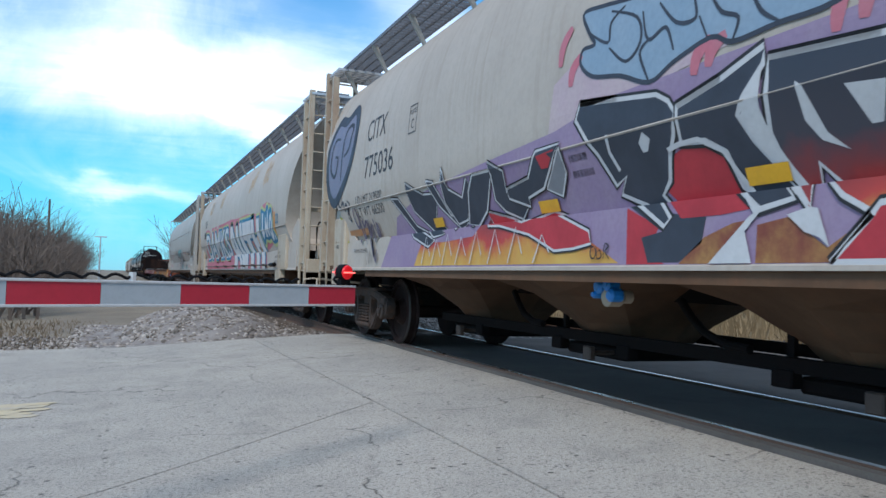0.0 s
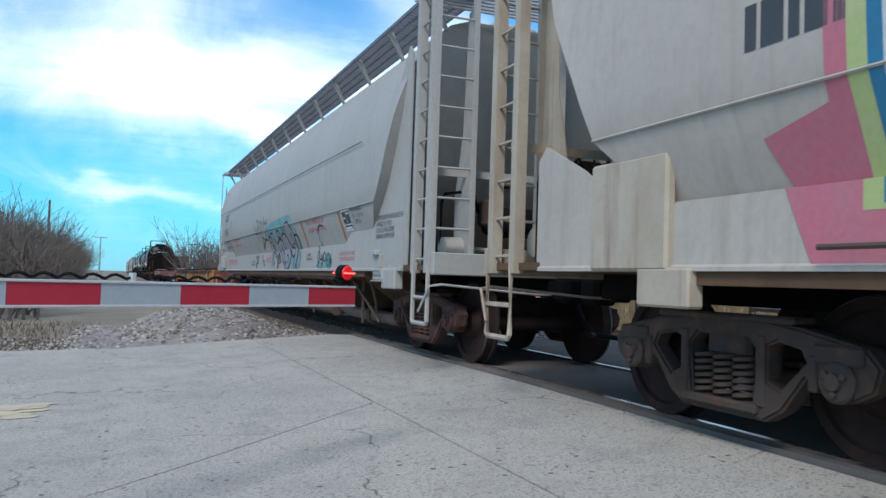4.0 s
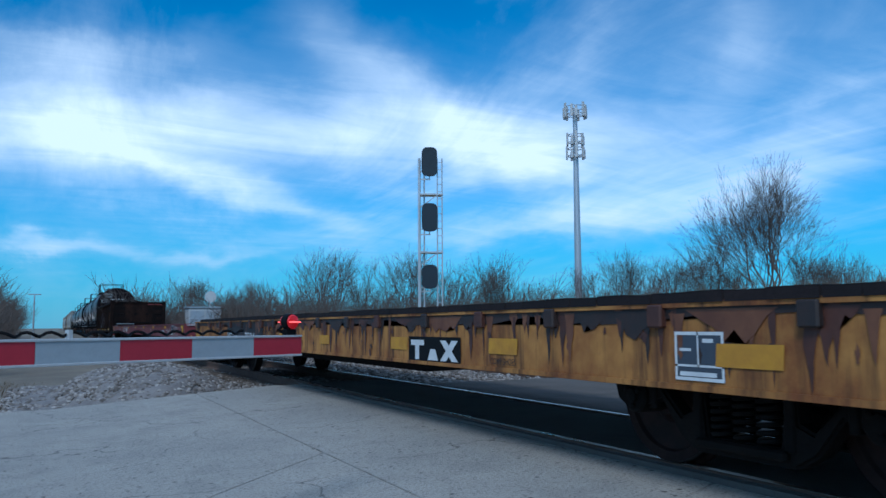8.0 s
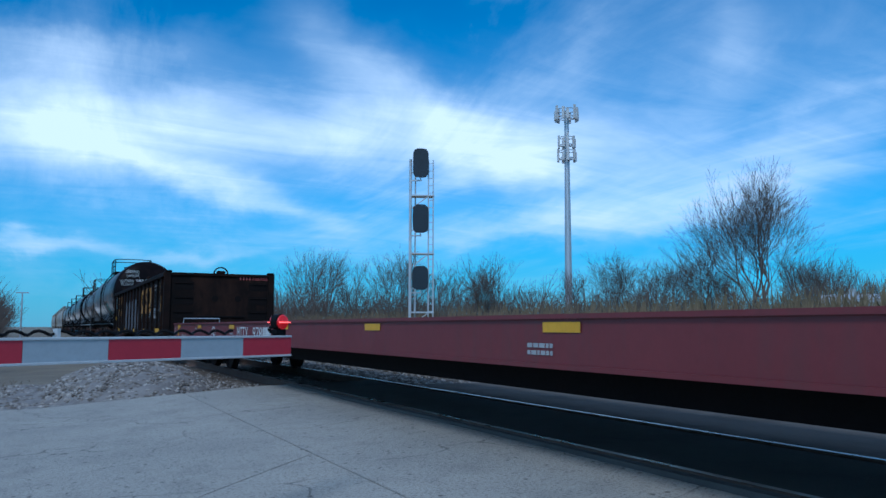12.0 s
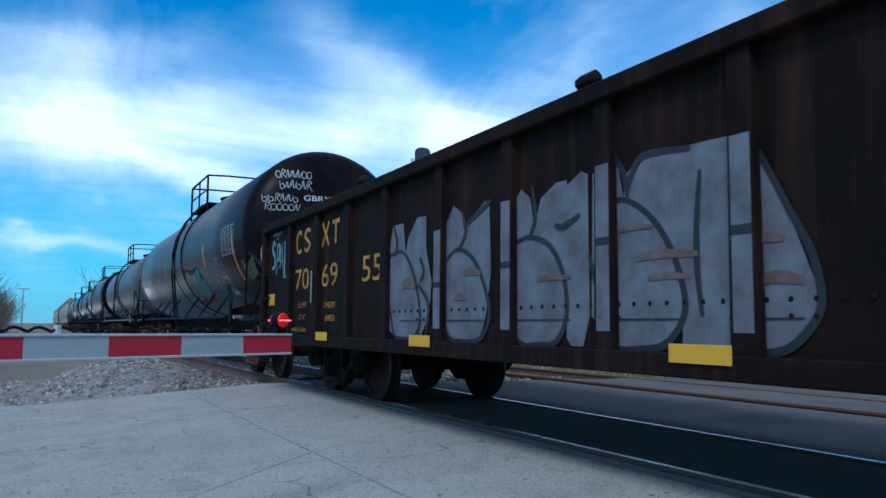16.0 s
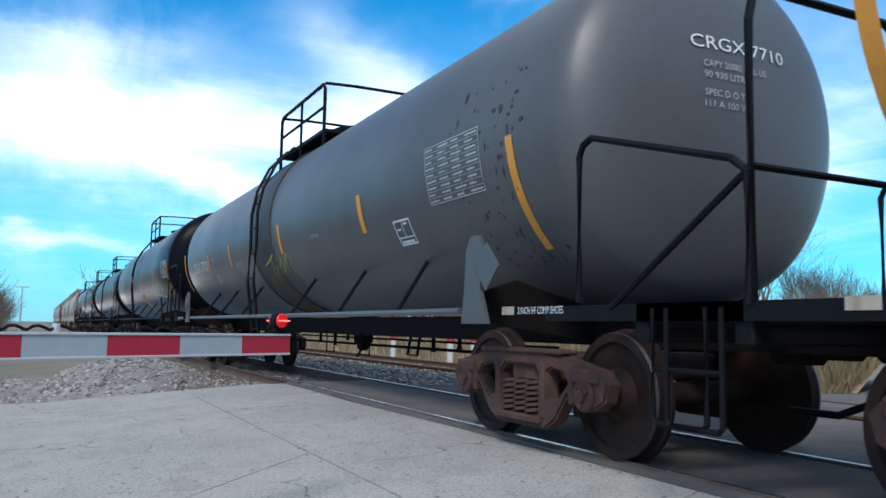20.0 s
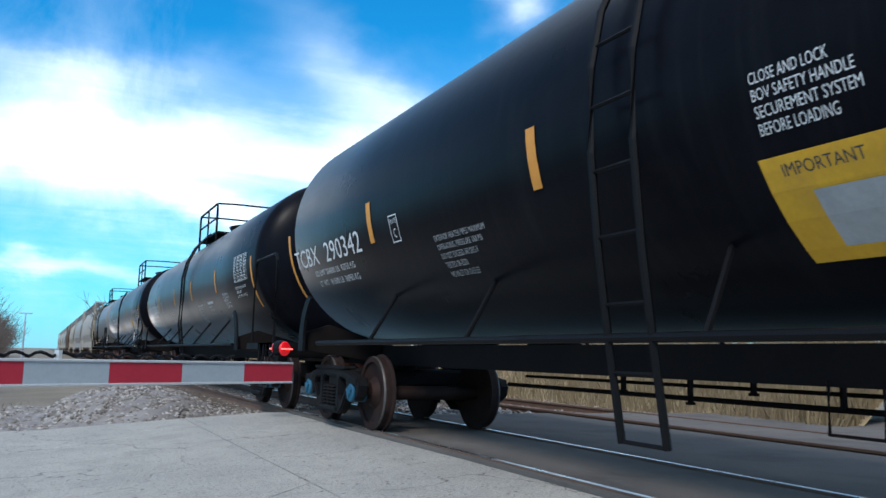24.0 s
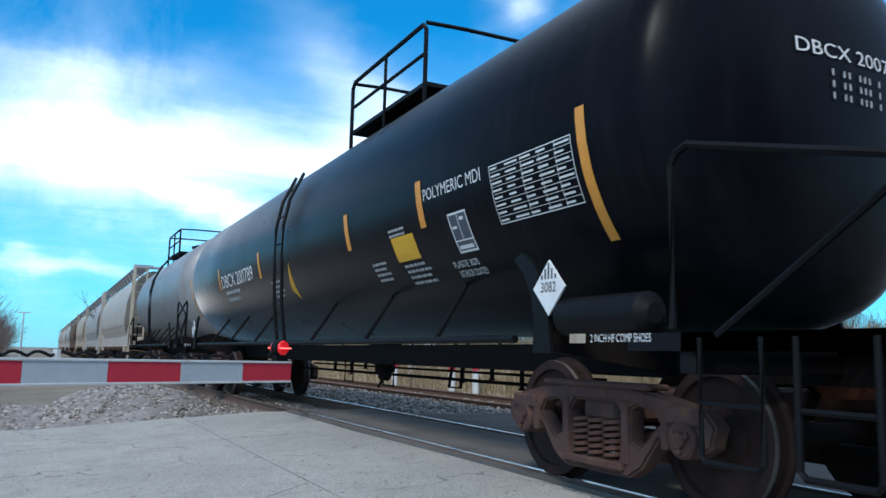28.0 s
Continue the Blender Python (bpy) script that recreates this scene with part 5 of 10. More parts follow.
def end_gear(w, half, q, mat):
    """What stands on a hopper's end deck: shading web plates, reservoir, brake cylinder, pipes."""
    paint_ = M["cream" if mat == "white" else mat]
    # Tall plates added to keep the end slope sheet in shade.
    for x in (-1.0, 1.0):
        bm = bmesh.new()
        prism(bm, [(q * (half - 0.14), 1.09), (q * (half - 0.14), 3.95), (q * (half - 0.34), 3.95), (q * (half - 0.42), 2.6), (q * (half - 0.60), 1.9), (q * (half - 0.60), 1.09)], x - 0.008, x + 0.008, "X")
        part("web_plate", bm, paint_, w, "tall end web plate added to shade the slope sheet")
    bm = bmesh.new()
    box(bm, -1.40, 1.40, q * (half - 0.30) - 0.012, q * (half - 0.30) + 0.012, 2.08, 2.16)
    part("cross_bar", bm, paint_, w)
    bm = bmesh.new()
    lathe(bm, [(-0.42, 0.05), (-0.40, 0.14), (-0.34, 0.175), (0.34, 0.175), (0.40, 0.14), (0.42, 0.05)], "X", 16, (-0.25, q * (half - 0.52), 1.62))
    part("air_reservoir", bm, M["under"], w, "black air reservoir", smooth=True)
    bm = bmesh.new()
    lathe(bm, [(-0.18, 0.06), (-0.17, 0.13), (0.10, 0.14), (0.13, 0.08), (0.22, 0.035), (0.40, 0.03)], "X", 14, (-1.05, q * (half - 0.42), 1.28))
    cyl = part("brake_cylinder", bm, paint_, w, "small brake cylinder", smooth=True)
    bm = bmesh.new()
    lathe(bm, [(0.0, 0.028), (0.28, 0.028)], "X", 8, (-0.70, q * (half - 0.42), 1.28))
    part("piston_rod", bm, M["under"], cyl)
    for x, z in ((-1.22, 1.9), (-0.62, 2.0), (0.1, 2.2)):
        bm = bmesh.new()
        tube(bm, [(x, q * (half - 0.48), 1.09), (x, q * (half - 0.48), z - 0.1), (x + 0.03, q * (half - 0.46), z), (x + 0.35, q * (half - 0.40), z + 0.05), (x + 0.42, q * (half - 0.40), 1.7)], 0.02, 6)
        part("air_line", bm, M["under"], w, "bent black air pipe")
    bm = bmesh.new()
    box(bm, -0.78, -0.58, q * (half - 0.40) - 0.09, q * (half - 0.40) + 0.09, 1.55, 1.85, 0.03)
    part("control_valve", bm, M["truck"], w, "grimy brake control valve")


def hopper(label, front, back, mat, truck_in, kind="truck", endpanel=True, front_end=None, back_end=None, bays=(-5.9, -3.14, -0.38, 2.38, 5.14), pipes=True, short_ladder=False):
    c = (front + back) / 2
    half = (back - front) / 2
    w = wagon("covered_hopper", label, "hopper wagon", c, "covered hopper wagons")
    prof = [(1.41, 1.40), (1.65, 1.49), (1.90, 1.585), (2.15, 1.60), (2.4, 1.60), (2.65, 1.59), (2.9, 1.57), (3.15, 1.515), (3.4, 1.44), (3.6, 1.34), (3.75, 1.24), (3.9, 1.10), (4.0, 0.98), (4.08, 0.75)]

    default = [(1.4, 2.55), (1.6, 2.25), (1.9, 1.90), (2.4, 1.62), (2.9, 1.30), (3.4, 0.98), (3.75, 0.86), (4.1, 0.82)]
    SIDE[w] = lambda z: 1.478 if z < 1.44 else hopper_lat(z)

    def reach(z, u=1):
        e = (back_end if u > 0 else front_end) or default
        for (a, ra), (b, rb) in zip(e, e[1:]):
            if a <= z <= b:
                return half - (ra + (rb - ra) * (z - a) / (b - a))
        return half - e[-1][1]
    bm = bmesh.new()
    stations = [-1, -0.985, -0.9, -0.6, -0.3, 0, 0.3, 0.6, 0.9, 0.985, 1]
    loops = []
    for u in stations:
        loop = [bm.verts.new((-x, u * reach(z, u), z)) for z, x in prof] + [bm.verts.new((x, u * reach(z, u), z)) for z, x in prof[::-1]]
        loops.append(loop)
    n = len(prof)
    for a, b in zip(loops, loops[1:]):
        for k in range(2 * n - 1):
            bm.faces.new((a[k], a[k + 1], b[k + 1], b[k]))
        bm.faces.new((a[2 * n - 1], a[0], b[0], b[2 * n - 1]))
    for loop in (loops[0], loops[-1]):
        for k in range(n - 1):
            bm.faces.new((loop[k], loop[k + 1], loop[2 * n - 2 - k], loop[2 * n - 1 - k]))
    part("body", bm, M[mat], w, "rounded welded steel hopper body", smooth=True)
    for s in (-1, 1):
        # seam bead, side sill
        bm = bmesh.new()
        tube(bm, [(s * 1.592, -reach(1.9, -1), 1.905), (s * 1.592, reach(1.9), 1.905)], 0.010, 5)
        part("seam", bm, M[mat], w)
        bm = bmesh.new()
        prism(bm, [(s * 1.34, 1.44), (s * 1.475, 1.42), (s * 1.475, 1.06), (s * 1.50, 1.045), (s * 1.50, 1.02), (s * 1.30, 1.02)], -half + 1.0, half - 1.0, "Y")
        part("side_sill", bm, M[mat], w)
        bm = bmesh.new()
        box(bm, s * 1.42 - 0.05, s * 1.42 + 0.05, -half + 2.6, half - 2.6, 0.94, 1.02)
        part("sill_flange", bm, M["bay"], w)
        for q in (-1, 1):
            # side plate at the end
            bm = bmesh.new()
            y0, y1 = half - 0.92, half - 2.4
            prism(bm, [(q * y0, 1.03), (q * y0, 3.6 if endpanel else 1.9), (q * (y0 - 0.12), 3.7 if endpanel else 2.0), *([(q * (half - 2.5), 1.95), (q * (half - 3.6), 1.45)] if endpanel else [(q * (half - 1.6), 1.75), (q * (half - 2.1), 1.44), (q * (half - 3.6), 1.44)]), (q * (half - 3.6), 1.03)], s * 1.44, s * 1.462, "X")
            part("end_side_plate", bm, M[mat], w)
            # corner post and ladder
            bm = bmesh.new()
            if short_ladder and q > 0:
                tube(bm, [(s * 1.47, half - 0.09, 1.1), (s * 1.47, half - 0.09, 4.2)], 0.014, 6)
                box(bm, s * 1.47 - 0.03, s * 1.47 + 0.03, half - 0.66, half - 0.58, 1.1, 2.36)
                for z in (1.43, 1.86, 2.29):
                    tube(bm, [(s * 1.47, half - 0.09, z), (s * 1.47, half - 0.94, z + 0.02)], 0.014, 5)
                    tube(bm, [(s * 1.47, half - 0.09, z), (s * 1.30, half - 0.60, z + 0.06)], 0.014, 5)
                part("side_ladder", bm, M[mat], w, "short corner ladder")
                bm = bmesh.new()
                box(bm, s * 1.47 - 0.04, s * 1.47 + 0.04, half - 0.95, half - 0.02, 1.02, 1.14, 0.01)
                part("corner_sill", bm, M[mat], w)
                continue
            bm.free()
            lm = "cream" if mat == "white" else mat
            heights = [1.15 + k * 0.33 for k in range(10)]
            ladder_of(w, "side_ladder", lm, "welded corner ladder", [[(s * 1.47, q * yy, 1.0), (s * 1.47, q * yy, hi_)] for yy, hi_ in ((half - 0.16, 4.25), (half - 0.58, 4.1))],
                      [((s * 1.48, q * (half - 0.16), z), (s * 1.48, q * (half - 0.58), z)) for z in heights], flat=0.048)
            ladder_of(w, "end_ladder", lm, "welded end ladder", [[(s * xx, q * (half - 0.10), 1.0), (s * xx, q * (half - 0.10), 4.2)] for xx in (1.47, 1.02)],
                      [((s * 1.02, q * (half - 0.09), z), (s * 1.47, q * (half - 0.09), z)) for z in heights], flat=0.03)
            stirrup(w, s * 1.5, q * (half - 0.1), q * (half - 0.55), 1.05, 0.45, "cream" if mat == "white" else mat, 0.026)
            bm = bmesh.new()
            box(bm, s * 1.47 - 0.06, s * 1.47 + 0.06, q * (half - truck_in) - 0.25, q * (half - truck_in) + 0.25, 0.80, 1.04, 0.015)
            part("jacking_pad", bm, M["cream" if mat == "white" else mat], w)
    for q in (-1, 1):
        bm = bmesh.new()
        box(bm, -1.49, 1.49, q * (half - 0.05) - 0.07, q * (half - 0.05) + 0.07, 0.98, 1.22, 0.01)
        part("end_sill", bm, M["cream" if mat == "white" else mat], w)
        bm = bmesh.new()
        box(bm, -1.47, 1.47, min(q * (half - 0.1), q * (half - 2.4)), max(q * (half - 0.1), q * (half - 2.4)), 1.03, 1.09)
        part("end_deck", bm, M["bay"], w)
        bm = bmesh.new()
        for s in (-0.42, 0.42):
            box(bm, s - 0.05, s + 0.05, q * (half - 0.75) - 0.06, q * (half - 0.75) + 0.06, 1.08, 3.95)
        part("end_post", bm, M[mat], w)
        add_truck(w, q * (half - truck_in), kind)
        coupler(w, q * (half - 0.05), q)
        cut_lever(w, q * (half - 0.05), q, "cream" if mat == "white" else mat)
        if not (short_ladder and q > 0):
            end_gear(w, half, q, mat)
        # roof end platform
        bm = bmesh.new()
        box(bm, -1.5, 1.5, q * (half - 0.08) - 0.02, q * (half - 0.08) + 0.02, 4.16, 4.20)
        wk = part("end_walkway", bm, M["galv"], w)
        for k in range(1, 8):
            part("slat", slat_mesh(1.5, 0.02, 0.02, "galv"), None, wk, at=pose(0, q * (half - 0.08 - k * 0.105), 4.18))
    # brake wheel at the leading end
    bm = bmesh.new()
    ring = [(0.62 + 0.30 * math.cos(2 * math.pi * k / 20), -half + 0.25, 2.2 + 0.30 * math.sin(2 * math.pi * k / 20)) for k in range(21)]
    tube(bm, ring, 0.022, 6)
    for k in range(8):
        a = 2 * math.pi * k / 8
        tube(bm, [(0.62, -half + 0.22, 2.2), (0.62 + 0.29 * math.cos(a), -half + 0.25, 2.2 + 0.29 * math.sin(a))], 0.016, 5)
    part("brake_wheel", bm, M["under"], w, "spoked brake wheel")
    bm = bmesh.new()
    box(bm, 0.48, 0.76, -half + 0.28, -half + 0.5, 1.7, 2.4, 0.02)
    part("brake_box", bm, M["under"], w)
    # hopper bays, pipes
    span = 2 * (half - truck_in - 1.55)
    for y in bays:
        bm = bmesh.new()
        ring = [(-1, -1), (0, -1), (1, -1), (1, 0), (1, 1), (0, 1), (-1, 1), (-1, 0)]
        levels = []
        for hx, hy, z, round_ in ((1.32, 1.38, 1.08, 1.0), (1.24, 1.30, 1.0, 0.93), (0.94, 0.97, 0.82, 0.78), (0.62, 0.64, 0.58, 0.73), (0.42, 0.44, 0.38, 0.73)):
            levels.append([bm.verts.new((sx * hx * (round_ if sx and sy else 1), y + sy * hy * (round_ if sx and sy else 1), z)) for sx, sy in ring])
        for hi, lo in zip(levels, levels[1:]):
            for i in range(8):
                bm.faces.new((lo[i], lo[(i + 1) % 8], hi[(i + 1) % 8], hi[i]))
        bm.faces.new(levels[-1][::-1])
        bm.faces.new(levels[0])
        bay = part("hopper_bay", bm, M["bay"], w, "sloping rust-stained discharge hopper")
        bm = bmesh.new()
        box(bm, -0.5, 0.5, y - 0.48, y + 0.48, 0.27, 0.38, 0.02)
        gate = part("outlet_gate", bm, M["under"], w)
        bm = bmesh.new()
        tube(bm, [(-0.72, y - 0.3, 0.33), (0.72, y - 0.3, 0.33)], 0.022, 6)
        box(bm, -0.78, -0.72, y - 0.36, y - 0.24, 0.27, 0.39, 0.01)
        part("gate_shaft", bm, M["pipe"], gate)
        for s in (-1, 1) if pipes else ():
            bm = bmesh.new()
            tube(bm, [(s * 1.30, y - 1.05, 0.88), (s * 1.22, y - 0.95, 0.74), (s * 1.12, y - 0.78, 0.56), (s * 1.08, y - 0.66, 0.46)], 0.026, 8)
            part("drop_pipe", bm, M["pipe"], bay, "slanting drop pipe", smooth=True)
    for s in (-1, 1) if pipes else ():
        bm = bmesh.new()
        tube(bm, [(s * 1.12, -4.55, 0.38), (s * 1.12, span / 2 - 0.3, 0.40)], 0.085, 12)
        for k in range(5):
            y = -4.5 + k * (span / 2 + 4.0) / 4
            tube(bm, [(s * 1.12, y - 0.03, 0.40), (s * 1.12, y + 0.03, 0.40)], 0.125, 12)
        dp = part("discharge_pipe", bm, M["pipe"], w, "long brown discharge pipe", smooth=True)
        bm = bmesh.new()
        tube(bm, [(s * 1.10, -4.30, 0.52), (s * 1.06, -4.55, 0.46), (s * 0.98, -4.95, 0.38), (s * 0.95, -7.3, 0.36)], 0.085, 12)
        part("pipe_branch", bm, M["pipe"], dp, smooth=True)
        for y in (-6.02, -6.12):
            bm = bmesh.new()
            tube(bm, [(s * 0.95, y - 0.022, 0.37), (s * 0.95, y + 0.022, 0.37)], 0.135, 12)
            part("flange", bm, M["truck"], dp)
        bm = bmesh.new()
        tube(bm, [(s * 1.10, -4.24, 0.56), (s * 1.12, -4.20, 0.58)], 0.095, 12)
        part("end_cap", bm, M["cream"], dp, "pale pipe end cap")
        for y, z in ((-3.0, 0.42), (-6.1, 0.30)):
            bm = bmesh.new()
            tube(bm, [(s * 1.38, y, 0.98), (s * 1.06, y - 0.55, z)], 0.022, 7)
            part("slant_strut", bm, M["pipe"], dp, "slanting steel strut")
        bm = bmesh.new()
        tube(bm, [(s * 1.40, -span / 2 + 0.5, 0.93), (s * 1.40, span / 2 - 0.2, 0.93)], 0.05, 10)
        for k in range(4):
            y = -span / 2 + 0.9 + k * (span - 1.2) / 4
            tube(bm, [(s * 1.40, y - 0.025, 0.93), (s * 1.40, y + 0.025, 0.93)], 0.075, 10)
        part("air_pipe", bm, M["pipe"], w, "air pipe under the side sill", smooth=True)
        for k in range(5):
            y = -span / 2 + 0.5 + k * (span - 1.0) / 4
            bm = bmesh.new()
            box(bm, s * 1.22 - 0.012, s * 1.22 + 0.012, y - 0.025, y + 0.025, 0.27, 1.04)
            part("pipe_hanger", bm, M["pipe"], w)
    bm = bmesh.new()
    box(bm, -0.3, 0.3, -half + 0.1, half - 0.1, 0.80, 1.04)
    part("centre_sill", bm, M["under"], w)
    # roof walkways
    for s in (-1, 1):
        bm = bmesh.new()
        for k in range(5):
            x = s * (0.82 + 0.14 * k)
            box(bm, x - 0.008, x + 0.008, -half + 0.1, half - 0.1, 4.20, 4.245)
        steps = int(2 * half / 0.11)
        for k in range(steps):
            y = -half + 0.12 + k * 0.11
            box(bm, min(s * 0.81, s * 1.385), max(s * 0.81, s * 1.385), y - 0.007, y + 0.007, 4.205, 4.24)
        walkw = part("roof_walkway", bm, M["grating"], w, "galvanised roof walkway grating, darkened as if backlit")
        for k in range(13):
            y = -half + 0.7 + k * (2 * half - 1.4) / 12
            bm = bmesh.new()
            prism(bm, [(s * 1.12, 3.84), (s * 1.16, 3.84), (s * 1.38, 4.20), (s * 1.30, 4.20)], y - 0.025, y + 0.025, "Y")
            part("walkway_bracket", bm, M["white2"], walkw)
    bm = bmesh.new()
    box(bm, -0.32, 0.32, -half + 1.2, half - 1.2, 4.08, 4.22, 0.03)
    part("roof_hatch", bm, M[mat], w, "trough hatch cover")
    return w


def flat_car(label, front, back, mat, z0, z1, truck_in, kind, deep=0.0, front_in=None):
    c, half = (front + back) / 2, (back - front) / 2
    w = wagon("flat_wagon", label, "flat wagon", c, "flat wagons")
    SIDE[w] = lambda z: 1.477
    for s in (-1, 1):
        bm = bmesh.new()
        yy = half - truck_in
        prism(bm, [(-half, z1), (half, z1), (half, z0), (-half, z0)], s * 1.44, s * 1.475, "X")
        part("side_sill", bm, M[mat], w, "deep pressed side sill")
        for u, zz, nm in ((0.08, z1 - 0.003, "upper_flange"), (0.07, z0 + 0.002, "lower_flange")):
            bm = bmesh.new()
            box(bm, s * 1.42 - u, s * 1.42 + u, -half, half, zz - 0.016, zz + 0.016)
            part(nm, bm, M[mat], w)
    bm = bmesh.new()
    box(bm, -1.42, 1.42, -half + 0.02, half - 0.02, z1 - 0.05, z1 + 0.005)
    part("deck", bm, M["darkdeck"], w)
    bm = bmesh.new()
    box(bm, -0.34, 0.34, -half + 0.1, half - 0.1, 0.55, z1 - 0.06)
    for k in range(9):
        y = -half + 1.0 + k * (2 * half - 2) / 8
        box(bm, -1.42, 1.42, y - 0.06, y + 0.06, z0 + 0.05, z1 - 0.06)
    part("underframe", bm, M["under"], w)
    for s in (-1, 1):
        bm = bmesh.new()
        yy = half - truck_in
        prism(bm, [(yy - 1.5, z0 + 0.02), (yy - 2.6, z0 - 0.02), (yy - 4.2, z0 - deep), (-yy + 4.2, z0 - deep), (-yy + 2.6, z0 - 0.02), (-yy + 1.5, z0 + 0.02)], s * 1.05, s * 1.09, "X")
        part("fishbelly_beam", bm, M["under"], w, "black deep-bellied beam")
    for q in (-1, 1):
        bm = bmesh.new()
        box(bm, -1.44, 1.44, q * (half - 0.03) - 0.04, q * (half - 0.03) + 0.04, z0, z1, 0.01)
        part("end_sill", bm, M["orangerust" if mat == "yellow" else mat], w)
        add_truck(w, q * (half - (front_in if front_in and q < 0 else truck_in)), kind)
        coupler(w, q * half, q)
        for s in (-1, 1) if mat == "yellow" else ():
            bm = bmesh.new()
            for yy in (half - 0.15, half - 0.6):
                tube(bm, [(s * 1.46, q * yy, z0 + 0.04), (s * 1.46, q * yy, 0.42)], 0.018, 5)
            tube(bm, [(s * 1.46, q * (half - 0.15), 0.42), (s * 1.46, q * (half - 0.6), 0.42)], 0.018, 5)
            part("step", bm, M[mat], w, "stirrup step")
    return w


def gondola(label, front, back, mat, kind):
    c, half = (front + back) / 2, (back - front) / 2
    w = wagon("gondola_wagon", label, "gondola wagon", c, "gondola wagons")
    z0, z1 = 0.72, 2.42
    SIDE[w] = lambda z: 1.474
    for s in (-1, 1):
        bm = bmesh.new()
        box(bm, s * 1.46 - 0.012, s * 1.46 + 0.012, -half, half, z0, z1 - 0.05)
        part("side_sheet", bm, M[mat], w, "dark rusty steel side sheet")
        bm = bmesh.new()
        box(bm, s * 1.50 - 0.07, s * 1.50 + 0.07, -half, half, z1 - 0.10, z1 + 0.02, 0.012)
        part("top_chord", bm, M[mat], w)
        bm = bmesh.new()
        box(bm, s * 1.50 - 0.05, s * 1.50 + 0.05, -half, half, z0 - 0.06, z0 + 0.07, 0.01)
        part("bottom_chord", bm, M[mat], w)
        for y in (-7.6, -6.68, -5.49, -4.39, -3.29, -2.19, -1.09, 0.0, 1.15, 2.3, 3.55, 4.67, 5.8, 7.05):
            bm = bmesh.new()
            prism(bm, [(y - 0.09, z0 + 0.06), (y + 0.09, z0 + 0.06), (y + 0.075, z1 - 0.1), (y - 0.075, z1 - 0.1)], s * 1.46, s * 1.53, "X")
            part("side_post", bm, M[mat], w, "pressed side post")
        for y in (-half * 0.5, half * 0.02, half * 0.5):
            bm = bmesh.new()
            box(bm, s * 1.50 - 0.05, s * 1.50 + 0.05, y - 0.12, y + 0.12, z1 + 0.02, z1 + 0.13, 0.04)
            part("lashing_lug", bm, M[mat], w)
        for q in (-1, 1):
            stirrup(w, s * 1.54, q * (half - 0.06), q * (half - 0.5), z0 + 0.02, 0.38, "under")
            for k in range(4):
                bm = bmesh.new()
                tube(bm, [(s * 1.56, q * (half - 0.1), 0.95 + k * 0.36), (s * 1.56, q * (half - 0.55), 0.95 + k * 0.36)], 0.014, 5)
                part("grab_iron", bm, M["under"], w)
    for q in (-1, 1):
        bm = bmesh.new()
        box(bm, -1.46, 1.46, q * half - 0.02, q * half + 0.02, z0, z1)
        part("end_sheet", bm, M[mat], w)
        for zz in (1.14, 1.55, 1.96):
            for x0, x1 in ((-1.30, -0.74), (0.80, 1.36)):
                bm = bmesh.new()
                box(bm, x0, x1, min(q * (half + 0.01), q * (half + 0.026)), max(q * (half + 0.01), q * (half + 0.026)), zz, zz + 0.23)
                rec = part("ladder_opening", bm, M["under"], w, "black ladder opening")
                bm = bmesh.new()
                tube(bm, [(x0 + 0.04, q * (half + 0.05), zz + 0.19), (x1 - 0.04, q * (half + 0.05), zz + 0.19)], 0.012, 5)
                part("rung", bm, M[mat], rec)
        bm = bmesh.new()
        box(bm, -0.62, 0.68, min(q * half, q * (half + 0.07)), max(q * half, q * (half + 0.07)), 1.18, 1.23, 0.008)
        part("end_step", bm, M["under"], w)
        bm = bmesh.new()
        tube(bm, [(0.0 + 0.2 * math.cos(math.pi * k / 10), q * half, z1 + 0.2 * math.sin(math.pi * k / 10)) for k in range(11)], 0.022, 6)
        part("end_hoop", bm, M[mat], w)
        for x in (-0.15, 0.5):
            bm = bmesh.new()
            lathe(bm, [(q * (half + 0.02), 0.09), (q * (half + 0.03), 0.09)], "Y", 12, (x, 0, 1.72))
            part("drain_hole", bm, M["under"], w)
        bm = bmesh.new()
        for s in (-1, 1):
            box(bm, s * 1.46 - 0.09, s * 1.46 + 0.09, q * (half + 0.0) - 0.07, q * (half + 0.0) + 0.07, z0 - 0.06, z1 + 0.03, 0.012)
            box(bm, s * 1.44 - 0.1, s * 1.44 + 0.1, q * half - 0.1, q * half + 0.1, z1 + 0.02, z1 + 0.08, 0.03)
        box(bm, -1.4, 1.4, q * half - 0.08, q * half + 0.08, z1 - 0.06, z1 + 0.02, 0.01)
        box(bm, -0.12, 0.12, q * half - 0.08, q * half + 0.08, z1 + 0.0, z1 + 0.10, 0.03)
        part("end_frame", bm, M[mat], w)
        add_truck(w, q * (half - 2.05), kind)
        coupler(w, q * half, q)
    bm = bmesh.new()
    box(bm, -1.44, 1.44, -half, half, z0 + 0.28, z0 + 0.34)
    box(bm, -0.3, 0.3, -half, half, 0.62, z0 + 0.28)
    for k in range(11):
        y = -half + 0.8 + k * (2 * half - 1.6) / 10
        box(bm, -1.44, 1.44, y - 0.05, y + 0.05, z0 - 0.02, z0 + 0.28)
    part("floor", bm, M["under"], w)
    return w


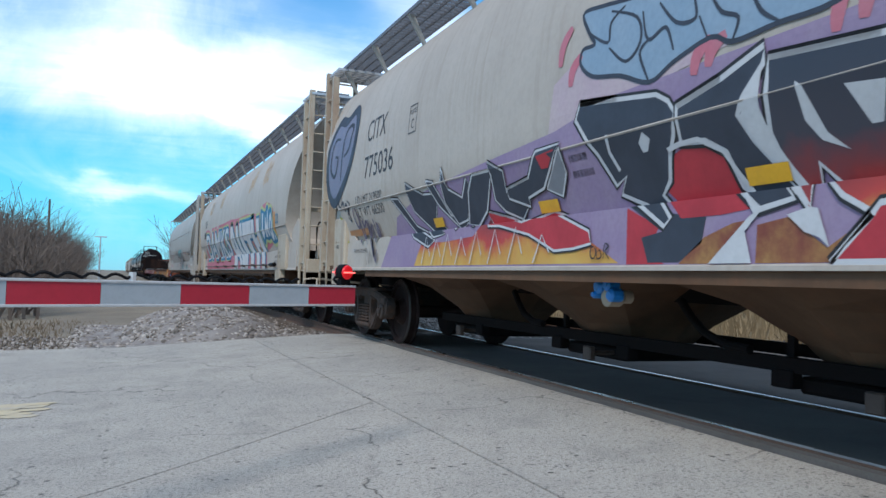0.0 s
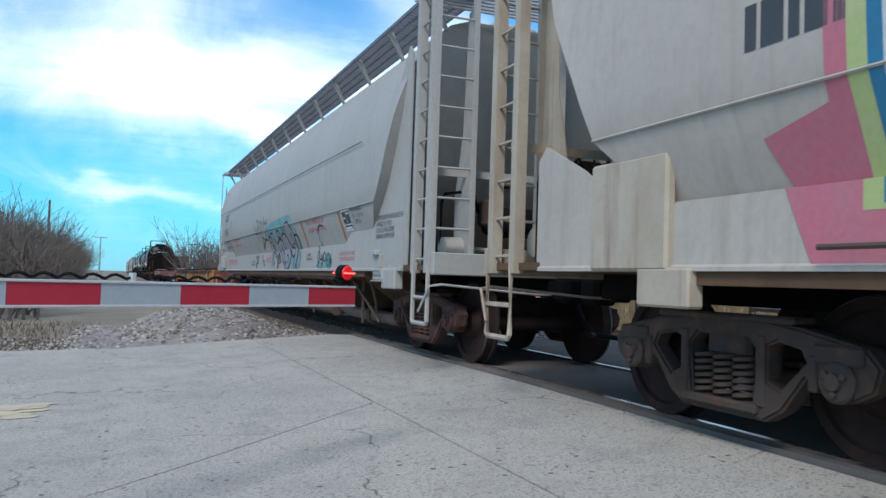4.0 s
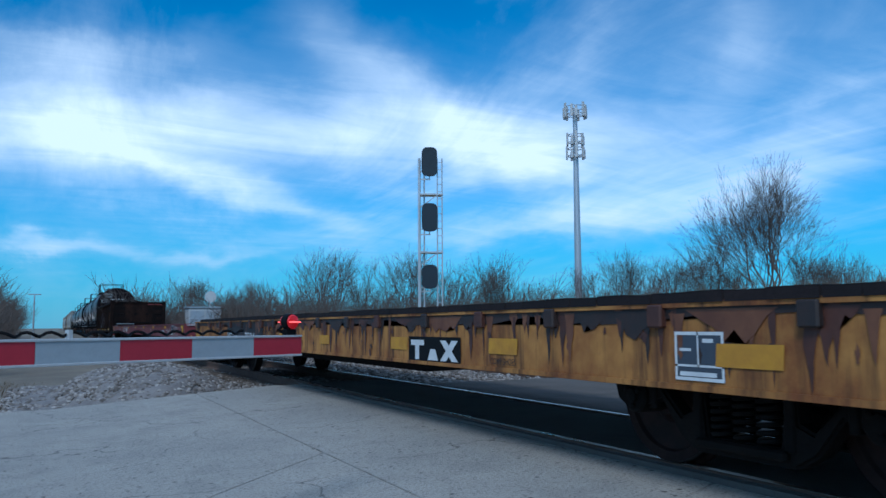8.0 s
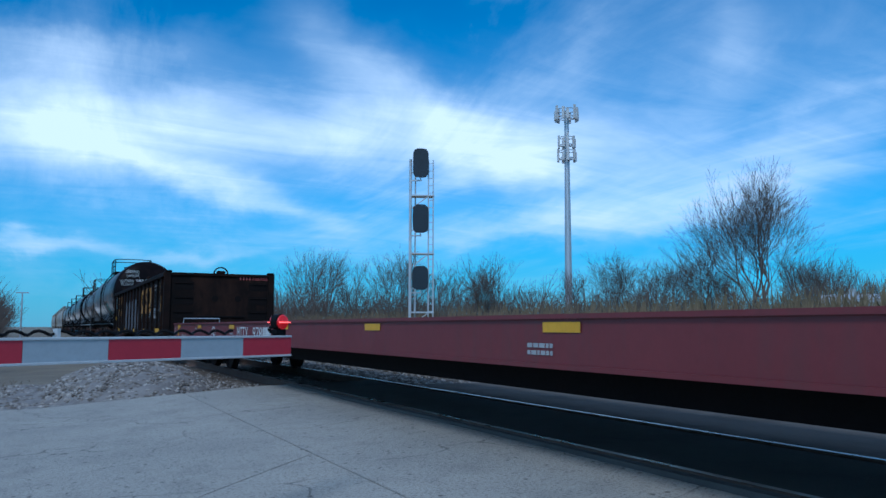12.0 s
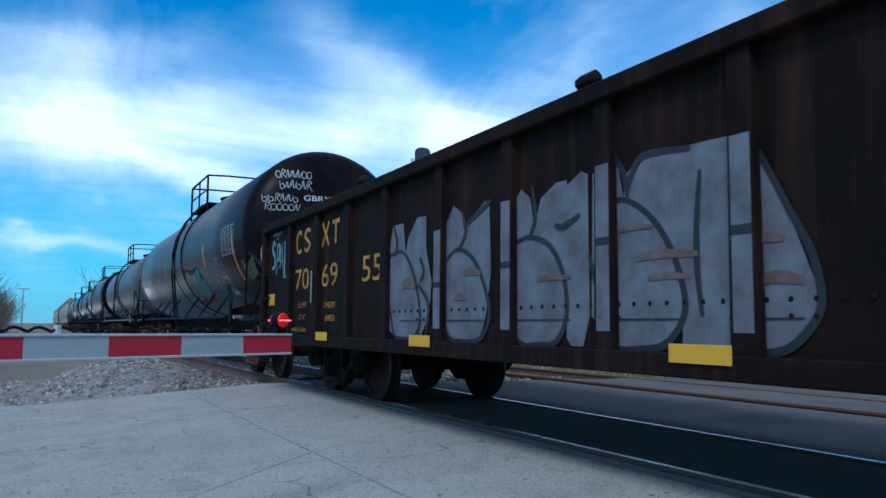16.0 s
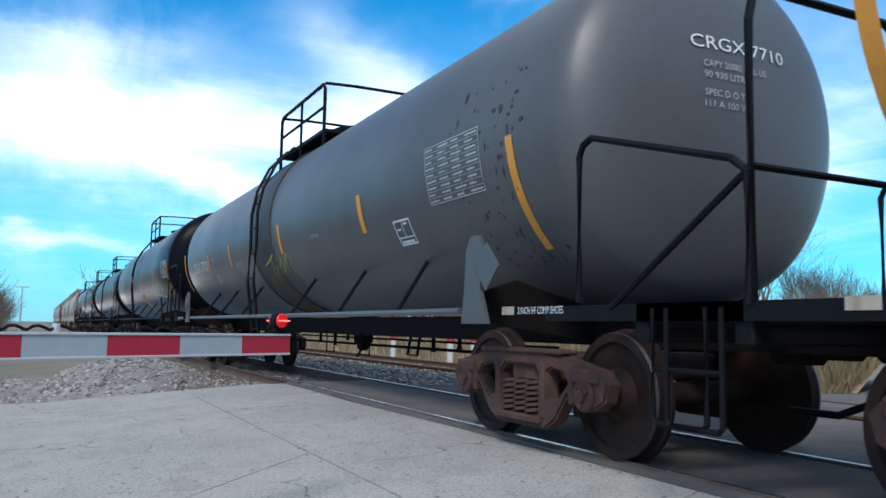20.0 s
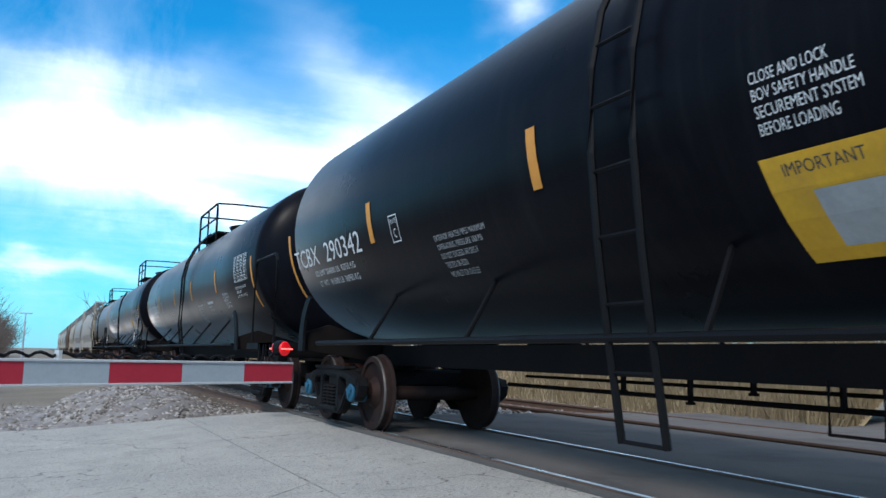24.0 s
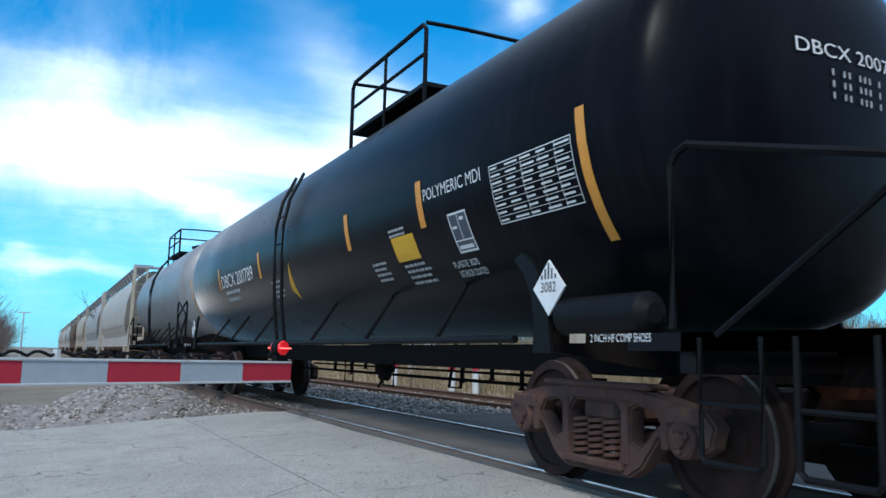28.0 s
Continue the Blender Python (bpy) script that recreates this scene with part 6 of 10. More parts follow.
CAR_A = hopper("white covered hopper with large red, black and silver graffiti", -6.6, 13.05, "white", 1.25, endpanel=False, bays=(-5.5, -2.65, 0.22, 3.07, 5.9), pipes=False,
               back_end=[(1.4, 1.75), (1.9, 1.5), (2.4, 0.8), (2.9, 0.55), (3.4, 0.42), (4.1, 0.4)])
CAR_B = hopper("white covered hopper with white block-letter graffiti outlined in blue and pink", 14.0, 34.6, "white", 2.6, endpanel=False,
               front_end=[(1.4, 1.25), (1.6, 1.55), (1.95, 1.62), (2.6, 1.30), (3.0, 1.0), (3.45, 0.6), (3.75, 0.4), (4.1, 0.36)])
CAR_D = hopper("grey-white covered hopper with teal and silver graffiti", 35.9, 55.45, "white2", 1.40, kind="truckred", short_ladder=True,
               front_end=[(1.4, 2.52), (1.7, 2.12), (2.2, 1.62), (2.9, 1.25), (3.5, 1.02), (4.1, 0.95)],
               back_end=[(1.4, 2.6), (1.95, 1.77), (2.7, 1.15), (3.5, 0.65), (4.1, 0.6)])
CAR_E = flat_car("rust-stained yellow flat wagon with a dark wooden deck", 57.2, 76.1, "yellow", 0.58, 1.03, 2.2, "truckshade", 0.13)
CAR_F = flat_car("long red-oxide flat wagon with white lettering", 77.9, 105.8, "red", 0.655, 0.995, 2.75, "truckshade", 0.22, 3.4)
CAR_G = gondola("dark brown gondola wagon with yellow lettering and silver graffiti", 107.5, 124.35, "gond", "truckshade")
CAR_H = tank_car("dark brown-black tank wagon with white scrawled graffiti", 133.98, "tankbrown", "truckred", 7.05, TANK_R=1.50, TANK_Z=2.63, ladder_y=-0.4, tail_rail=False, truck_at=(-7.05, 7.42), band_mat="tankblack")
CAR_I = tank_car("dusty grey tank wagon with a black spill-stained centre", 152.53, "tankgrey", "truckred", 7.05, TANK_R=1.425, TANK_Z=2.55, ladder_y=0.55, truck_at=(-6.92, 7.05))
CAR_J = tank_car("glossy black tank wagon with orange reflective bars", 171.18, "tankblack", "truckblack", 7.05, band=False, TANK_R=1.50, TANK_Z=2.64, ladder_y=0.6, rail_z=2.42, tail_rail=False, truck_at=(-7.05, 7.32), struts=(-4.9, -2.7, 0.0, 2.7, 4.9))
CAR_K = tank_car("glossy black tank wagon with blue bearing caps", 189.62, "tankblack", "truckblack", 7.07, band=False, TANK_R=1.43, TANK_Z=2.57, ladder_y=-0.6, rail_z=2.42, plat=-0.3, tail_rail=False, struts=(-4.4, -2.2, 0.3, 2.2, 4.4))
CAR_L = tank_car("black tank wagon with white lettering and diamond placards", 207.7, "tankblack", "truckred", 7.05, band=False, plat=-2.6, rail_z=2.10, ladder_y=-0.2)
CAR_M = tank_car("silver-grey tank wagon with rusty streaks", 223.1, "tanksilver", "truck", 4.3, band=False)
FAR = [("white", "white covered hopper with dark graffiti"), ("white2", "weathered grey-blue covered hopper"), ("cream", "tan covered hopper wagon"), ("bay", "brown covered hopper wagon"),
       ("white2", "grey covered hopper wagon"), ("white", "pale covered hopper wagon"), ("cream", "tan covered hopper wagon"), ("white2", "grey covered hopper wagon")]
s_ = 229.6
for m_, lab_ in FAR:
    hopper(lab_, s_, s_ + 17.6, m_, 2.2, endpanel=False, bays=(-4.0, -1.35, 1.35, 4.0))
    s_ += 18.7


# Lettering and graffiti on the wagons' sides that face the road.
def flat_text(s, bold=0.0):
    """The outline of a line of words, as points and faces in a unit-high space."""
    cu = bpy.data.curves.new("words", "FONT")
    cu.body, cu.size, cu.offset, cu.resolution_u = s, 1.0, bold, 3
    ob = bpy.data.objects.new("words", cu)
    me = bpy.data.meshes.new_from_object(ob)
    co = [(v.co.x, v.co.y) for v in me.vertices]
    fa = [tuple(p.vertices) for p in me.polygons]
    bpy.data.objects.remove(ob)
    bpy.data.curves.remove(cu)
    bpy.data.meshes.remove(me)
    return co, fa


TEXT = {}


def words(s, width, height, bold=0.0, lean=0.0):
    """Words fitted into a width and a height (the plain letters' own box; bold spills over it)."""
    if s not in TEXT:
        TEXT[s] = flat_text(s)
    co, fa = TEXT[s]
    x0, x1 = min(c[0] for c in co), max(c[0] for c in co)
    y0, y1 = min(c[1] for c in co), max(c[1] for c in co)
    kx, ky = (width / (x1 - x0) if width else height / (y1 - y0) * 0.9), height / (y1 - y0)
    if bold:
        co, fa = flat_text(s, bold)
    return [((x - x0) * kx + (y - y0) * ky * lean, (y - y0) * ky) for x, y in co], fa


def decal(w, shape, y, z, mat, name="lettering", label="", off=0.004, rise=0.0, warp=None):
    """Lays a flat shape on a wagon's side: its first axis runs towards the train's head, the second up."""
    co, fa = shape
    if warp:
        co = [warp(a, b) for a, b in co]
    me = bpy.data.meshes.new(name)
    me.from_pydata([(0, y - a, z + b + rise * a) for a, b in co], [], fa)
    bm = bmesh.new()
    bm.from_mesh(me)
    lo, hi = min(v.co.z for v in bm.verts), max(v.co.z for v in bm.verts)
    cuts = [1.436, 1.444, 1.9, 2.15] + [0.4 + 0.14 * k for k in range(28)]
    if hi - lo > 0.2:
        for c in cuts:
            if lo < c < hi:
                bmesh.ops.bisect_plane(bm, geom=bm.verts[:] + bm.edges[:] + bm.faces[:], plane_co=(0, 0, c), plane_no=(0, 0, 1))
    f = SIDE[w]
    for v in bm.verts:
        v.co.x = -(f(v.co.z) + off)
    for fc in bm.faces:
        if fc.normal.x > 0:
            fc.normal_flip()
    bm.to_mesh(me)
    bm.free()
    me.materials.append(M[mat] if isinstance(mat, str) else mat)
    return part(name, me, None, w, label)


def text(w, s, y, z, h, mat, width=None, **kw):
    return decal(w, words(s, width, h), y, z, mat, **kw)


def rect(a0, a1, b0, b1, lean=0.0):
    return [(a0, b0), (a1, b0), (a1 + lean, b1), (a0 + lean, b1)], [(0, 1, 2, 3)]


def joined(*shapes):
    co, fa = [], []
    for c, f in shapes:
        o = len(co)
        co += c
        fa += [tuple(i + o for i in g) for g in f]
    return co, fa


def frame_shape(wd, ht, t):
    return joined(rect(0, wd, 0, t), rect(0, wd, ht - t, ht), rect(0, t, t, ht - t), rect(wd - t, wd, t, ht - t))


def stroke(pts, width, taper=True):
    """A brush line through points."""
    pts = [Vector(p) for p in pts]
    co, fa = [], []
    n = len(pts)
    for i, p in enumerate(pts):
        d = (pts[min(i + 1, n - 1)] - pts[max(i - 1, 0)])
        d = d.normalized() if d.length > 1e-6 else Vector((1, 0))
        k = width / 2 * (0.55 + 0.45 * math.sin(math.pi * i / (n - 1)) if taper else 1)
        co += [(p.x - d.y * k, p.y + d.x * k), (p.x + d.y * k, p.y - d.x * k)]
    fa = [(2 * i, 2 * i + 1, 2 * i + 3, 2 * i + 2) for i in range(n - 1)]
    return co, fa


def curve(ctrl, n=8, closed=False):
    """A smooth line through control points."""
    c = [Vector(p) for p in ctrl]
    out = []
    m = len(c)
    for i in range(m if closed else m - 1):
        p0, p1, p2, p3 = (c[(i - 1) % m], c[i], c[(i + 1) % m], c[(i + 2) % m]) if closed else (c[max(i - 1, 0)], c[i], c[i + 1], c[min(i + 2, m - 1)])
        for k in range(n):
            t = k / n
            out.append(0.5 * ((2 * p1) + (p2 - p0) * t + (2 * p0 - 5 * p1 + 4 * p2 - p3) * t * t + (3 * p1 - p0 - 3 * p2 + p3) * t ** 3))
    out.append(c[0] if closed else c[-1])
    return [(p.x, p.y) for p in out]


def filled(pts):
    """A closed outline as a fan round its middle."""
    cx, cy = sum(p[0] for p in pts) / len(pts), sum(p[1] for p in pts) / len(pts)
    n = len(pts)
    return [(cx, cy)] + list(pts), [(0, 1 + i, 1 + (i + 1) % n) for i in range(n)]


def scrawl(seed, letters, wd, ht, width):
    """An illegible hand-written tag: loops and slashes."""
    r = random.Random(seed)
    shapes = []
    for k in range(letters):
        x = wd * k / letters
        w_ = wd / letters
        kind = r.randint(0, 3)
        if kind == 0:
            p = [(x, ht * r.random() * 0.3), (x + w_ * 0.35, ht * (0.8 + 0.3 * r.random())), (x + w_ * 0.55, ht * 0.1), (x + w_ * 1.1, ht * (0.7 + 0.3 * r.random()))]
        elif kind == 1:
            p = [(x + w_ * (0.5 + 0.45 * math.cos(a)), ht * (0.45 + 0.42 * math.sin(a))) for a in [0.6 + i * 0.9 for i in range(8)]]
        elif kind == 2:
            p = [(x, ht * 0.9), (x + w_ * 0.15, ht * 0.05), (x + w_ * 0.8, ht * 0.15), (x + w_ * 0.6, ht * 0.6), (x + w_ * 0.2, ht * 0.5)]
        else:
            p = [(x + w_ * 0.1, ht * 0.0), (x + w_ * 0.3, ht * 1.0), (x + w_ * 0.9, ht * 0.85), (x + w_ * 0.4, ht * 0.5), (x + w_ * 1.05, ht * (0.0 - 0.2 * r.random()))]
        shapes.append(stroke(curve(p, 5), width))
    return joined(*shapes)


PAINT = {}


def paint(key, col, second=None, amount=0.6, scale=3.0):
    if key not in PAINT:
        PAINT[key] = material("spray_" + key, col, 0.6, second=second, amount=amount, scale=scale, bump=0.0)
    return PAINT[key]


def fire_material():
    """Spray paint that runs from slate through red to yellow at the foot."""
    m = bpy.data.materials.new("spray_fire")
    m.use_nodes = True
    n = Nodes(m.node_tree)
    co = n.add("ShaderNodeTexCoord").outputs["Object"]
    z = n.add("ShaderNodeSeparateXYZ", {0: co}).outputs[2]
    t = n.math("ADD", z, n.math("MULTIPLY", n.math("SUBTRACT", n.noise(co, 2.2, 4), 0.5), 0.5))
    t = n.math("DIVIDE", n.math("SUBTRACT", t, 1.0), 1.1)
    col = n.ramp(t, (0.0, (0.55, 0.36, 0.08, 1)), (0.16, (0.50, 0.26, 0.05, 1)), (0.27, (0.42, 0.045, 0.035, 1)), (0.44, (0.20, 0.028, 0.03, 1)), (0.58, (0.045, 0.045, 0.06, 1)), (1.0, (0.028, 0.034, 0.05, 1)))
    p = n.add("ShaderNodeBsdfPrincipled", {"Base Color": col, "Roughness": 0.5})
    n.add("ShaderNodeOutputMaterial", {0: p.outputs[0]})
    return m


FIRE = fire_material()
WHITEP = paint("white", (0.50, 0.51, 0.52), (0.42, 0.43, 0.45))
SLATE = paint("slate", (0.035, 0.042, 0.06), (0.02, 0.024, 0.035))
REDP = paint("red", (0.42, 0.03, 0.04), (0.26, 0.02, 0.03))
PINK = paint("pink", (0.46, 0.13, 0.17), (0.38, 0.17, 0.2))
LILAC = paint("lilac", (0.24, 0.17, 0.28), (0.30, 0.24, 0.32))
BLUEP = paint("blue", (0.02, 0.16, 0.28), (0.02, 0.12, 0.22))
LTBLUE = paint("light_blue", (0.20, 0.29, 0.38), (0.25, 0.33, 0.41))
GREENP = paint("lime", (0.36, 0.42, 0.16), (0.42, 0.40, 0.24))
TEAL = paint("teal", (0.05, 0.23, 0.25), (0.27, 0.32, 0.31), 1.0, 2.4)
SILVER = paint("silver", (0.27, 0.27, 0.28), (0.19, 0.18, 0.18), 0.8)
BLACKP = paint("black", (0.015, 0.015, 0.018))
PALE = paint("pale", (0.34, 0.36, 0.36), (0.24, 0.26, 0.26))
DULL = paint("dull", (0.24, 0.245, 0.245), (0.08, 0.08, 0.08), 0.8, 6)
TURQ = paint("turquoise", (0.04, 0.26, 0.25), (0.05, 0.2, 0.2))
MUSTARD = paint("mustard", (0.36, 0.40, 0.05))


def shape(pts):
    """An outline given by places along the wagon and heights."""
    return filled_poly([(-a, b) for a, b in pts])


def brush(w, pts, mat, width, off, label="", smooth=True, name="graffiti_tag"):
    """A painted line through places along the wagon and heights."""
    line = [(-a, b) for a, b in pts]
    return decal(w, stroke(curve(line, 5) if smooth and len(line) > 2 else line, width), 0, 0, mat, name, label, off)


def lettered(w, pts, fill, off, lw=0.02):
    """An angular letter with a white edge and a thin black one outside it."""
    ring = [(-a, b) for a, b in pts]
    ring += ring[:2]
    decal(w, stroke(ring, lw * 2.3, False), 0, 0, BLACKP, "graffiti_outline", "", off)
    decal(w, shape(pts), 0, 0, fill, "graffiti", "", off + 0.0004)
    decal(w, stroke(ring, lw, False), 0, 0, WHITEP, "graffiti_edge", "", off + 0.0010)


def filled_poly(pts):
    """A closed outline of any shape, cut into triangles."""
    bm = bmesh.new()
    vs = [bm.verts.new((a, b, 0)) for a, b in pts]
    f = bm.faces.new(vs)
    bmesh.ops.triangulate(bm, faces=[f])
    bm.verts.index_update()
    co = [(v.co.x, v.co.y) for v in bm.verts]
    fa = [tuple(v.index for v in g.verts) for g in bm.faces]
    bm.free()
    return co, fa


def bars(w, y, z, wd, lines, h, gap, mat, seed=1, **kw):
    """Lines of small print too fine to read."""
    r = random.Random(seed)
    shapes = []
    for k in range(lines):
        a = 0.0
        end = wd * (0.75 + 0.25 * r.random())
        while a < end:
            b = min(a + wd * (0.06 + 0.14 * r.random()), end)
            shapes.append(rect(a, b, -k * gap, -k * gap + h))
            a = b + wd * 0.03
    return decal(w, joined(*shapes), y, z, mat, "small_print", **kw)


def table(w, y, z, wd, ht, rows, cols, mat, back=None, **kw):
    """A ruled data panel."""
    if back:
        decal(w, rect(0, wd, 0, ht), y, z, back, "data_panel", "", 0.003)
    shapes = [frame_shape(wd, ht, 0.008)] + [rect(wd * u, wd * u + 0.005, 0, ht) for u in (0.42, 0.64, 0.82)]
    for k in range(1, rows):
        shapes.append(rect(0, wd, ht * k / rows - 0.002, ht * k / rows + 0.002))
    r = random.Random(rows)
    for k in range(rows):
        for c in range(cols):
            a = wd * (c + 0.08) / cols
            shapes.append(rect(a, a + wd / cols * (0.45 + 0.4 * r.random()), ht * (k + 0.34) / rows, ht * (k + 0.6) / rows))
    decal(w, joined(*shapes), y, z, mat, "data_table", "ruled panel of small print", 0.005)


def lube_plate(w, y, z, wd, ht, frame_mat="ltwhite"):
    decal(w, rect(0, wd, 0, ht), y, z, "plate", "lube_plate", "dark maintenance stencil panel with white border", 0.004)
    decal(w, joined(frame_shape(wd, ht, 0.018), rect(wd * 0.47, wd * 0.47 + 0.012, ht * 0.28, ht), rect(0, wd, ht * 0.28, ht * 0.28 + 0.012), rect(wd * 0.1, wd * 0.85, ht * 0.09, ht * 0.18),
          rect(wd * 0.58, wd * 0.8, ht * 0.78, ht * 0.86), rect(wd * 0.1, wd * 0.35, ht * 0.6, ht * 0.66)), y, z, frame_mat, "plate_frame", "", 0.006)


def orange_bar(w, y, z0, z1, wd=0.10, mat="orange"):
    decal(w, rect(0, wd, 0, z1 - z0), y + wd / 2, z0, mat, "reflector", "reflective bar", 0.006)


def plate_c(w, y, z, mat, s=0.22, label="PLATE"):
    decal(w, frame_shape(s * 0.95, s * 1.25, 0.012), y, z, mat, "plate_box", "", 0.004)
    text(w, "C", y - s * 0.33, z + s * 0.2, s * 0.42, mat, s * 0.3)
    text(w, label, y - s * 0.12, z + s * 0.85, s * 0.22, mat, s * 0.7)


# Wagon A.
def underside_a(w):
    """Gate racks, hoses and valves below the bays of the first hopper."""
    for s_ in (-1, 1):
        bm = bmesh.new()
        box(bm, s_ * 0.55 - 0.03, s_ * 0.55 + 0.03, -6.6, 6.6, 0.40, 0.50, 0.006)
        rack = part("gate_rack", bm, M["under"], w, "long black gate rack")
        for y in (-5.0, -3.4, -2.2, -0.5, 0.75, 2.5, 3.6, 5.4):
            bm = bmesh.new()
            box(bm, s_ * 0.55 - 0.05, s_ * 0.55 + 0.05, y - 0.09, y + 0.09, 0.30, 0.42, 0.01)
            part("rack_stop", bm, M["under"], rack)
        for y0 in (-1.15, 1.62, 4.45):
            bm = bmesh.new()
            tube(bm, [(s_ * 0.5, y0 + 0.25, 0.82), (s_ * 0.52, y0 + 0.10, 0.70), (s_ * 0.55, y0 - 0.08, 0.60), (s_ * 0.58, y0 - 0.34, 0.53), (s_ * 0.6, y0 - 0.6, 0.52)], 0.032, 8)
            part("hose", bm, M["under"], rack, "drooping black hose", smooth=True)
            bm = bmesh.new()
            box(bm, s_ * 0.5 - 0.02, s_ * 0.5 + 0.02, y0 - 0.9, y0 - 0.84, 0.34, 1.0)
            part("rack_post", bm, M["under"], rack)
    bm = bmesh.new()
    lathe(bm, [(0.0, 0.03), (0.02, 0.075), (0.12, 0.075), (0.15, 0.05), (0.22, 0.05)], "X", 14, (-1.30, 1.72, 0.84))
    vb = part("vibrator_bracket", bm, M["cream"], w, "pale steel fitting on the bay", smooth=True)
    for dy, dz, r in ((0.07, 0.06, 0.055), (-0.04, 0.07, 0.045), (-0.09, 0.0, 0.05), (0.12, 0.0, 0.03)):
        bm = bmesh.new()
        lathe(bm, [(-0.05, r * 0.6), (-0.03, r), (0.05, r), (0.07, r * 0.6)], "X", 10, (-1.28, 1.72 + dy, 0.85 + dz))
        part("blue_cap", bm, M["blueplastic"], vb, "blue painted cap", smooth=True)


def dress_a(w):
    underside_a(w)
    text(w, "CITX", 6.95, 2.70, 0.29, "ltblack", 0.78)
    text(w, "775036", 6.98, 2.22, 0.29, "ltblack", 1.18)
    plate_c(w, 5.3, 2.55, "ltblack", 0.26)
    text(w, "LD LMT 219500", 7.4, 1.90, 0.12, "ltblack", 1.15)
    text(w, "LT WT 66500", 7.4, 1.74, 0.12, "ltblack", 1.15)
    text(w, "2 INCH HF COMP SHOES", 7.78, 1.26, 0.055, "ltblack", 0.64)
    text(w, "JACK LIFT", 8.60, 1.42, 0.05, "ltblack", 0.24, off=0.062)
    text(w, "HERE", 8.56, 1.34, 0.05, "ltblack", 0.16, off=0.062)
    # blue two-letter throw-up at the end
    blob = curve([(0.1, 0.2), (0.0, 0.75), (0.3, 1.15), (0.75, 1.1), (1.2, 1.2), (1.5, 0.8), (1.3, 0.35), (0.85, 0.02), (0.45, -0.1)], 5, True)
    decal(w, filled(blob[:-1]), 9.05, 2.12, paint("slate_lilac", (0.15, 0.16, 0.23), (0.20, 0.20, 0.26)), "graffiti", "slate blue rounded letters with dark outlines", 0.005)
    decal(w, stroke(blob, 0.15, False), 9.05, 2.12, SLATE, "graffiti_outline", "", 0.007)
    decal(w, joined(stroke(curve([(0.62, 0.85), (0.3, 0.85), (0.22, 0.45), (0.5, 0.3), (0.62, 0.55), (0.45, 0.6)], 5), 0.06), stroke(curve([(0.85, 0.2), (0.9, 0.9), (1.25, 0.95), (1.2, 0.65), (0.95, 0.55)], 5), 0.06)),
          9.05, 2.12, SLATE, "graffiti_outline", "", 0.009)
    for k, pts in enumerate(([(8.23, 2.06), (8.3, 1.97), (8.17, 1.92)], [(8.17, 2.08), (8.14, 1.89)], [(8.14, 1.95), (8.05, 2.0), (8.03, 1.88)], [(7.98, 1.96), (7.92, 1.86)], [(7.98, 1.85), (7.9, 1.96), (7.83, 1.88), (7.9, 1.79)], [(7.84, 2.0), (7.71, 1.94), (7.81, 1.84), (7.79, 1.71), (7.91, 1.77)])):
        brush(w, pts, SLATE, 0.032, 0.006 + 0.0003 * k, "black scrawled tag")
    violet = paint("violet", (0.075, 0.06, 0.10), (0.15, 0.13, 0.18), 0.8, 6)
    for k, pts in enumerate(([(7.51, 1.88), (7.59, 1.75), (7.51, 1.61), (7.41, 1.66), (7.42, 1.86), (7.38, 1.75)], [(7.38, 1.78), (7.35, 1.4), (7.23, 1.73)], [(7.3, 1.71), (7.23, 1.61), (7.08, 1.67), (7.1, 1.47), (7.13, 1.41)], [(7.01, 1.69), (7.04, 1.47), (6.9, 1.62), (6.88, 1.45)],
                             [(6.8, 1.69), (6.72, 1.43), (6.69, 1.62), (6.63, 1.51), (6.72, 1.38)], [(6.96, 1.46), (6.75, 1.19), (6.88, 1.45), (6.68, 1.13), (6.65, 1.29)])):
        brush(w, pts, violet, 0.045, 0.0235 + 0.0003 * k, "violet scrawled tag")
    brush(w, [(7.13, 1.2), (7.07, 1.09), (7.05, 1.29), (6.97, 1.11), (6.94, 1.28), (6.86, 1.13), (6.84, 1.25)], paint("grey_chalk", (0.19, 0.18, 0.17)), 0.014, 0.0235, "grey chalk scribble")
    for q in (-1, 1):
        bm = bmesh.new()
        box(bm, -1.535, -1.44, q * 8.43 - 0.29, q * 8.43 + 0.29, 1.02, 1.79, 0.02)
        part("jack_bracket", bm, M["cream"], w, "tall cream jacking bracket")
    decal(w, filled_poly([(0.0, 0.0), (0.04, 0.40), (0.13, 0.36), (0.24, 0.16), (0.36, 0.0)]), 8.40, 1.42, MUSTARD, "graffiti_patch", "", 0.003)
    decal(w, rect(0, 0.9, 0, 0.085), 8.02, 1.50, paint("faded_orange", (0.36, 0.16, 0.06), (0.30, 0.18, 0.10)), "reflector", "faded orange tape", 0.0225)
    # pink and lilac ground
    decal(w, filled_poly([(0, 0), (4.6, 0), (8.2, 0), (8.2, 1.15), (5.3, 1.12), (4.5, 1.0), (3.2, 0.92), (1.6, 0.80), (0.6, 0.6)]), 6.5, 1.05, LILAC, "graffiti_ground", "lilac spray background", 0.004)
    decal(w, filled_poly([(0, 0), (0.8, 0.15), (2.2, 0.3), (6.0, 0.35), (6.0, 1.6), (2.6, 1.35), (0.9, 0.75), (0.1, 0.45)]), 2.1, 1.95, paint("pale_pink", (0.42, 0.32, 0.36), (0.44, 0.38, 0.38)), "graffiti_ground", "", 0.0035)
    # first piece: spiky letters over a fiery foot
    grey = paint("grey", (0.19, 0.2, 0.22))
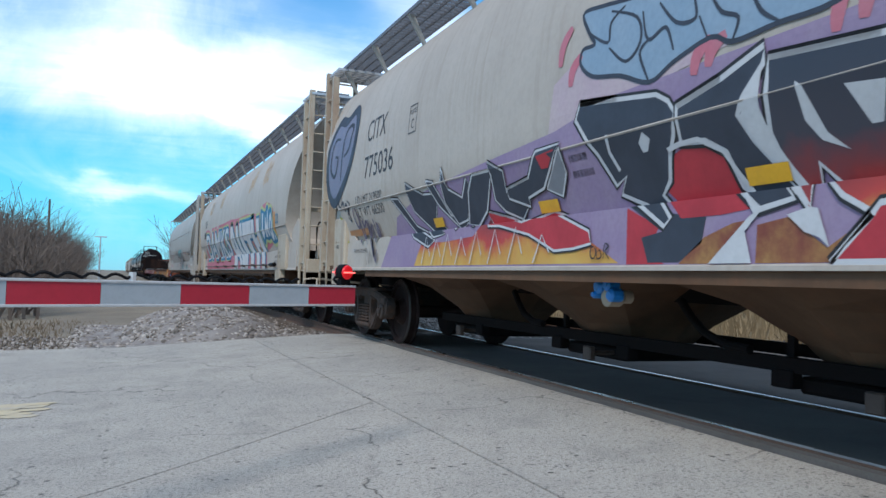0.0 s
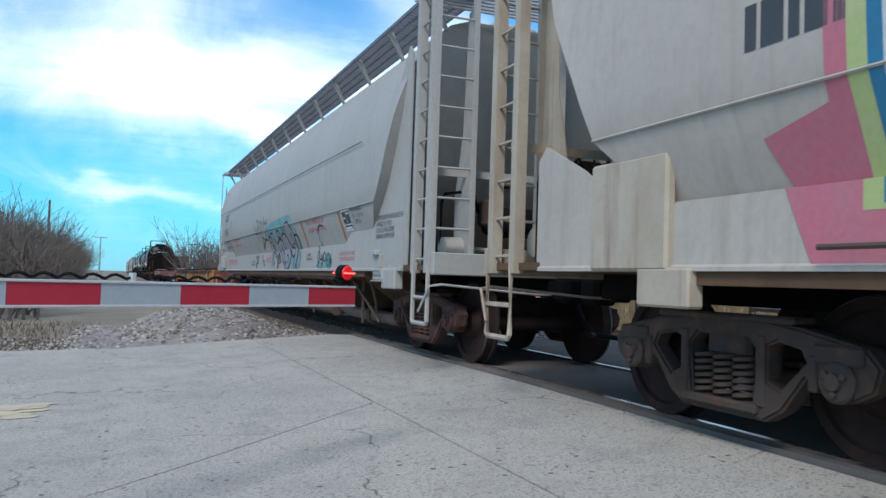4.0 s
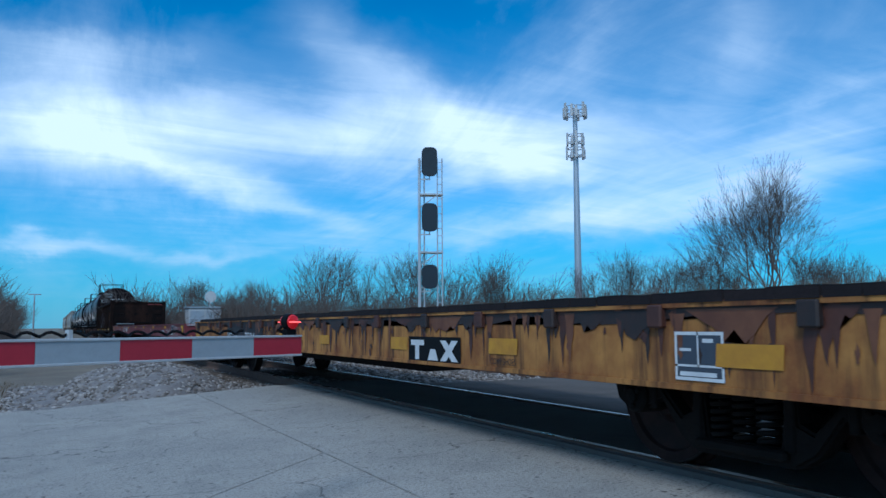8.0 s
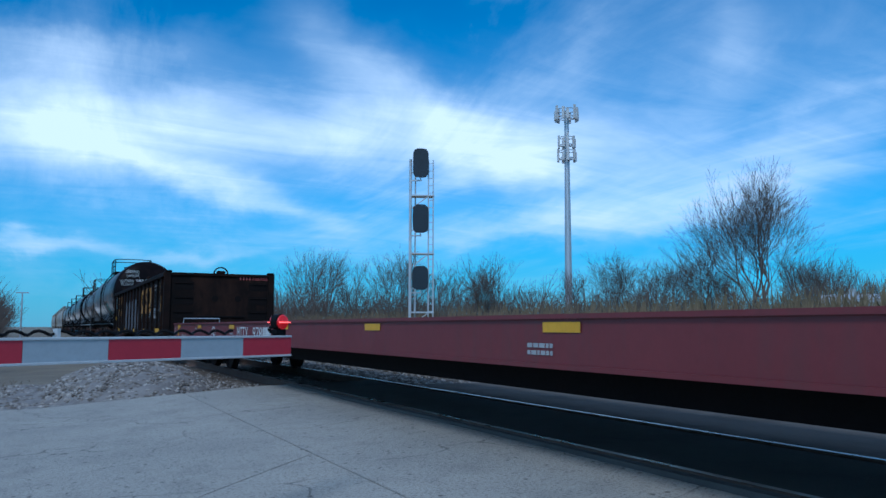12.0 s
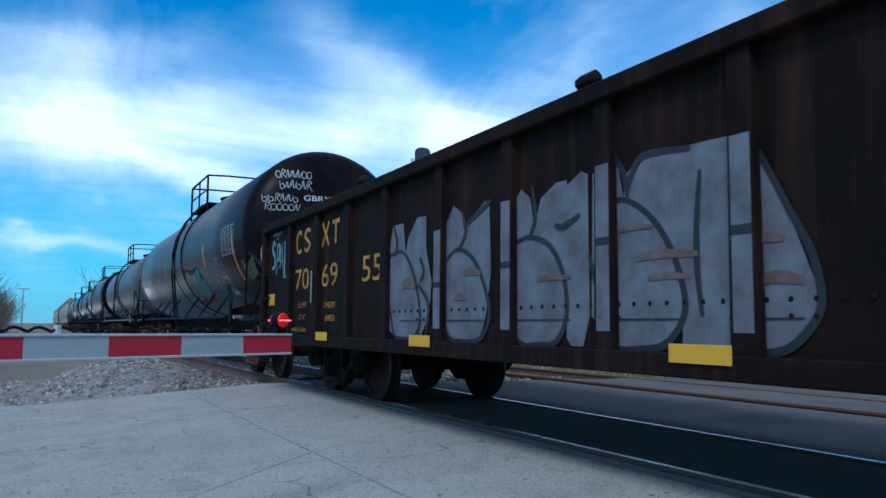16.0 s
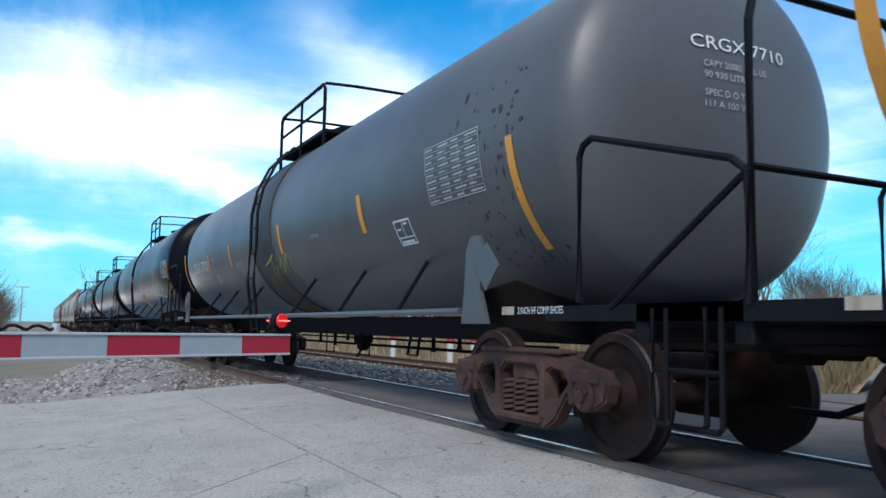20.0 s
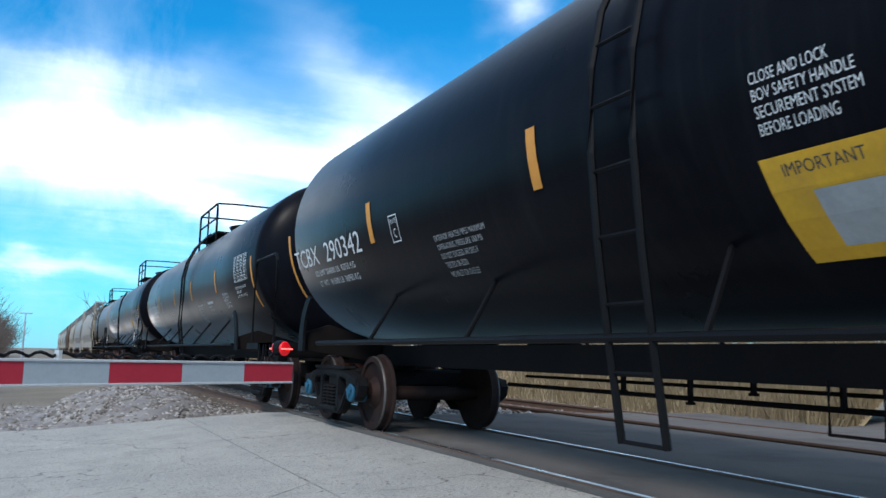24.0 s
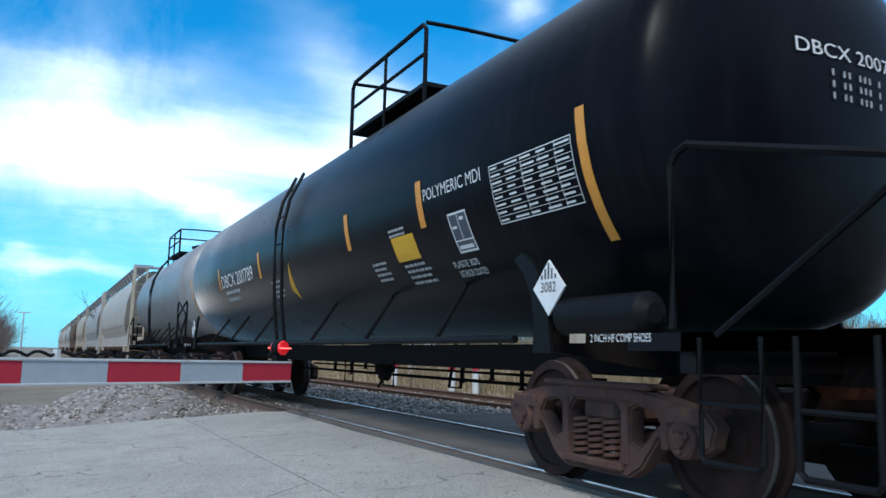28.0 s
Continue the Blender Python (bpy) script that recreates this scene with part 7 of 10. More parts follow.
    decal(w, shape([(5.27, 1.07), (5.05, 1.32), (4.37, 1.31), (3.67, 1.34), (3.38, 1.5), (2.55, 1.37), (2.22, 1.41), (1.65, 1.23), (1.29, 1.07)]), 0, 0, FIRE, "graffiti", "spiky dark letters over red and yellow flames", 0.0055)
    letters = [([(5.89, 1.87), (5.65, 1.85), (5.29, 1.52), (4.65, 1.34), (4.84, 1.27), (5.3, 1.39)], SLATE), ([(5.35, 2.0), (4.83, 1.83), (4.43, 1.81), (4.64, 1.58), (4.37, 1.39), (4.69, 1.37), (5.24, 1.68)], SLATE),
               ([(4.69, 1.96), (4.49, 1.93), (4.25, 1.58), (3.88, 1.48), (4.08, 1.43), (4.47, 1.68)], SLATE), ([(4.25, 2.05), (4.12, 1.82), (3.85, 1.72), (3.65, 1.88), (3.6, 1.8), (3.86, 1.51), (4.11, 1.48), (4.3, 1.7)], SLATE),
               ([(3.4, 1.56), (2.99, 1.48), (2.68, 1.42), (2.23, 1.48), (2.1, 1.45), (1.65, 1.3), (1.62, 1.21), (1.85, 1.18), (2.13, 1.17), (2.54, 1.31), (3.1, 1.41), (3.32, 1.42)], REDP),
               ([(3.49, 1.89), (3.08, 1.89), (3.39, 1.56), (3.65, 1.44), (3.85, 1.47), (3.67, 1.76)], SLATE), ([(3.15, 1.97), (2.87, 1.86), (2.91, 1.69), (2.56, 1.57), (2.75, 1.45), (3.02, 1.53), (3.16, 1.64), (3.11, 1.85)], SLATE),
               ([(1.91, 1.92), (1.89, 1.74), (2.03, 1.58), (2.23, 1.65), (2.08, 1.78)], grey), ([(2.89, 1.71), (2.47, 1.76), (2.26, 1.94), (1.91, 1.95), (2.1, 1.79), (2.27, 1.66), (2.55, 1.61), (2.56, 1.54), (2.89, 1.63)], SLATE)]
    for k, (pts, m_) in enumerate(letters):
        lettered(w, pts, m_, 0.007 + 0.0016 * k)
    for k, (a, b) in enumerate(((5.0, 0.30), (4.7, 0.26), (4.4, 0.3), (4.05, 0.26), (3.7, 0.3), (3.3, 0.3), (2.9, 0.30), (2.45, 0.22))):
        decal(w, stroke([(0, 0), (0.14, b), (0.26, 0.08)], 0.016, False), a, 1.08, WHITEP, "graffiti_edge", "", 0.0225 + 0.0003 * k)
    decal(w, shape([(2.26, 1.90), (1.98, 1.92), (2.12, 1.80), (2.22, 1.80)]), 0, 0, REDP, "graffiti_patch", "", 0.0235)
    # second piece: large dark letters with red bellies
    sand = paint("ember", (0.16, 0.028, 0.022), (0.36, 0.20, 0.06), 0.8, 3.5)
    decal(w, shape([(1.2, 1.06), (1.2, 1.43), (0.86, 1.29), (0.97, 1.16), (0.81, 1.06)]), 0, 0, REDP, "graffiti", "large dark letters with red bellies edged in white", 0.0055)
    decal(w, shape([(1.23, 1.47), (0.7, 1.36), (0.43, 1.34), (0.47, 1.18), (0.67, 1.07), (0.97, 1.07), (1.04, 1.23), (0.83, 1.26)]), 0, 0, SLATE, "graffiti", "", 0.0065)
    decal(w, shape([(0.67, 1.06), (0.45, 1.21), (0.22, 1.28), (0.1, 1.29), (0.39, 1.06)]), 0, 0, sand, "graffiti", "", 0.0065)
    decal(w, shape([(0.05, 1.06), (0.04, 1.26), (-0.17, 1.29), (-0.41, 1.13), (-0.65, 1.27), (-2.8, 1.4), (-2.8, 1.06)]), 0, 0, sand, "graffiti", "", 0.0062)
    decal(w, shape([(0.72, 1.7), (0.56, 1.75), (0.42, 1.75), (0.27, 1.67), (0.19, 1.54), (0.07, 1.35), (0.31, 1.33), (0.65, 1.33), (0.83, 1.51)]), 0, 0, REDP, "graffiti", "", 0.0072)
    lettered(w, [(1.62, 2.18), (1.17, 2.13), (0.76, 2.08), (0.65, 2.02), (0.59, 1.94), (0.64, 1.82), (0.72, 1.71), (0.78, 1.57), (0.88, 1.49), (0.75, 1.34), (0.81, 1.29), (1.06, 1.44), (1.3, 1.53), (1.2, 1.64), (1.33, 1.59), (1.45, 1.81), (1.68, 2.08)], SLATE, 0.0085, 0.03)
    decal(w, shape([(0.92, 1.88), (0.86, 1.83), (0.91, 1.76), (0.96, 1.76), (0.98, 1.82)]), 0, 0, WHITEP, "graffiti_edge", "", 0.0108)
    decal(w, stroke([(-1.3, 1.92), (-1.31, 1.81), (-1.25, 1.68)], 0.03, False), 0, 0, WHITEP, "graffiti_edge", "", 0.0108)
    lettered(w, [(0.57, 1.97), (0.2, 2.05), (-0.12, 2.15), (-0.11, 2.06), (0.03, 1.93), (0.1, 1.84), (0.03, 1.7), (-0.12, 1.51), (-0.21, 1.38), (0.02, 1.34), (0.19, 1.48), (0.25, 1.67), (0.39, 1.75), (0.59, 1.76)], SLATE, 0.0112, 0.035)
    lettered(w, [(-0.15, 2.08), (-0.79, 2.03), (-1.6, 2.0), (-1.7, 1.4), (-0.7, 1.32), (-0.66, 1.28), (-0.5, 1.37), (-0.34, 1.54), (-0.31, 1.31), (-0.14, 1.53), (-0.09, 1.72), (-0.13, 1.95)], FIRE, 0.0135, 0.03)
    decal(w, shape([(-0.11, 2.06), (0.01, 1.94), (0.08, 1.83), (0.02, 1.68), (-0.13, 1.51), (-0.22, 1.4), (-0.33, 1.32), (-0.17, 1.56), (-0.09, 1.71), (-0.06, 1.85), (-0.09, 1.99)]), 0, 0, WHITEP, "graffiti_edge", "", 0.016)
    decal(w, shape([(-0.31, 1.93), (-0.35, 1.9), (-0.43, 1.67), (-0.53, 1.58), (-0.39, 1.64), (-0.32, 1.74)]), 0, 0, WHITEP, "graffiti_edge", "", 0.016)
    decal(w, shape([(-0.58, 1.86), (-0.79, 1.84), (-0.73, 1.67), (-0.67, 1.67)]), 0, 0, WHITEP, "graffiti_edge", "", 0.016)
    decal(w, shape([(-0.17, 1.3), (-0.31, 1.33), (-0.36, 1.32), (-0.43, 1.13), (-0.37, 1.18), (-0.28, 1.21)]), 0, 0, WHITEP, "graffiti_edge", "", 0.0165)
    decal(w, shape([(0.4, 1.06), (0.1, 1.3), (0.03, 1.34), (0.02, 1.32), (0.12, 1.23), (0.07, 1.06)]), 0, 0, WHITEP, "graffiti_edge", "", 0.0165)
    lettered(w, [(-0.44, 1.06), (-0.66, 1.27), (-0.7, 1.32), (-1.7, 1.38), (-2.6, 1.3), (-2.6, 1.06)], REDP, 0.0170, 0.03)
    decal(w, stroke([(-0.72, 1.74), (-0.61, 1.76), (-0.44, 1.765), (-0.27, 1.68), (-0.2, 1.56), (-0.04, 1.32)], 0.03, False), 0, 0, WHITEP, "graffiti_edge", "", 0.0175)
    puff = [(1.64, 2.84), (1.39, 2.82), (1.13, 2.78), (0.3, 2.66), (-0.6, 2.50), (-0.9, 2.36), (-0.55, 2.24), (-0.2, 2.24), (0.11, 2.23), (0.28, 2.3), (0.6, 2.24), (0.83, 2.17), (1.14, 2.28), (1.47, 2.35), (1.63, 2.47), (1.61, 2.57), (1.46, 2.57), (1.54, 2.67)]
    ring = curve([(-a, b) for a, b in puff], 4, True)
    decal(w, filled_poly(ring[:-1]), 0, 0, LTBLUE, "graffiti", "pale blue bubble letters", 0.006)
    decal(w, stroke(ring, 0.03, False), 0, 0, SLATE, "graffiti_outline", "", 0.0068)
    for k, pts in enumerate(([(1.54, 2.67), (1.3, 2.54), (1.27, 2.67), (1.12, 2.74)], [(1.28, 2.75), (0.98, 2.62), (0.93, 2.45), (1.08, 2.36), (1.28, 2.5)], [(0.92, 2.64), (0.85, 2.44), (0.68, 2.47), (0.6, 2.31)], [(0.83, 2.17), (0.93, 2.37), (0.85, 2.44)], [(0.75, 2.64), (0.58, 2.47), (0.41, 2.45), (0.44, 2.6)],
                             [(0.38, 2.45), (0.31, 2.31)], [(0.11, 2.24), (0.07, 2.35), (0.2, 2.42), (0.3, 2.56)], [(-0.01, 2.5), (-0.09, 2.34), (-0.21, 2.25)], [(-0.3, 2.5), (-0.45, 2.38), (-0.6, 2.45)])):
        brush(w, pts, SLATE, 0.026, 0.0072 + 0.0002 * k, "", True, "graffiti_outline")
    for y, z, h in ((1.92, 2.52, 0.26), (1.76, 2.34, 0.2), (0.42, 2.12, 0.18), (0.30, 2.14, 0.15), (-0.55, 2.1, 0.24), (-0.7, 2.12, 0.2)):
        decal(w, stroke(curve([(0, 0), (0.03, h * 0.6), (0.14, h)], 4), 0.09), y, z, PINK, "graffiti_dash", "", 0.0065)
    for y, wd in ((4.72, 0.26), (2.42, 0.30), (0.14, 0.30)):
        decal(w, rect(0, wd, 0, 0.095), y, 1.475, "yellowtape", "reflector", "yellow reflective tape", 0.021)
    bars(w, 1.83, 1.80, 0.3, 2, 0.05, 0.11, "ltblack", 4)
    decal(w, scrawl(8, 3, 0.24, 0.10, 0.012), 1.62, 1.10, BLACKP, "graffiti_tag", "", 0.02)


# Wagon B.
def dress_b(w):
    def layer(s, y, z, wd, ht, lean=0.0):
        decal(w, words(s, wd, ht, 0.16, lean), y + 0.04, z + 0.03, PINK, "graffiti_halo", "pink spray halo", 0.004)
        decal(w, words(s, wd, ht, 0.105, lean), y + 0.02, z + 0.01, GREENP, "graffiti_halo", "", 0.0055)
        decal(w, words(s, wd, ht, 0.075, lean), y - 0.03, z, BLUEP, "graffiti_outline", "blue outline", 0.007)
        decal(w, words(s, wd, ht, 0.018, lean), y, z, WHITEP, "graffiti", "white block letters", 0.009)
    decal(w, shape([(6.9, 1.7), (4.5, 2.26), (1.9, 2.42), (-0.43, 2.47), (-2.21, 2.41), (-3.48, 2.43), (-4.61, 2.37), (-5.22, 2.34), (-5.74, 2.34), (-5.99, 2.49), (-6.49, 2.52), (-6.96, 2.44), (-7.34, 2.31), (-7.38, 1.91), (-7.56, 1.85), (-7.48, 1.5),
                    (-6.83, 1.58), (-6.02, 1.46), (-6.17, 1.19), (-6.06, 1.03), (-5.09, 1.03), (-1.15, 1.03), (6.6, 1.03)]), 0, 0, PINK, "graffiti_ground", "pink spray background", 0.003)
    layer("DAMKS", 6.1, 1.40, 6.2, 0.84)
    block = [[(-0.55, 2.24), (-0.94, 2.26), (-1.37, 1.94), (-1.6, 1.63), (-2.34, 1.25), (-2.4, 1.03), (-2.07, 1.03), (-1.94, 1.28), (-1.71, 1.38), (-1.35, 1.4), (-1.48, 1.27), (-1.45, 1.03), (-0.77, 1.03), (-0.89, 1.31), (-0.43, 1.7), (-0.52, 1.98)],
             [(-1.63, 2.2), (-1.99, 2.24), (-2.13, 1.87), (-2.28, 1.59), (-2.84, 1.35), (-2.48, 1.58), (-2.39, 1.82), (-2.35, 2.09), (-2.34, 2.26), (-2.72, 2.27), (-2.84, 1.97), (-2.94, 1.77), (-3.36, 1.39), (-3.4, 1.31), (-3.32, 1.03), (-2.47, 1.03), (-2.35, 1.3), (-1.78, 1.62), (-1.73, 1.9)],
             [(-2.84, 2.25), (-4.27, 2.24), (-4.36, 1.9), (-4.35, 1.8), (-3.96, 1.8), (-4.07, 1.55), (-4.34, 1.37), (-4.38, 1.03), (-3.89, 1.03), (-3.87, 1.33), (-3.5, 1.57), (-3.39, 1.77), (-2.95, 1.79), (-2.92, 1.97)],
             [(-4.32, 2.24), (-4.76, 2.25), (-4.81, 2.05), (-4.86, 1.79), (-5.2, 1.79), (-5.2, 1.97), (-5.17, 2.22), (-5.54, 2.22), (-5.6, 1.94), (-5.67, 1.58), (-5.94, 1.32), (-5.97, 1.03), (-5.58, 1.03), (-5.55, 1.31), (-5.27, 1.55), (-4.89, 1.58), (-5.2, 1.32), (-5.23, 1.03), (-4.81, 1.03), (-4.8, 1.3), (-4.44, 1.71), (-4.39, 1.9)]]
    def above(a, b):
        return a, max(b, 1.035)
    for k, pts in enumerate(block):
        ring = [(-a, b) for a, b in pts]
        ring += ring[:2]
        decal(w, stroke(ring, 0.22, False), 0.0, 0.03, GREENP, "graffiti_halo", "", 0.0050 + 0.0002 * k, warp=above)
        decal(w, stroke(ring, 0.16, False), -0.03, 0.0, BLUEP, "graffiti_outline", "blue outline", 0.0064 + 0.0002 * k, warp=above)
    for k, pts in enumerate(block):
        decal(w, shape(pts), 0, 0, WHITEP, "graffiti", "white block letter", 0.0088 + 0.0006 * k)
    decal(w, shape([(-0.95, 2.08), (-1.15, 1.61), (-1.02, 1.62), (-0.99, 1.89)]), 0, 0, BLUEP, "graffiti_outline", "", 0.0100)
    blob = [(-5.8, 2.37), (-6.0, 2.39), (-6.24, 2.32), (-6.45, 2.33), (-6.52, 2.43), (-6.74, 2.41), (-6.86, 2.3), (-6.92, 2.35), (-7.05, 2.37), (-7.21, 2.29), (-7.3, 2.1), (-7.34, 1.87), (-7.42, 1.8), (-7.51, 1.7), (-7.53, 1.6), (-7.34, 1.6), (-7.04, 1.58),
            (-6.86, 1.65), (-6.77, 1.7), (-6.54, 1.66), (-6.36, 1.7), (-6.18, 1.69), (-5.96, 1.59), (-5.82, 1.62), (-5.77, 1.77), (-5.8, 2.06)]
    soft = curve([(-a, b) for a, b in blob], 3, True)
    decal(w, stroke(soft, 0.13, False), 0, 0, GREENP, "graffiti_halo", "lime spray edge", 0.0100)
    decal(w, filled_poly(soft[:-1]), 0, 0, BLUEP, "graffiti_outline", "thick blue outline", 0.0108)
    for k, (pts, m_) in enumerate((([(-5.99, 2.29), (-6.15, 2.29), (-6.17, 2.1), (-6.13, 1.9), (-6.31, 1.91), (-6.3, 1.84), (-6.11, 1.78), (-5.99, 1.71), (-5.93, 1.79), (-5.95, 1.89), (-6.02, 2.06)], WHITEP),
                                   ([(-6.41, 2.16), (-6.43, 2.23), (-6.51, 2.15), (-6.58, 2.04), (-6.63, 2.03), (-6.66, 2.16), (-6.7, 2.35), (-6.73, 2.35), (-6.78, 2.11), (-6.81, 1.94), (-6.85, 1.8), (-6.82, 1.76), (-6.72, 1.75), (-6.64, 1.83), (-6.55, 1.94), (-6.54, 1.73), (-6.36, 1.76), (-6.39, 1.89)], WHITEP),
                                   ([(-7.11, 2.25), (-7.23, 2.13), (-7.29, 1.93), (-7.26, 1.78), (-7.17, 1.67), (-7.06, 1.64), (-6.97, 1.71), (-6.92, 1.85), (-6.91, 2.0), (-6.97, 2.18)], WHITEP),
                                   ([(-7.33, 1.78), (-7.4, 1.76), (-7.43, 1.68), (-7.41, 1.64), (-7.35, 1.66), (-7.3, 1.72)], WHITEP), ([(-7.09, 2.09), (-7.16, 2.05), (-7.18, 1.9), (-7.11, 1.81), (-7.03, 1.83), (-7.02, 1.93), (-7.04, 2.06)], BLUEP))):
        decal(w, shape(pts), 0, 0, m_, "graffiti", "white painted letter" if m_ is WHITEP else "", 0.0118 + 0.0006 * k)
    decal(w, rect(0, 0.13, 0, 0.55), -7.46, 1.68, "orange", "reflector", "orange reflective bar", 0.0095)
    decal(w, rect(0, 0.09, 0, 0.40), -5.14, 1.42, "orange", "reflector", "", 0.0125)
    text(w, "22", -7.66, 1.98, 0.2, BLUEP, 0.3, off=0.012)
    text(w, "TILX", 6.95, 2.55, 0.26, "ltblack", 0.7)
    bars(w, 6.95, 2.15, 1.0, 1, 0.24, 0.3, "ltblack", 7)
    text(w, "2 INCH HF COMP SHOES", -7.12, 1.27, 0.055, "ltblack", 0.66)
    text(w, "EMPTY LOAD", -7.05, 1.16, 0.06, "ltblack", 0.6)
    text(w, "ADJ. BLOCK", -7.08, 1.06, 0.06, "ltblack", 0.55)
    for y in (6.0, 3.0, -3.4, -5.5):
        decal(w, scrawl(int(y * 3) + 40, 3, 0.8, 0.5, 0.10), y, 3.0, paint("rust_stain", (0.40, 0.27, 0.15), (0.43, 0.36, 0.28)), "rust_stain", "faint rust stain", 0.003)
    # brake cylinder and rod along the sill
    bm = bmesh.new()
    tube(bm, [(-1.56, 6.5, 1.13), (-1.56, -6.9, 1.13)], 0.016, 6)
    part("brake_rod", bm, M["pipe"], w, "long brake rod")
    bm = bmesh.new()
    tube(bm, [(-1.56, -6.95, 1.13), (-1.56, -7.15, 1.13)], 0.03, 8)
    tube(bm, [(-1.57, -7.15, 1.13), (-1.57, -7.58, 1.13)], 0.045, 12)
    part("brake_cylinder", bm, M["black"], w, "black brake cylinder", smooth=True)
    for y in (-6.2, -4.6, -2.9, -1.2, 0.9, 3.0):
        bm = bmesh.new()
        box(bm, -1.60, -1.50, y - 0.09, y + 0.09, 1.105, 1.155, 0.01)
        tube(bm, [(-1.57, y - 0.03, 1.13), (-1.53, y - 0.16, 1.10)], 0.014, 5)
        part("rod_guide", bm, M["pipe"], w)
    for q in (-1, 1):
        bm = bmesh.new()
        box(bm, -1.53, -1.45, q * 8.08 - 0.42, q * 8.08 + 0.42, 1.02, 1.75, 0.02)
        part("jack_bracket", bm, M["cream"], w, "tall cream jacking bracket")
    text(w, "JACK LIFT", -7.78, 1.35, 0.05, "ltblack", 0.26, off=0.056)
    text(w, "HERE", -7.86, 1.27, 0.05, "ltblack", 0.15, off=0.056)


# Wagon D.
def dress_d(w):
    text(w, "CAGX", 7.45, 2.46, 0.22, "ltblack", 0.86)
    text(w, "95143", 7.45, 2.03, 0.23, "ltblack", 0.88)
    plate_c(w, 6.14, 2.13, "ltblack", 0.25)
    text(w, "LD LMT 216300", 7.38, 1.80, 0.085, "ltblack", 0.84)
    text(w, "LT WT 69700", 7.34, 1.65, 0.085, "ltblack", 0.84)
    for y, z0, z1 in ((6.27, 1.47, 1.88), (-6.05, 1.47, 1.90), (-3.45, 1.45, 1.90), (0.12, 1.47, 1.88)):
        decal(w, rect(0, 0.10, 0, z1 - z0), y + 0.05, z0, paint("faded_bar", (0.38, 0.15, 0.05), (0.26, 0.15, 0.09), 0.9, 7), "reflector", "worn orange reflective bar", 0.005)
    text(w, "MAXIMUM OPERATING PRESSURE 14.7 PSIG", 7.2, 1.27, 0.06, "ltred", 1.28)
    text(w, "CAR EQUIPPED WITH SAFETY RELIEF VALVES", 7.2, 1.18, 0.06, "ltred", 1.28)
    text(w, "PRIMARY RELIEF", 5.82, 1.27, 0.06, "ltred", 0.5)
    text(w, "SET AT 14.7 PSIG", 5.82, 1.18, 0.06, "ltred", 0.5)
    text(w, "AIR INLET", 7.0, 1.065, 0.05, "ltblack", 0.3)
    text(w, "DO NOT HAMMER ON CAR", 5.6, 1.80, 0.085, "ltred", 1.3)
    text(w, "(RUBBER MALLET ONLY)", 5.55, 1.66, 0.085, "ltred", 1.25)
    text(w, "DO NOT HAMMER ON CAR", -3.80, 1.80, 0.085, "ltred", 1.3)
    text(w, "(RUBBER MALLET ONLY)", -3.86, 1.66, 0.085, "ltred", 1.25)
    lube_plate(w, -6.22, 1.60, 0.42, 0.29)
    text(w, "EXW 10-4 H 8-3", -6.72, 1.84, 0.055, "ltblack", 0.52)
    text(w, "EW   7-8 H 15-0", -6.75, 1.76, 0.055, "ltblack", 0.52)
    text(w, "CUFT 5125", -6.78, 1.68, 0.055, "ltblack", 0.3)
    text(w, "CLOSE DUST CAPS AND ROOF", -5.85, 1.25, 0.055, "ltred", 0.85)
    text(w, "HATCHES BEFORE CAR MOVES", -5.85, 1.17, 0.055, "ltred", 0.85)
    text(w, "IN UPWARD", -3.58, 1.27, 0.05, "ltblack", 0.36)
    text(w, "PRE SHIPPING CAR", -3.58, 1.20, 0.05, "ltblack", 0.48)
    text(w, "DANGER: DO NOT OPEN", 0.56, 1.265, 0.055, "ltred", 0.75)
    text(w, "DISCONNECT HOSES UNTIL", 0.56, 1.19, 0.055, "ltred", 0.85)
    text(w, "VALVES IN OPEN POSITION", 2.75, 1.22, 0.045, "ltblack", 0.6)
    text(w, "WHEN HANDLES IN LINE WITH PIPE", 2.75, 1.15, 0.045, "ltblack", 0.75)
    bars(w, 2.9, 1.80, 0.7, 3, 0.035, 0.06, "ltgrey", 9)
    body_side, SIDE[w] = SIDE[w], lambda z: 1.464
    for k, s in enumerate(("CARBOLINE 992 WHITE LINED CAR", "APPLIED 2-15 TRAO", "CONSULT OWNER BEFORE", "REPAIRING HOPPER BODY")):
        text(w, s, -7.645, 1.672 - 0.08 * k, 0.062, "ltblack", (1.06, 0.62, 0.73, 0.76)[k], off=0.002)
    SIDE[w] = body_side
    # end plates: a lifted shade of paint and stickers
    decal(w, rect(0, 0.07, 0, 0.78), 8.78, 1.44, paint("faded_bar", (0.38, 0.15, 0.05)), "reflector", "", -0.008)
    for k, pts in enumerate(([(8.66, 1.66), (8.60, 1.71), (8.53, 1.65), (8.58, 1.58), (8.65, 1.62)], [(8.47, 1.78), (8.46, 1.58)], [(8.52, 1.69), (8.40, 1.68)], [(8.36, 1.72), (8.35, 1.48)], [(8.36, 1.70), (8.27, 1.72), (8.24, 1.64), (8.35, 1.60)], [(8.20, 1.74), (8.18, 1.46)], [(8.06, 1.72), (8.18, 1.60), (8.10, 1.56)])):
        brush(w, pts, BLACKP, 0.032, -0.008 + 0.0003 * k, "black handwritten tag")
    decal(w, rect(0, 0.32, 0, 0.22), 7.98, 1.48, paint("sticker", (0.40, 0.38, 0.33)), "sticker", "faded paper sticker", -0.007)
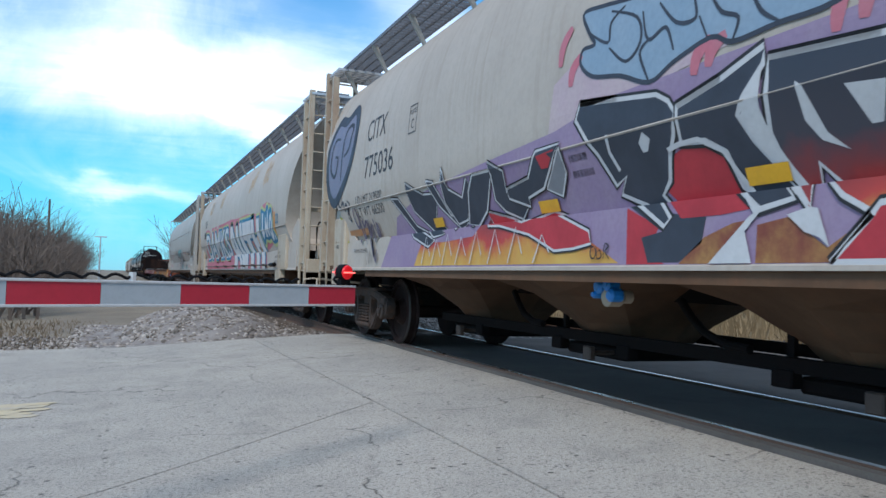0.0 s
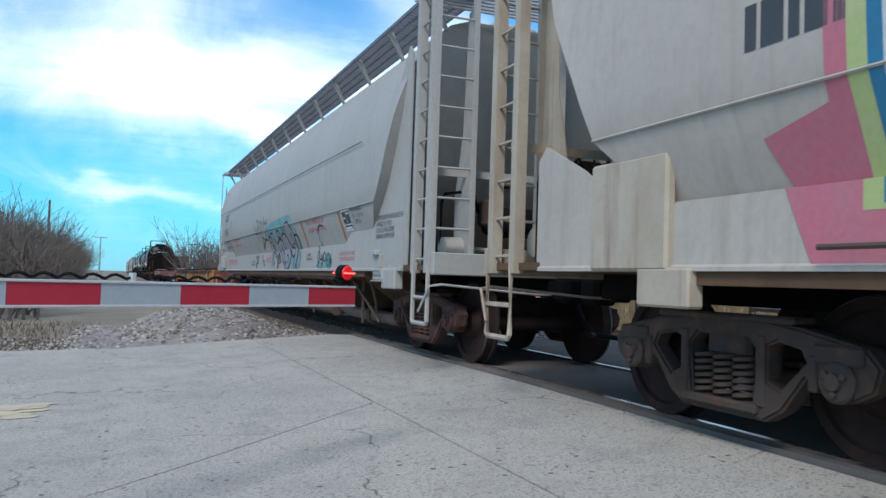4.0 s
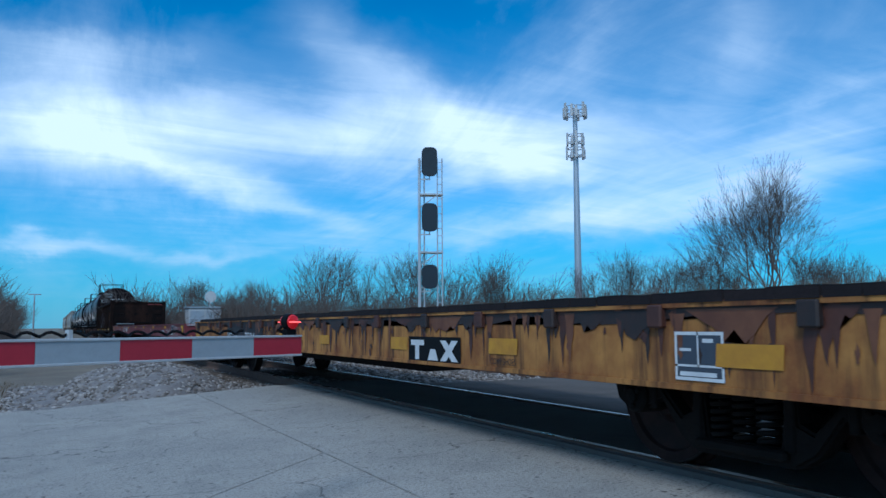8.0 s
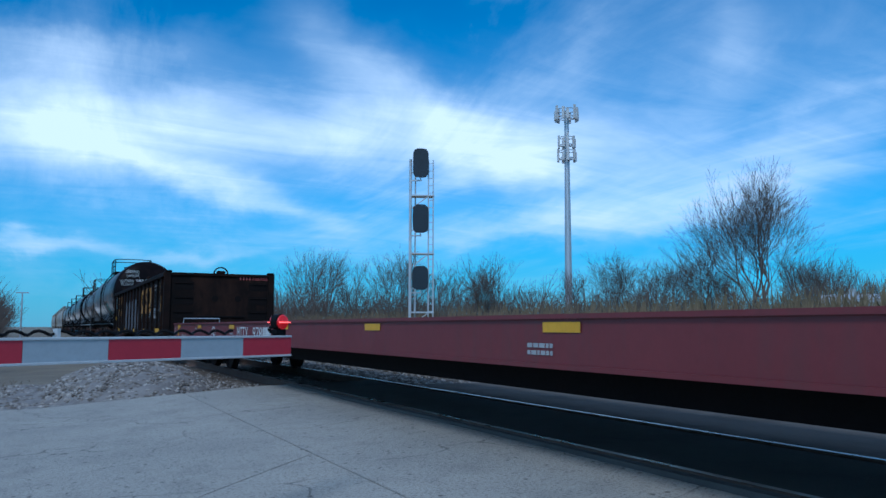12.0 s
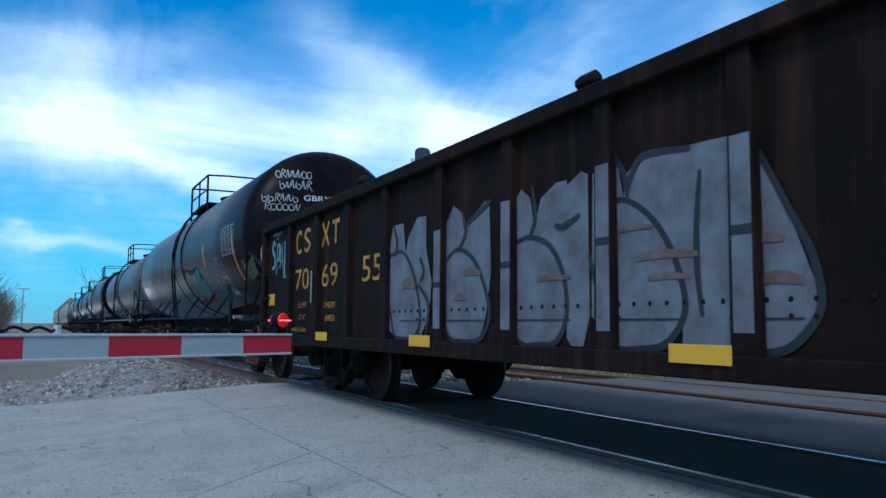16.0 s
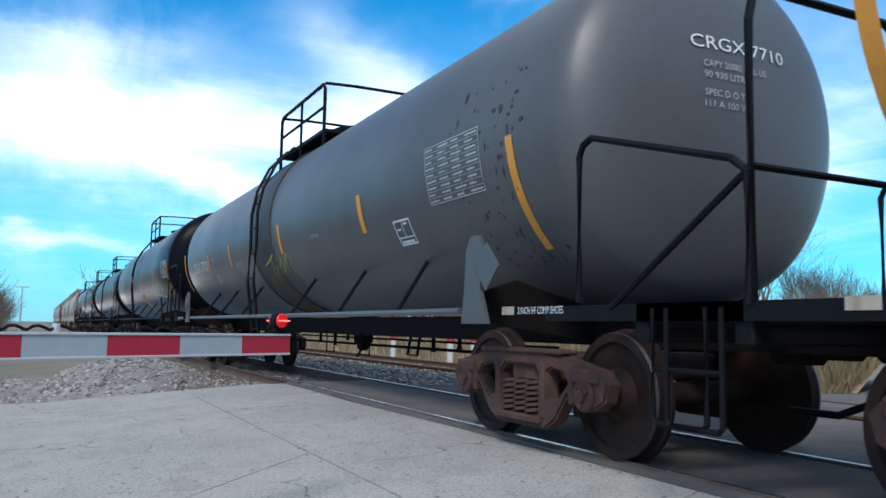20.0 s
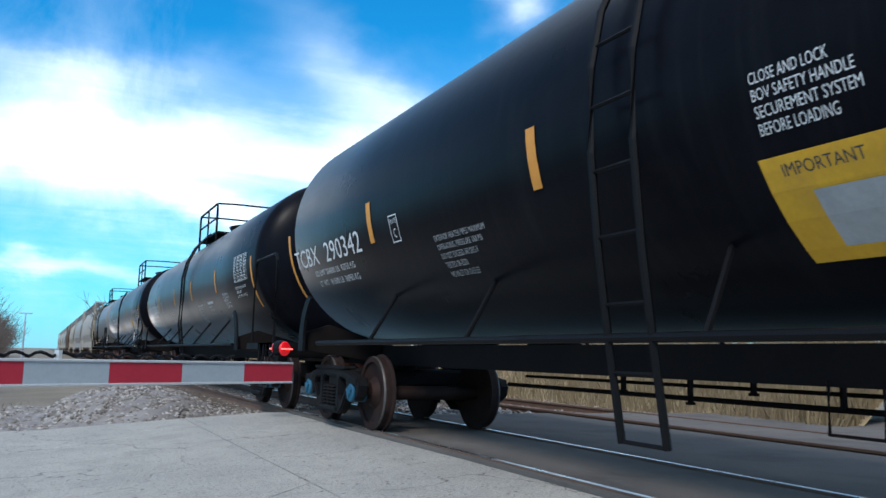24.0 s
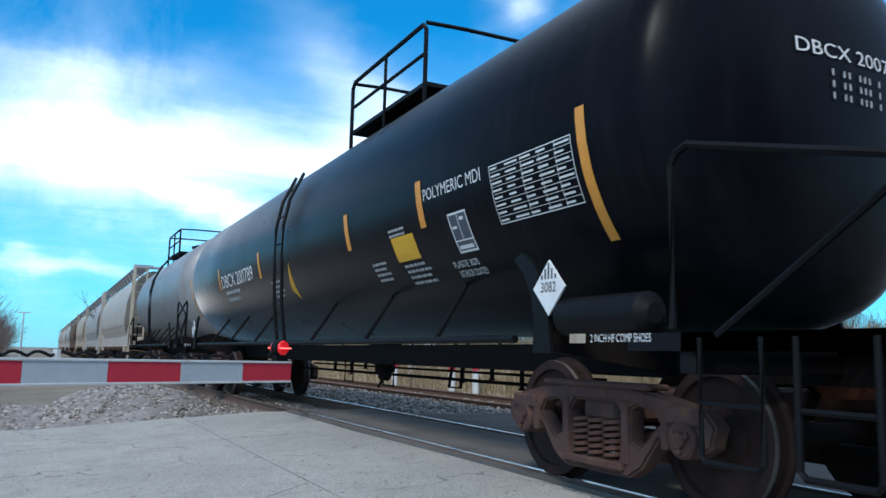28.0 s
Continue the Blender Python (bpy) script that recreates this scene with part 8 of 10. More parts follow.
    decal(w, rect(0, 0.16, 0, 0.19), -8.07, 1.165, paint("sticker", (0.40, 0.38, 0.33)), "sticker", "paper notice", -0.006)
    decal(w, rect(0, 0.13, 0, 0.14), -8.085, 1.175, "yellowtape", "sticker", "yellow notice", -0.004)
    bm = bmesh.new()
    box(bm, -1.60, -1.47, 7.85, 8.30, 1.09, 1.46, 0.015)
    part("valve_box", bm, M["white2"], w, "grey valve box on the side")
    bm = bmesh.new()
    box(bm, -1.53, -1.47, -7.86, -7.645, 1.225, 1.285, 0.008)
    part("name_board", bm, M["galv"], w)
    bm = bmesh.new()
    prism(bm, [(-7.845, 1.06), (-7.985, 1.24), (-8.03, 1.225), (-8.03, 1.06)], -1.515, -1.47, "X")
    part("gusset", bm, M["white2"], w)
    bm = bmesh.new()
    box(bm, -1.545, -1.47, -8.20, -7.80, 0.90, 1.05, 0.012)
    box(bm, -1.56, -1.47, -8.20, -7.77, 0.885, 0.90)
    part("jack_plate", bm, M["white2"], w, "lettered jacking plate")
    text(w, "JACK LIFT & PULL", -7.825, 0.99, 0.036, "ltblack", 0.31, off=0.071)
    text(w, "FROM UNDER HERE", -7.825, 0.945, 0.036, "ltblack", 0.33, off=0.071)
    for y in (7.95,):
        text(w, "JACK LIFT & PULL", y, 0.98, 0.035, "ltblack", 0.34, off=0.065)
        text(w, "FROM UNDER HERE", y, 0.93, 0.035, "ltblack", 0.34, off=0.065)
    # teal and silver piece
    decal(w, shape([(0.20, 1.96), (-0.83, 2.06), (-1.76, 2.08), (-2.46, 2.08), (-2.64, 1.96), (-2.85, 1.79), (-2.81, 1.63), (-2.90, 1.46), (-3.10, 1.34), (-3.03, 1.13), (-2.92, 1.05), (-2.81, 1.07), (-2.57, 1.14), (-2.29, 1.03), (-1.63, 1.31), (-0.33, 1.6),
                    (-0.24, 1.08), (-0.15, 1.06), (-0.23, 1.39), (0.06, 1.67)]), 0, 0, TEAL, "graffiti_ground", "teal spray cloud", 0.006)
    piece = [[(0.07, 1.74), (-0.08, 1.77), (-0.18, 1.7), (-0.29, 1.81), (-0.50, 1.81), (-0.55, 1.62), (-0.67, 1.65), (-0.71, 1.56), (-0.82, 1.39), (-0.68, 1.3), (-0.56, 1.41), (-0.44, 1.4), (-0.09, 1.55)],
             [(-0.72, 1.58), (-1.03, 1.66), (-1.28, 1.65), (-1.35, 1.51), (-1.61, 1.33), (-1.63, 1.17), (-1.71, 1.22), (-1.82, 1.05), (-1.64, 1.05), (-1.52, 1.17), (-1.41, 1.23), (-1.25, 1.42), (-0.98, 1.48), (-1.10, 1.51), (-1.05, 1.55), (-1.06, 1.34), (-1.22, 1.2), (-1.05, 1.17), (-1.03, 1.36), (-0.92, 1.35), (-0.90, 1.06), (-0.83, 1.06), (-0.78, 1.36)],
             [(-1.18, 1.84), (-1.27, 1.8), (-1.27, 1.74), (-1.19, 1.69), (-1.07, 1.7), (-0.98, 1.74), (-0.99, 1.8), (-1.07, 1.84)],
             [(-1.37, 1.68), (-1.58, 1.76), (-1.75, 1.74), (-1.93, 1.62), (-2.11, 1.46), (-2.26, 1.37), (-2.21, 1.23), (-2.09, 1.13), (-1.95, 1.05), (-1.82, 1.05), (-1.71, 1.2), (-1.63, 1.15), (-1.62, 1.33), (-1.35, 1.51)],
             [(-1.89, 1.69), (-1.87, 1.82), (-1.95, 1.91), (-2.11, 1.95), (-2.32, 1.93), (-2.48, 1.83), (-2.58, 1.68), (-2.53, 1.53), (-2.66, 1.4), (-2.60, 1.32), (-2.46, 1.29), (-2.34, 1.36), (-2.18, 1.45), (-2.04, 1.54)],
             [(-2.61, 1.65), (-2.69, 1.69), (-2.83, 1.68), (-2.90, 1.62), (-2.86, 1.47), (-2.91, 1.35), (-2.78, 1.21), (-2.69, 1.11), (-2.77, 1.11), (-2.75, 1.04), (-2.56, 1.04), (-2.60, 1.26), (-2.65, 1.4)]]
    for k, pts in enumerate(piece):
        ring = [(-a, b) for a, b in pts]
        if k > 1:
            ring = curve(ring, 3, True)[:-1]
        decal(w, filled_poly(ring), 0, 0, SILVER, "graffiti", "silver letter outlined in black", 0.008 + 0.0011 * k)
        decal(w, stroke(ring + ring[:2], 0.040, False), 0, 0, BLACKP, "graffiti_outline", "", 0.0086 + 0.0011 * k)
    for k, pts in enumerate(([(-1.84, 1.3), (-1.93, 1.34), (-2.01, 1.32), (-2.03, 1.25), (-1.97, 1.19), (-1.84, 1.18), (-1.84, 1.3)], [(-2.27, 1.7), (-2.35, 1.73), (-2.41, 1.68), (-2.43, 1.57), (-2.46, 1.52), (-2.22, 1.54), (-2.27, 1.7)], [(-2.19, 1.48), (-2.32, 1.47), (-2.67, 1.43)],
                             [(-0.39, 1.38), (-0.48, 1.2), (-0.56, 1.18), (-0.41, 1.14), (-0.57, 1.06)], [(-0.23, 1.72), (-0.45, 1.52)], [(-0.25, 1.55), (-0.41, 1.70)], [(-0.13, 1.66), (-0.35, 1.46)])):
        brush(w, pts, BLACKP, 0.035, 0.0155 + 0.0003 * k, "", False, "graffiti_outline")
    for z_, wd_ in ((1.95, 0.9), (1.66, 0.75), (1.82, 0.5)):
        brush(w, [(-1.3 - wd_, z_), (-1.2 - wd_ * 1.3, z_ - 0.05), (-1.25 - wd_ * 1.8, z_ - 0.02)], paint("silver_smear", (0.22, 0.30, 0.31), (0.3, 0.34, 0.35)), 0.07, 0.0065, "", True, "graffiti_smear")
    tag = [[(1.73, 2.08), (1.53, 1.89), (1.45, 1.68)], [(1.49, 2.14), (1.34, 2.2), (1.2, 2.07), (1.3, 1.91), (1.44, 1.88), (1.48, 2.01)], [(1.18, 2.07), (1.15, 1.84), (1.17, 1.6)],
           [(1.0, 2.1), (0.83, 2.14), (0.75, 2.01), (0.83, 1.89), (0.94, 1.97), (0.98, 2.08)], [(0.72, 2.12), (0.65, 1.95), (0.84, 1.71), (1.06, 1.5), (0.77, 1.64), (0.48, 1.71), (0.2, 1.7)],
           [(0.46, 2.22), (0.34, 2.1), (0.13, 2.04), (0.05, 2.1), (0.05, 2.17)], [(0.47, 2.2), (0.42, 1.97), (0.35, 1.68), (0.3, 1.83), (0.12, 1.97)], [(0.96, 1.8), (0.58, 1.73), (0.2, 1.68)]]
    for k, pts in enumerate(tag):
        decal(w, stroke(curve([(-a, b) for a, b in pts], 5), 0.032), 0, 0, SLATE, "graffiti_tag", "black scrawled tag", 0.0055 + 0.0002 * k)
    decal(w, shape([(-4.42, 1.16), (-4.50, 1.04), (-4.70, 1.05), (-4.95, 1.10), (-5.20, 1.06), (-5.36, 1.10), (-5.32, 1.28), (-5.15, 1.32), (-4.95, 1.20), (-4.70, 1.16)]), 0, 0, TEAL, "graffiti_glow", "teal spray glow", 0.006)
    for k, pts in enumerate(([(-4.51, 1.35), (-4.46, 1.29), (-4.48, 1.19), (-4.54, 1.16), (-4.59, 1.21), (-4.57, 1.31), (-4.53, 1.34)], [(-4.46, 1.51), (-4.54, 1.43), (-4.58, 1.35), (-4.58, 1.16), (-4.55, 1.07)], [(-4.64, 1.28), (-4.66, 1.21), (-4.72, 1.21), (-4.74, 1.28), (-4.74, 1.18)],
                             [(-4.82, 1.32), (-4.81, 1.24), (-4.85, 1.18)], [(-4.76, 1.22), (-4.89, 1.23)], [(-4.77, 1.19), (-4.87, 1.2)], [(-4.89, 1.31), (-4.88, 1.2), (-4.94, 1.17), (-5.02, 1.22), (-5.01, 1.29), (-4.95, 1.32), (-4.9, 1.3)],
                             [(-5.11, 1.2), (-5.17, 1.18), (-5.25, 1.23), (-5.23, 1.28), (-5.16, 1.29), (-5.09, 1.21), (-5.13, 1.12), (-5.2, 1.1), (-5.27, 1.15), (-5.31, 1.19)], [(-5.35, 1.27), (-5.33, 1.19), (-5.31, 1.05)], [(-5.35, 1.19), (-5.44, 1.19)], [(-5.35, 1.15), (-5.44, 1.15)],
                             [(-4.71, 1.07), (-4.81, 1.15)], [(-4.75, 1.13), (-4.82, 1.15), (-4.82, 1.11)], [(-4.41, 1.1), (-4.48, 1.13)], [(-4.42, 1.08), (-4.5, 1.1)], [(-4.46, 1.51), (-4.52, 1.68), (-4.72, 1.76), (-4.95, 1.74)])):
        brush(w, pts, BLACKP, 0.026, 0.008 + 0.0002 * k, "black handwritten tag")
    for k, pts in enumerate(([(2.02, 1.30), (1.95, 1.36), (1.90, 1.30), (1.98, 1.18), (1.88, 1.18)], [(1.86, 1.28), (1.80, 1.36), (1.76, 1.26), (1.82, 1.18), (1.87, 1.26)], [(1.80, 1.34), (1.70, 1.37), (1.78, 1.20), (1.66, 1.2)], [(1.68, 1.28), (1.62, 1.37), (1.58, 1.28), (1.64, 1.2), (1.69, 1.27)],
                             [(1.98, 1.14), (1.93, 1.10), (1.80, 1.16)], [(1.08, 1.36), (1.05, 1.10)], [(1.10, 1.32), (1.02, 1.36), (0.97, 1.28), (1.06, 1.22)], [(0.95, 1.30), (0.93, 1.16)], [(0.99, 1.24), (0.88, 1.25)], [(0.86, 1.26), (0.84, 1.12)], [(0.86, 1.26), (0.78, 1.24), (0.84, 1.19), (0.75, 1.15), (0.84, 1.11)])):
        brush(w, pts, BLACKP, 0.020, 0.006 + 0.0002 * k, "black handwritten tag")
    bm = bmesh.new()
    tube(bm, [(-1.612, 8.6, 2.75), (-1.612, -7.3, 2.75)], 0.006, 5)
    part("weld_line", bm, M["pipe"], w)
    # hose with a blue plastic wrap
    bm = bmesh.new()
    tube(bm, [(-1.42, 6.3, 0.90), (-1.46, 6.85, 0.88), (-1.48, 7.05, 0.80), (-1.48, 7.12, 0.70)], 0.05, 10)
    hose = part("hose_elbow", bm, M["pipe"], w, smooth=True)
    bm = bmesh.new()
    r = random.Random(3)
    for k in range(9):
        p = Vector((-1.49 + r.gauss(0, 0.02), 7.12 + r.gauss(0, 0.05), 0.72 + r.gauss(0, 0.03)))
        v = [bm.verts.new(p + Vector((r.gauss(0, 0.03), r.gauss(0, 0.06), r.gauss(0, 0.04)))) for _ in range(4)]
        for f in ((0, 1, 2), (0, 2, 3), (0, 3, 1), (1, 3, 2)):
            bm.faces.new([v[i] for i in f])
    part("plastic_wrap", bm, M["blueplastic"], hose, "crumpled blue plastic")


# Wagons E and F.
def dress_e(w):
    half = 9.45
    bm = bmesh.new()
    r = random.Random(4)
    y = -half + 0.15
    while y < half - 1.0:
        n = 0.18 + 0.12 * r.random()
        box(bm, -1.50 - 0.012 * r.random(), 1.50, y, y + n, 1.035, 1.088 + 0.010 * r.random())
        y += n + 0.006
    part("deck_planks", bm, M["darkdeck"], w, "charred dark wooden deck planks")
    rust = paint("rust", (0.085, 0.028, 0.016), (0.035, 0.015, 0.012), 0.9, 4)
    brown = paint("rust_wash", (0.17, 0.065, 0.028), (0.10, 0.035, 0.018), 0.9, 5)
    char = paint("charred", (0.02, 0.014, 0.013), (0.05, 0.022, 0.015), 0.8, 4)
    pockets = (8.9, 7.34, 6.2, 5.11, 4.11, 3.4, 2.56, 1.73, 0.6, -0.62, -1.74, -2.72, -3.92, -4.97, -5.99, -7.07, -8.1)
    for s in (-1, 1):
        for y in pockets:
            bm = bmesh.new()
            box(bm, s * 1.49 - 0.03, s * 1.49 + 0.03, y - 0.06, y + 0.06, 0.90, 1.03, 0.010)
            part("stake_pocket", bm, char if r.random() < 0.5 else rust, w, "rusty stake pocket")
    # burnt upper edge, uneven
    pts = [(0, 0.14)]
    a = 0.0
    while a < 18.2:
        pts.append((a, 0.02 + 0.07 * r.random()))
        a += 0.16 + 0.25 * r.random()
    pts += [(18.4, 0.05), (18.4, 0.14)]
    decal(w, filled_poly(pts), half - 0.15, 0.895, char, "burnt_edge", "burnt dark upper edge", 0.0032)
    # rust runs below the pockets and loose patches
    for k, y in enumerate(pockets):
        for j in range(9):
            m_ = (brown, rust, char, rust)[j % 4]
            yy, wd, dp = y + r.gauss(0, 0.10 + 0.03 * j), 0.03 + 0.09 * r.random(), (0.10 + 0.34 * r.random() ** 1.3)
            ring = [(-wd / 2, 0)]
            for i in range(1, 5):
                ring.append((-wd / 2 * (1 - i / 5) * (0.6 + 0.8 * r.random()), -dp * i / 5))
            ring.append((wd * 0.06 * r.gauss(0, 1), -dp))
            for i in range(4, 0, -1):
                ring.append((wd / 2 * (1 - i / 5) * (0.6 + 0.8 * r.random()), -dp * i / 5))
            ring.append((wd / 2, 0))
            decal(w, filled_poly(ring), max(min(yy, half - 0.2), -half + 0.2), 1.01 - 0.10 * r.random() ** 2, m_, "rust_run", "dark rust run", 0.0036 + 0.00025 * j)
    # scorched cloud under the deck edge
    for k in range(26):
        y = -half + 1.0 + (2 * half - 2.0) * r.random()
        wd, dp = 0.25 + 0.5 * r.random(), 0.06 + 0.16 * r.random()
        ring = [(-wd / 2, 0)] + [(-wd / 2 + wd * i / 9, -dp * math.sin(math.pi * i / 9) * (0.4 + 0.8 * r.random())) for i in range(1, 9)] + [(wd / 2, 0)]
        decal(w, filled_poly(ring), y, 1.0, (char, rust, brown)[k % 3], "scorch_mark", "scorched paint", 0.0058 + 0.0001 * (k % 5))
    for k in range(50):
        y, z = -half + 0.5 + 18 * r.random(), 0.62 + 0.3 * r.random()
        sx, sz = 0.012 + 0.03 * r.random(), 0.012 + 0.05 * r.random()
        ring = [(sx * math.cos(i * 0.483) * (0.35 + 0.95 * r.random()), sz * math.sin(i * 0.483) * (0.35 + 0.95 * r.random())) for i in range(13)]
        decal(w, filled(ring), y, z, (rust, brown, char, brown)[k % 4], "rust_patch", "flaking rust patch", 0.005)
    decal(w, filled_poly([(0, 0.02), (0.1, 0.0), (2.9, 0.0), (3.0, 0.1), (2.8, 0.3), (2.95, 0.42), (0.05, 0.42), (0.12, 0.2)]), 5.5, 0.59, paint("worn_black", (0.014, 0.012, 0.013), (0.04, 0.022, 0.016), 0.6, 3), "graffiti_ground", "blackened panel", 0.0055)
    text(w, "MTTX", 5.40, 0.62, 0.19, "ltwhite", 0.80, off=0.0075)
    text(w, "7594", 3.86, 0.63, 0.19, "ltwhite", 0.76, off=0.0075)
    text(w, "LD LMT 161900", 2.60, 0.79, 0.075, char, 0.95, off=0.0075)
    text(w, "LT WT  58100", 2.60, 0.67, 0.075, char, 0.95, off=0.0075)
    text(w, "ORZAB 8-81", 1.34, 0.64, 0.05, char, 0.32, off=0.0075)
    text(w, "COMP SHOES", -5.12, 0.62, 0.05, char, 0.38, off=0.0075)
    for y, wd, z, h in ((9.25, 0.47, 0.625, 0.21), (6.36, 0.45, 0.62, 0.11), (4.58, 0.42, 0.645, 0.11), (1.46, 0.42, 0.70, 0.12), (-0.62, 0.4, 0.70, 0.11), (-3.05, 0.42, 0.69, 0.12), (-5.09, 0.43, 0.70, 0.12), (-7.5, 0.43, 0.70, 0.12), (-8.85, 0.45, 0.63, 0.2)):
        decal(w, rect(0, wd, 0, h, 0.01), y, z, paint("worn_tape", (0.56, 0.27, 0.015), (0.40, 0.17, 0.02), 0.8, 6), "reflector", "worn yellow reflective panel", 0.0065)
    # company mark as plain white shapes on a dark patch
    decal(w, rect(0, 1.10, 0, 0.24), -3.51, 0.58, "black", "mark_panel", "", 0.006)
    decal(w, joined(rect(0.06, 0.36, 0.16, 0.21), rect(0.16, 0.25, 0.03, 0.16), filled([(0.70, 0.03), (0.82, 0.03), (1.05, 0.21), (0.93, 0.21)]), filled([(0.70, 0.21), (0.82, 0.21), (1.05, 0.03), (0.93, 0.03)]),
                    filled([(0.44, 0.03), (0.66, 0.03), (0.60, 0.13), (0.50, 0.13)])), -3.51, 0.58, "ltwhite", "company_mark", "worn white company mark", 0.008)
    lube_plate(w, -7.2, 0.62, 0.36, 0.26)
    # brake hose, step and lever at the tail
    bm = bmesh.new()
    tube(bm, [(-1.2, 9.3, 0.60), (-1.2, 9.15, 0.46), (-1.2, 8.9, 0.40), (-1.2, 8.7, 0.44), (-1.2, 8.6, 0.58)], 0.028, 8)
    part("brake_hose", bm, M["black"], w, "black hanging brake hose", smooth=True)
    bm = bmesh.new()
    tube(bm, [(-1.40, 9.4, 0.66), (-1.40, 10.5, 0.66), (-1.40, 10.62, 0.70), (-1.40, 10.62, 0.60), (-1.40, 10.5, 0.58)], 0.02, 6)
    part("uncoupling_lever", bm, M["yellow"], w, "yellow uncoupling lever")
    bm = bmesh.new()
    box(bm, -1.52, -1.47, 7.98, 8.24, 0.66, 0.71, 0.008)
    part("bracket", bm, M["yellow"], w)


def dress_f(w):
    text(w, "MTTX", 6.45, 0.72, 0.195, "ltwhite", 0.84)
    text(w, "978", 5.28, 0.72, 0.195, "ltwhite", 0.62)
    bars(w, 4.62, 0.72, 0.6, 1, 0.195, 0.3, "ltwhite", 3)
    text(w, "L-90-0", -5.80, 0.83, 0.045, "ltwhite", 0.32)
    text(w, "BH22AB", -5.86, 0.72, 0.085, "ltwhite", 0.56)
    text(w, "SPRG 4 OC D5", -8.50, 0.765, 0.05, "ltwhite", 0.36)
    text(w, "SPRG 3 IC D5", -8.52, 0.70, 0.05, "ltwhite", 0.36)
    text(w, "LIFT JACK", -10.12, 0.855, 0.04, "ltwhite", 0.25)
    text(w, "HERE", -10.18, 0.80, 0.04, "ltwhite", 0.13)
    text(w, "LIFT JACK", 10.78, 0.855, 0.04, "ltwhite", 0.25)
    text(w, "HERE", 10.70, 0.80, 0.04, "ltwhite", 0.13)
    for k, pts in enumerate(([(-10.56, 0.93), (-10.6, 0.77), (-10.63, 0.7)], [(-10.58, 0.82), (-10.81, 0.79)], [(-10.72, 0.87), (-10.7, 0.7), (-10.61, 0.76)],
                             [(-10.87, 0.83), (-10.98, 0.81), (-10.93, 0.69), (-10.79, 0.71), (-10.86, 0.83)], [(-10.99, 0.68), (-11.05, 0.89), (-11.17, 0.69), (-11.22, 0.89), (-11.31, 0.68), (-11.36, 0.68)])):
        brush(w, pts, WHITEP, 0.04, 0.006 + 0.0003 * k, "white painted tag", k < 3)
    lube_plate(w, -11.36, 0.69, 0.47, 0.28)
    bars(w, -12.18, 0.885, 0.2, 1, 0.05, 0.1, "ltwhite", 2)
    text(w, "SAFETY", -12.42, 0.885, 0.05, "ltwhite", 0.2)
    text(w, "APPLIANCE ARGMT", -12.22, 0.82, 0.05, "ltwhite", 0.48)
    text(w, "SEE PROJECT B898", -12.24, 0.755, 0.05, "ltwhite", 0.48)
    text(w, "DO NOT HUMP", -12.12, 0.68, 0.055, "ltwhite", 0.62)
    text(w, "DO NOT HUMP", 12.62, 0.68, 0.06, "ltwhite", 0.66)
    ring = [(0.11 * math.cos(k * math.pi / 10), 0.12 * math.sin(k * math.pi / 10)) for k in range(21)]
    decal(w, joined(stroke(ring, 0.016, False), stroke([(0.07 * c / 0.11, 0.07 * s / 0.12) for c, s in ring], 0.008, False), rect(-0.04, -0.01, -0.04, 0.04), rect(0.0, 0.04, -0.04, -0.02), rect(0.0, 0.04, 0.02, 0.04)), -11.99, 0.82, "ltgrey", "round_mark", "round grey company mark", 0.004)
    decal(w, joined(stroke([(a * 1.55, b * 0.95) for a, b in ring], 0.03, False), filled(curve([(-0.07, 0.04), (0.0, 0.07), (0.05, 0.03), (0.02, -0.02), (-0.05, -0.03)], 4, True)[:-1]), rect(-0.02, 0.10, -0.06, -0.03), rect(0.03, 0.06, -0.08, 0.04)), 8.62, 0.80, "ltwhite", "round_mark", "white oval mark", 0.004)
    for y in (-9.69, -6.45, -3.2, 0.2, 3.6, 7.1, 10.42):
        decal(w, rect(0, 0.43, 0, 0.07), y, 0.885, "yellowtape", "reflector", "yellow reflective tape", 0.006)
    decal(w, joined(rect(0, 0.42, 0.0, 0.08), rect(0.06, 0.22, -0.2, 0.0)), 13.28, 0.895, "yellowtape", "corner_mark", "yellow corner mark", 0.005)
    decal(w, joined(rect(0, 0.44, 0.0, 0.08), rect(0.22, 0.42, -0.18, 0.0)), -13.28, 0.895, "yellowtape", "corner_mark", "yellow corner mark", 0.005)
    for k, s in enumerate(("EOC-1", "M921-B", '60" CPLR')):
        text(w, s, 13.78, 0.84 - 0.075 * k, 0.05, "ltwhite", (0.2, 0.24, 0.32)[k])
    for q in (-1, 1):
        for s in (-1, 1):
            bm = bmesh.new()
            for y in (13.90, 13.42):
                box(bm, s * 1.45 - 0.02, s * 1.45 + 0.02, q * y - 0.05, q * y + 0.05, 0.46, 0.70)
            st = part("step", bm, M["red"], w, "red plate step")
            bm = bmesh.new()
            box(bm, s * 1.45 - 0.06, s * 1.45 + 0.03, q * 13.66 - 0.27, q * 13.66 + 0.27, 0.445, 0.465)
            part("tread", bm, M["ltwhite"], st, "white painted step tread")
        bm = bmesh.new()
        tube(bm, [(-1.1, q * 13.3, 0.62), (-1.1, q * 13.2, 0.47), (-1.1, q * 12.9, 0.40), (-1.1, q * 12.6, 0.50), (-1.1, q * 12.0, 0.52)], 0.03, 8)
        part("brake_hose", bm, M["black"], w, "black hanging brake hose", smooth=True)
        bm = bmesh.new()
        box(bm, -1.42, -1.10, q * 13.99 - 0.012, q * 13.99 + 0.012, 0.965, 0.985)
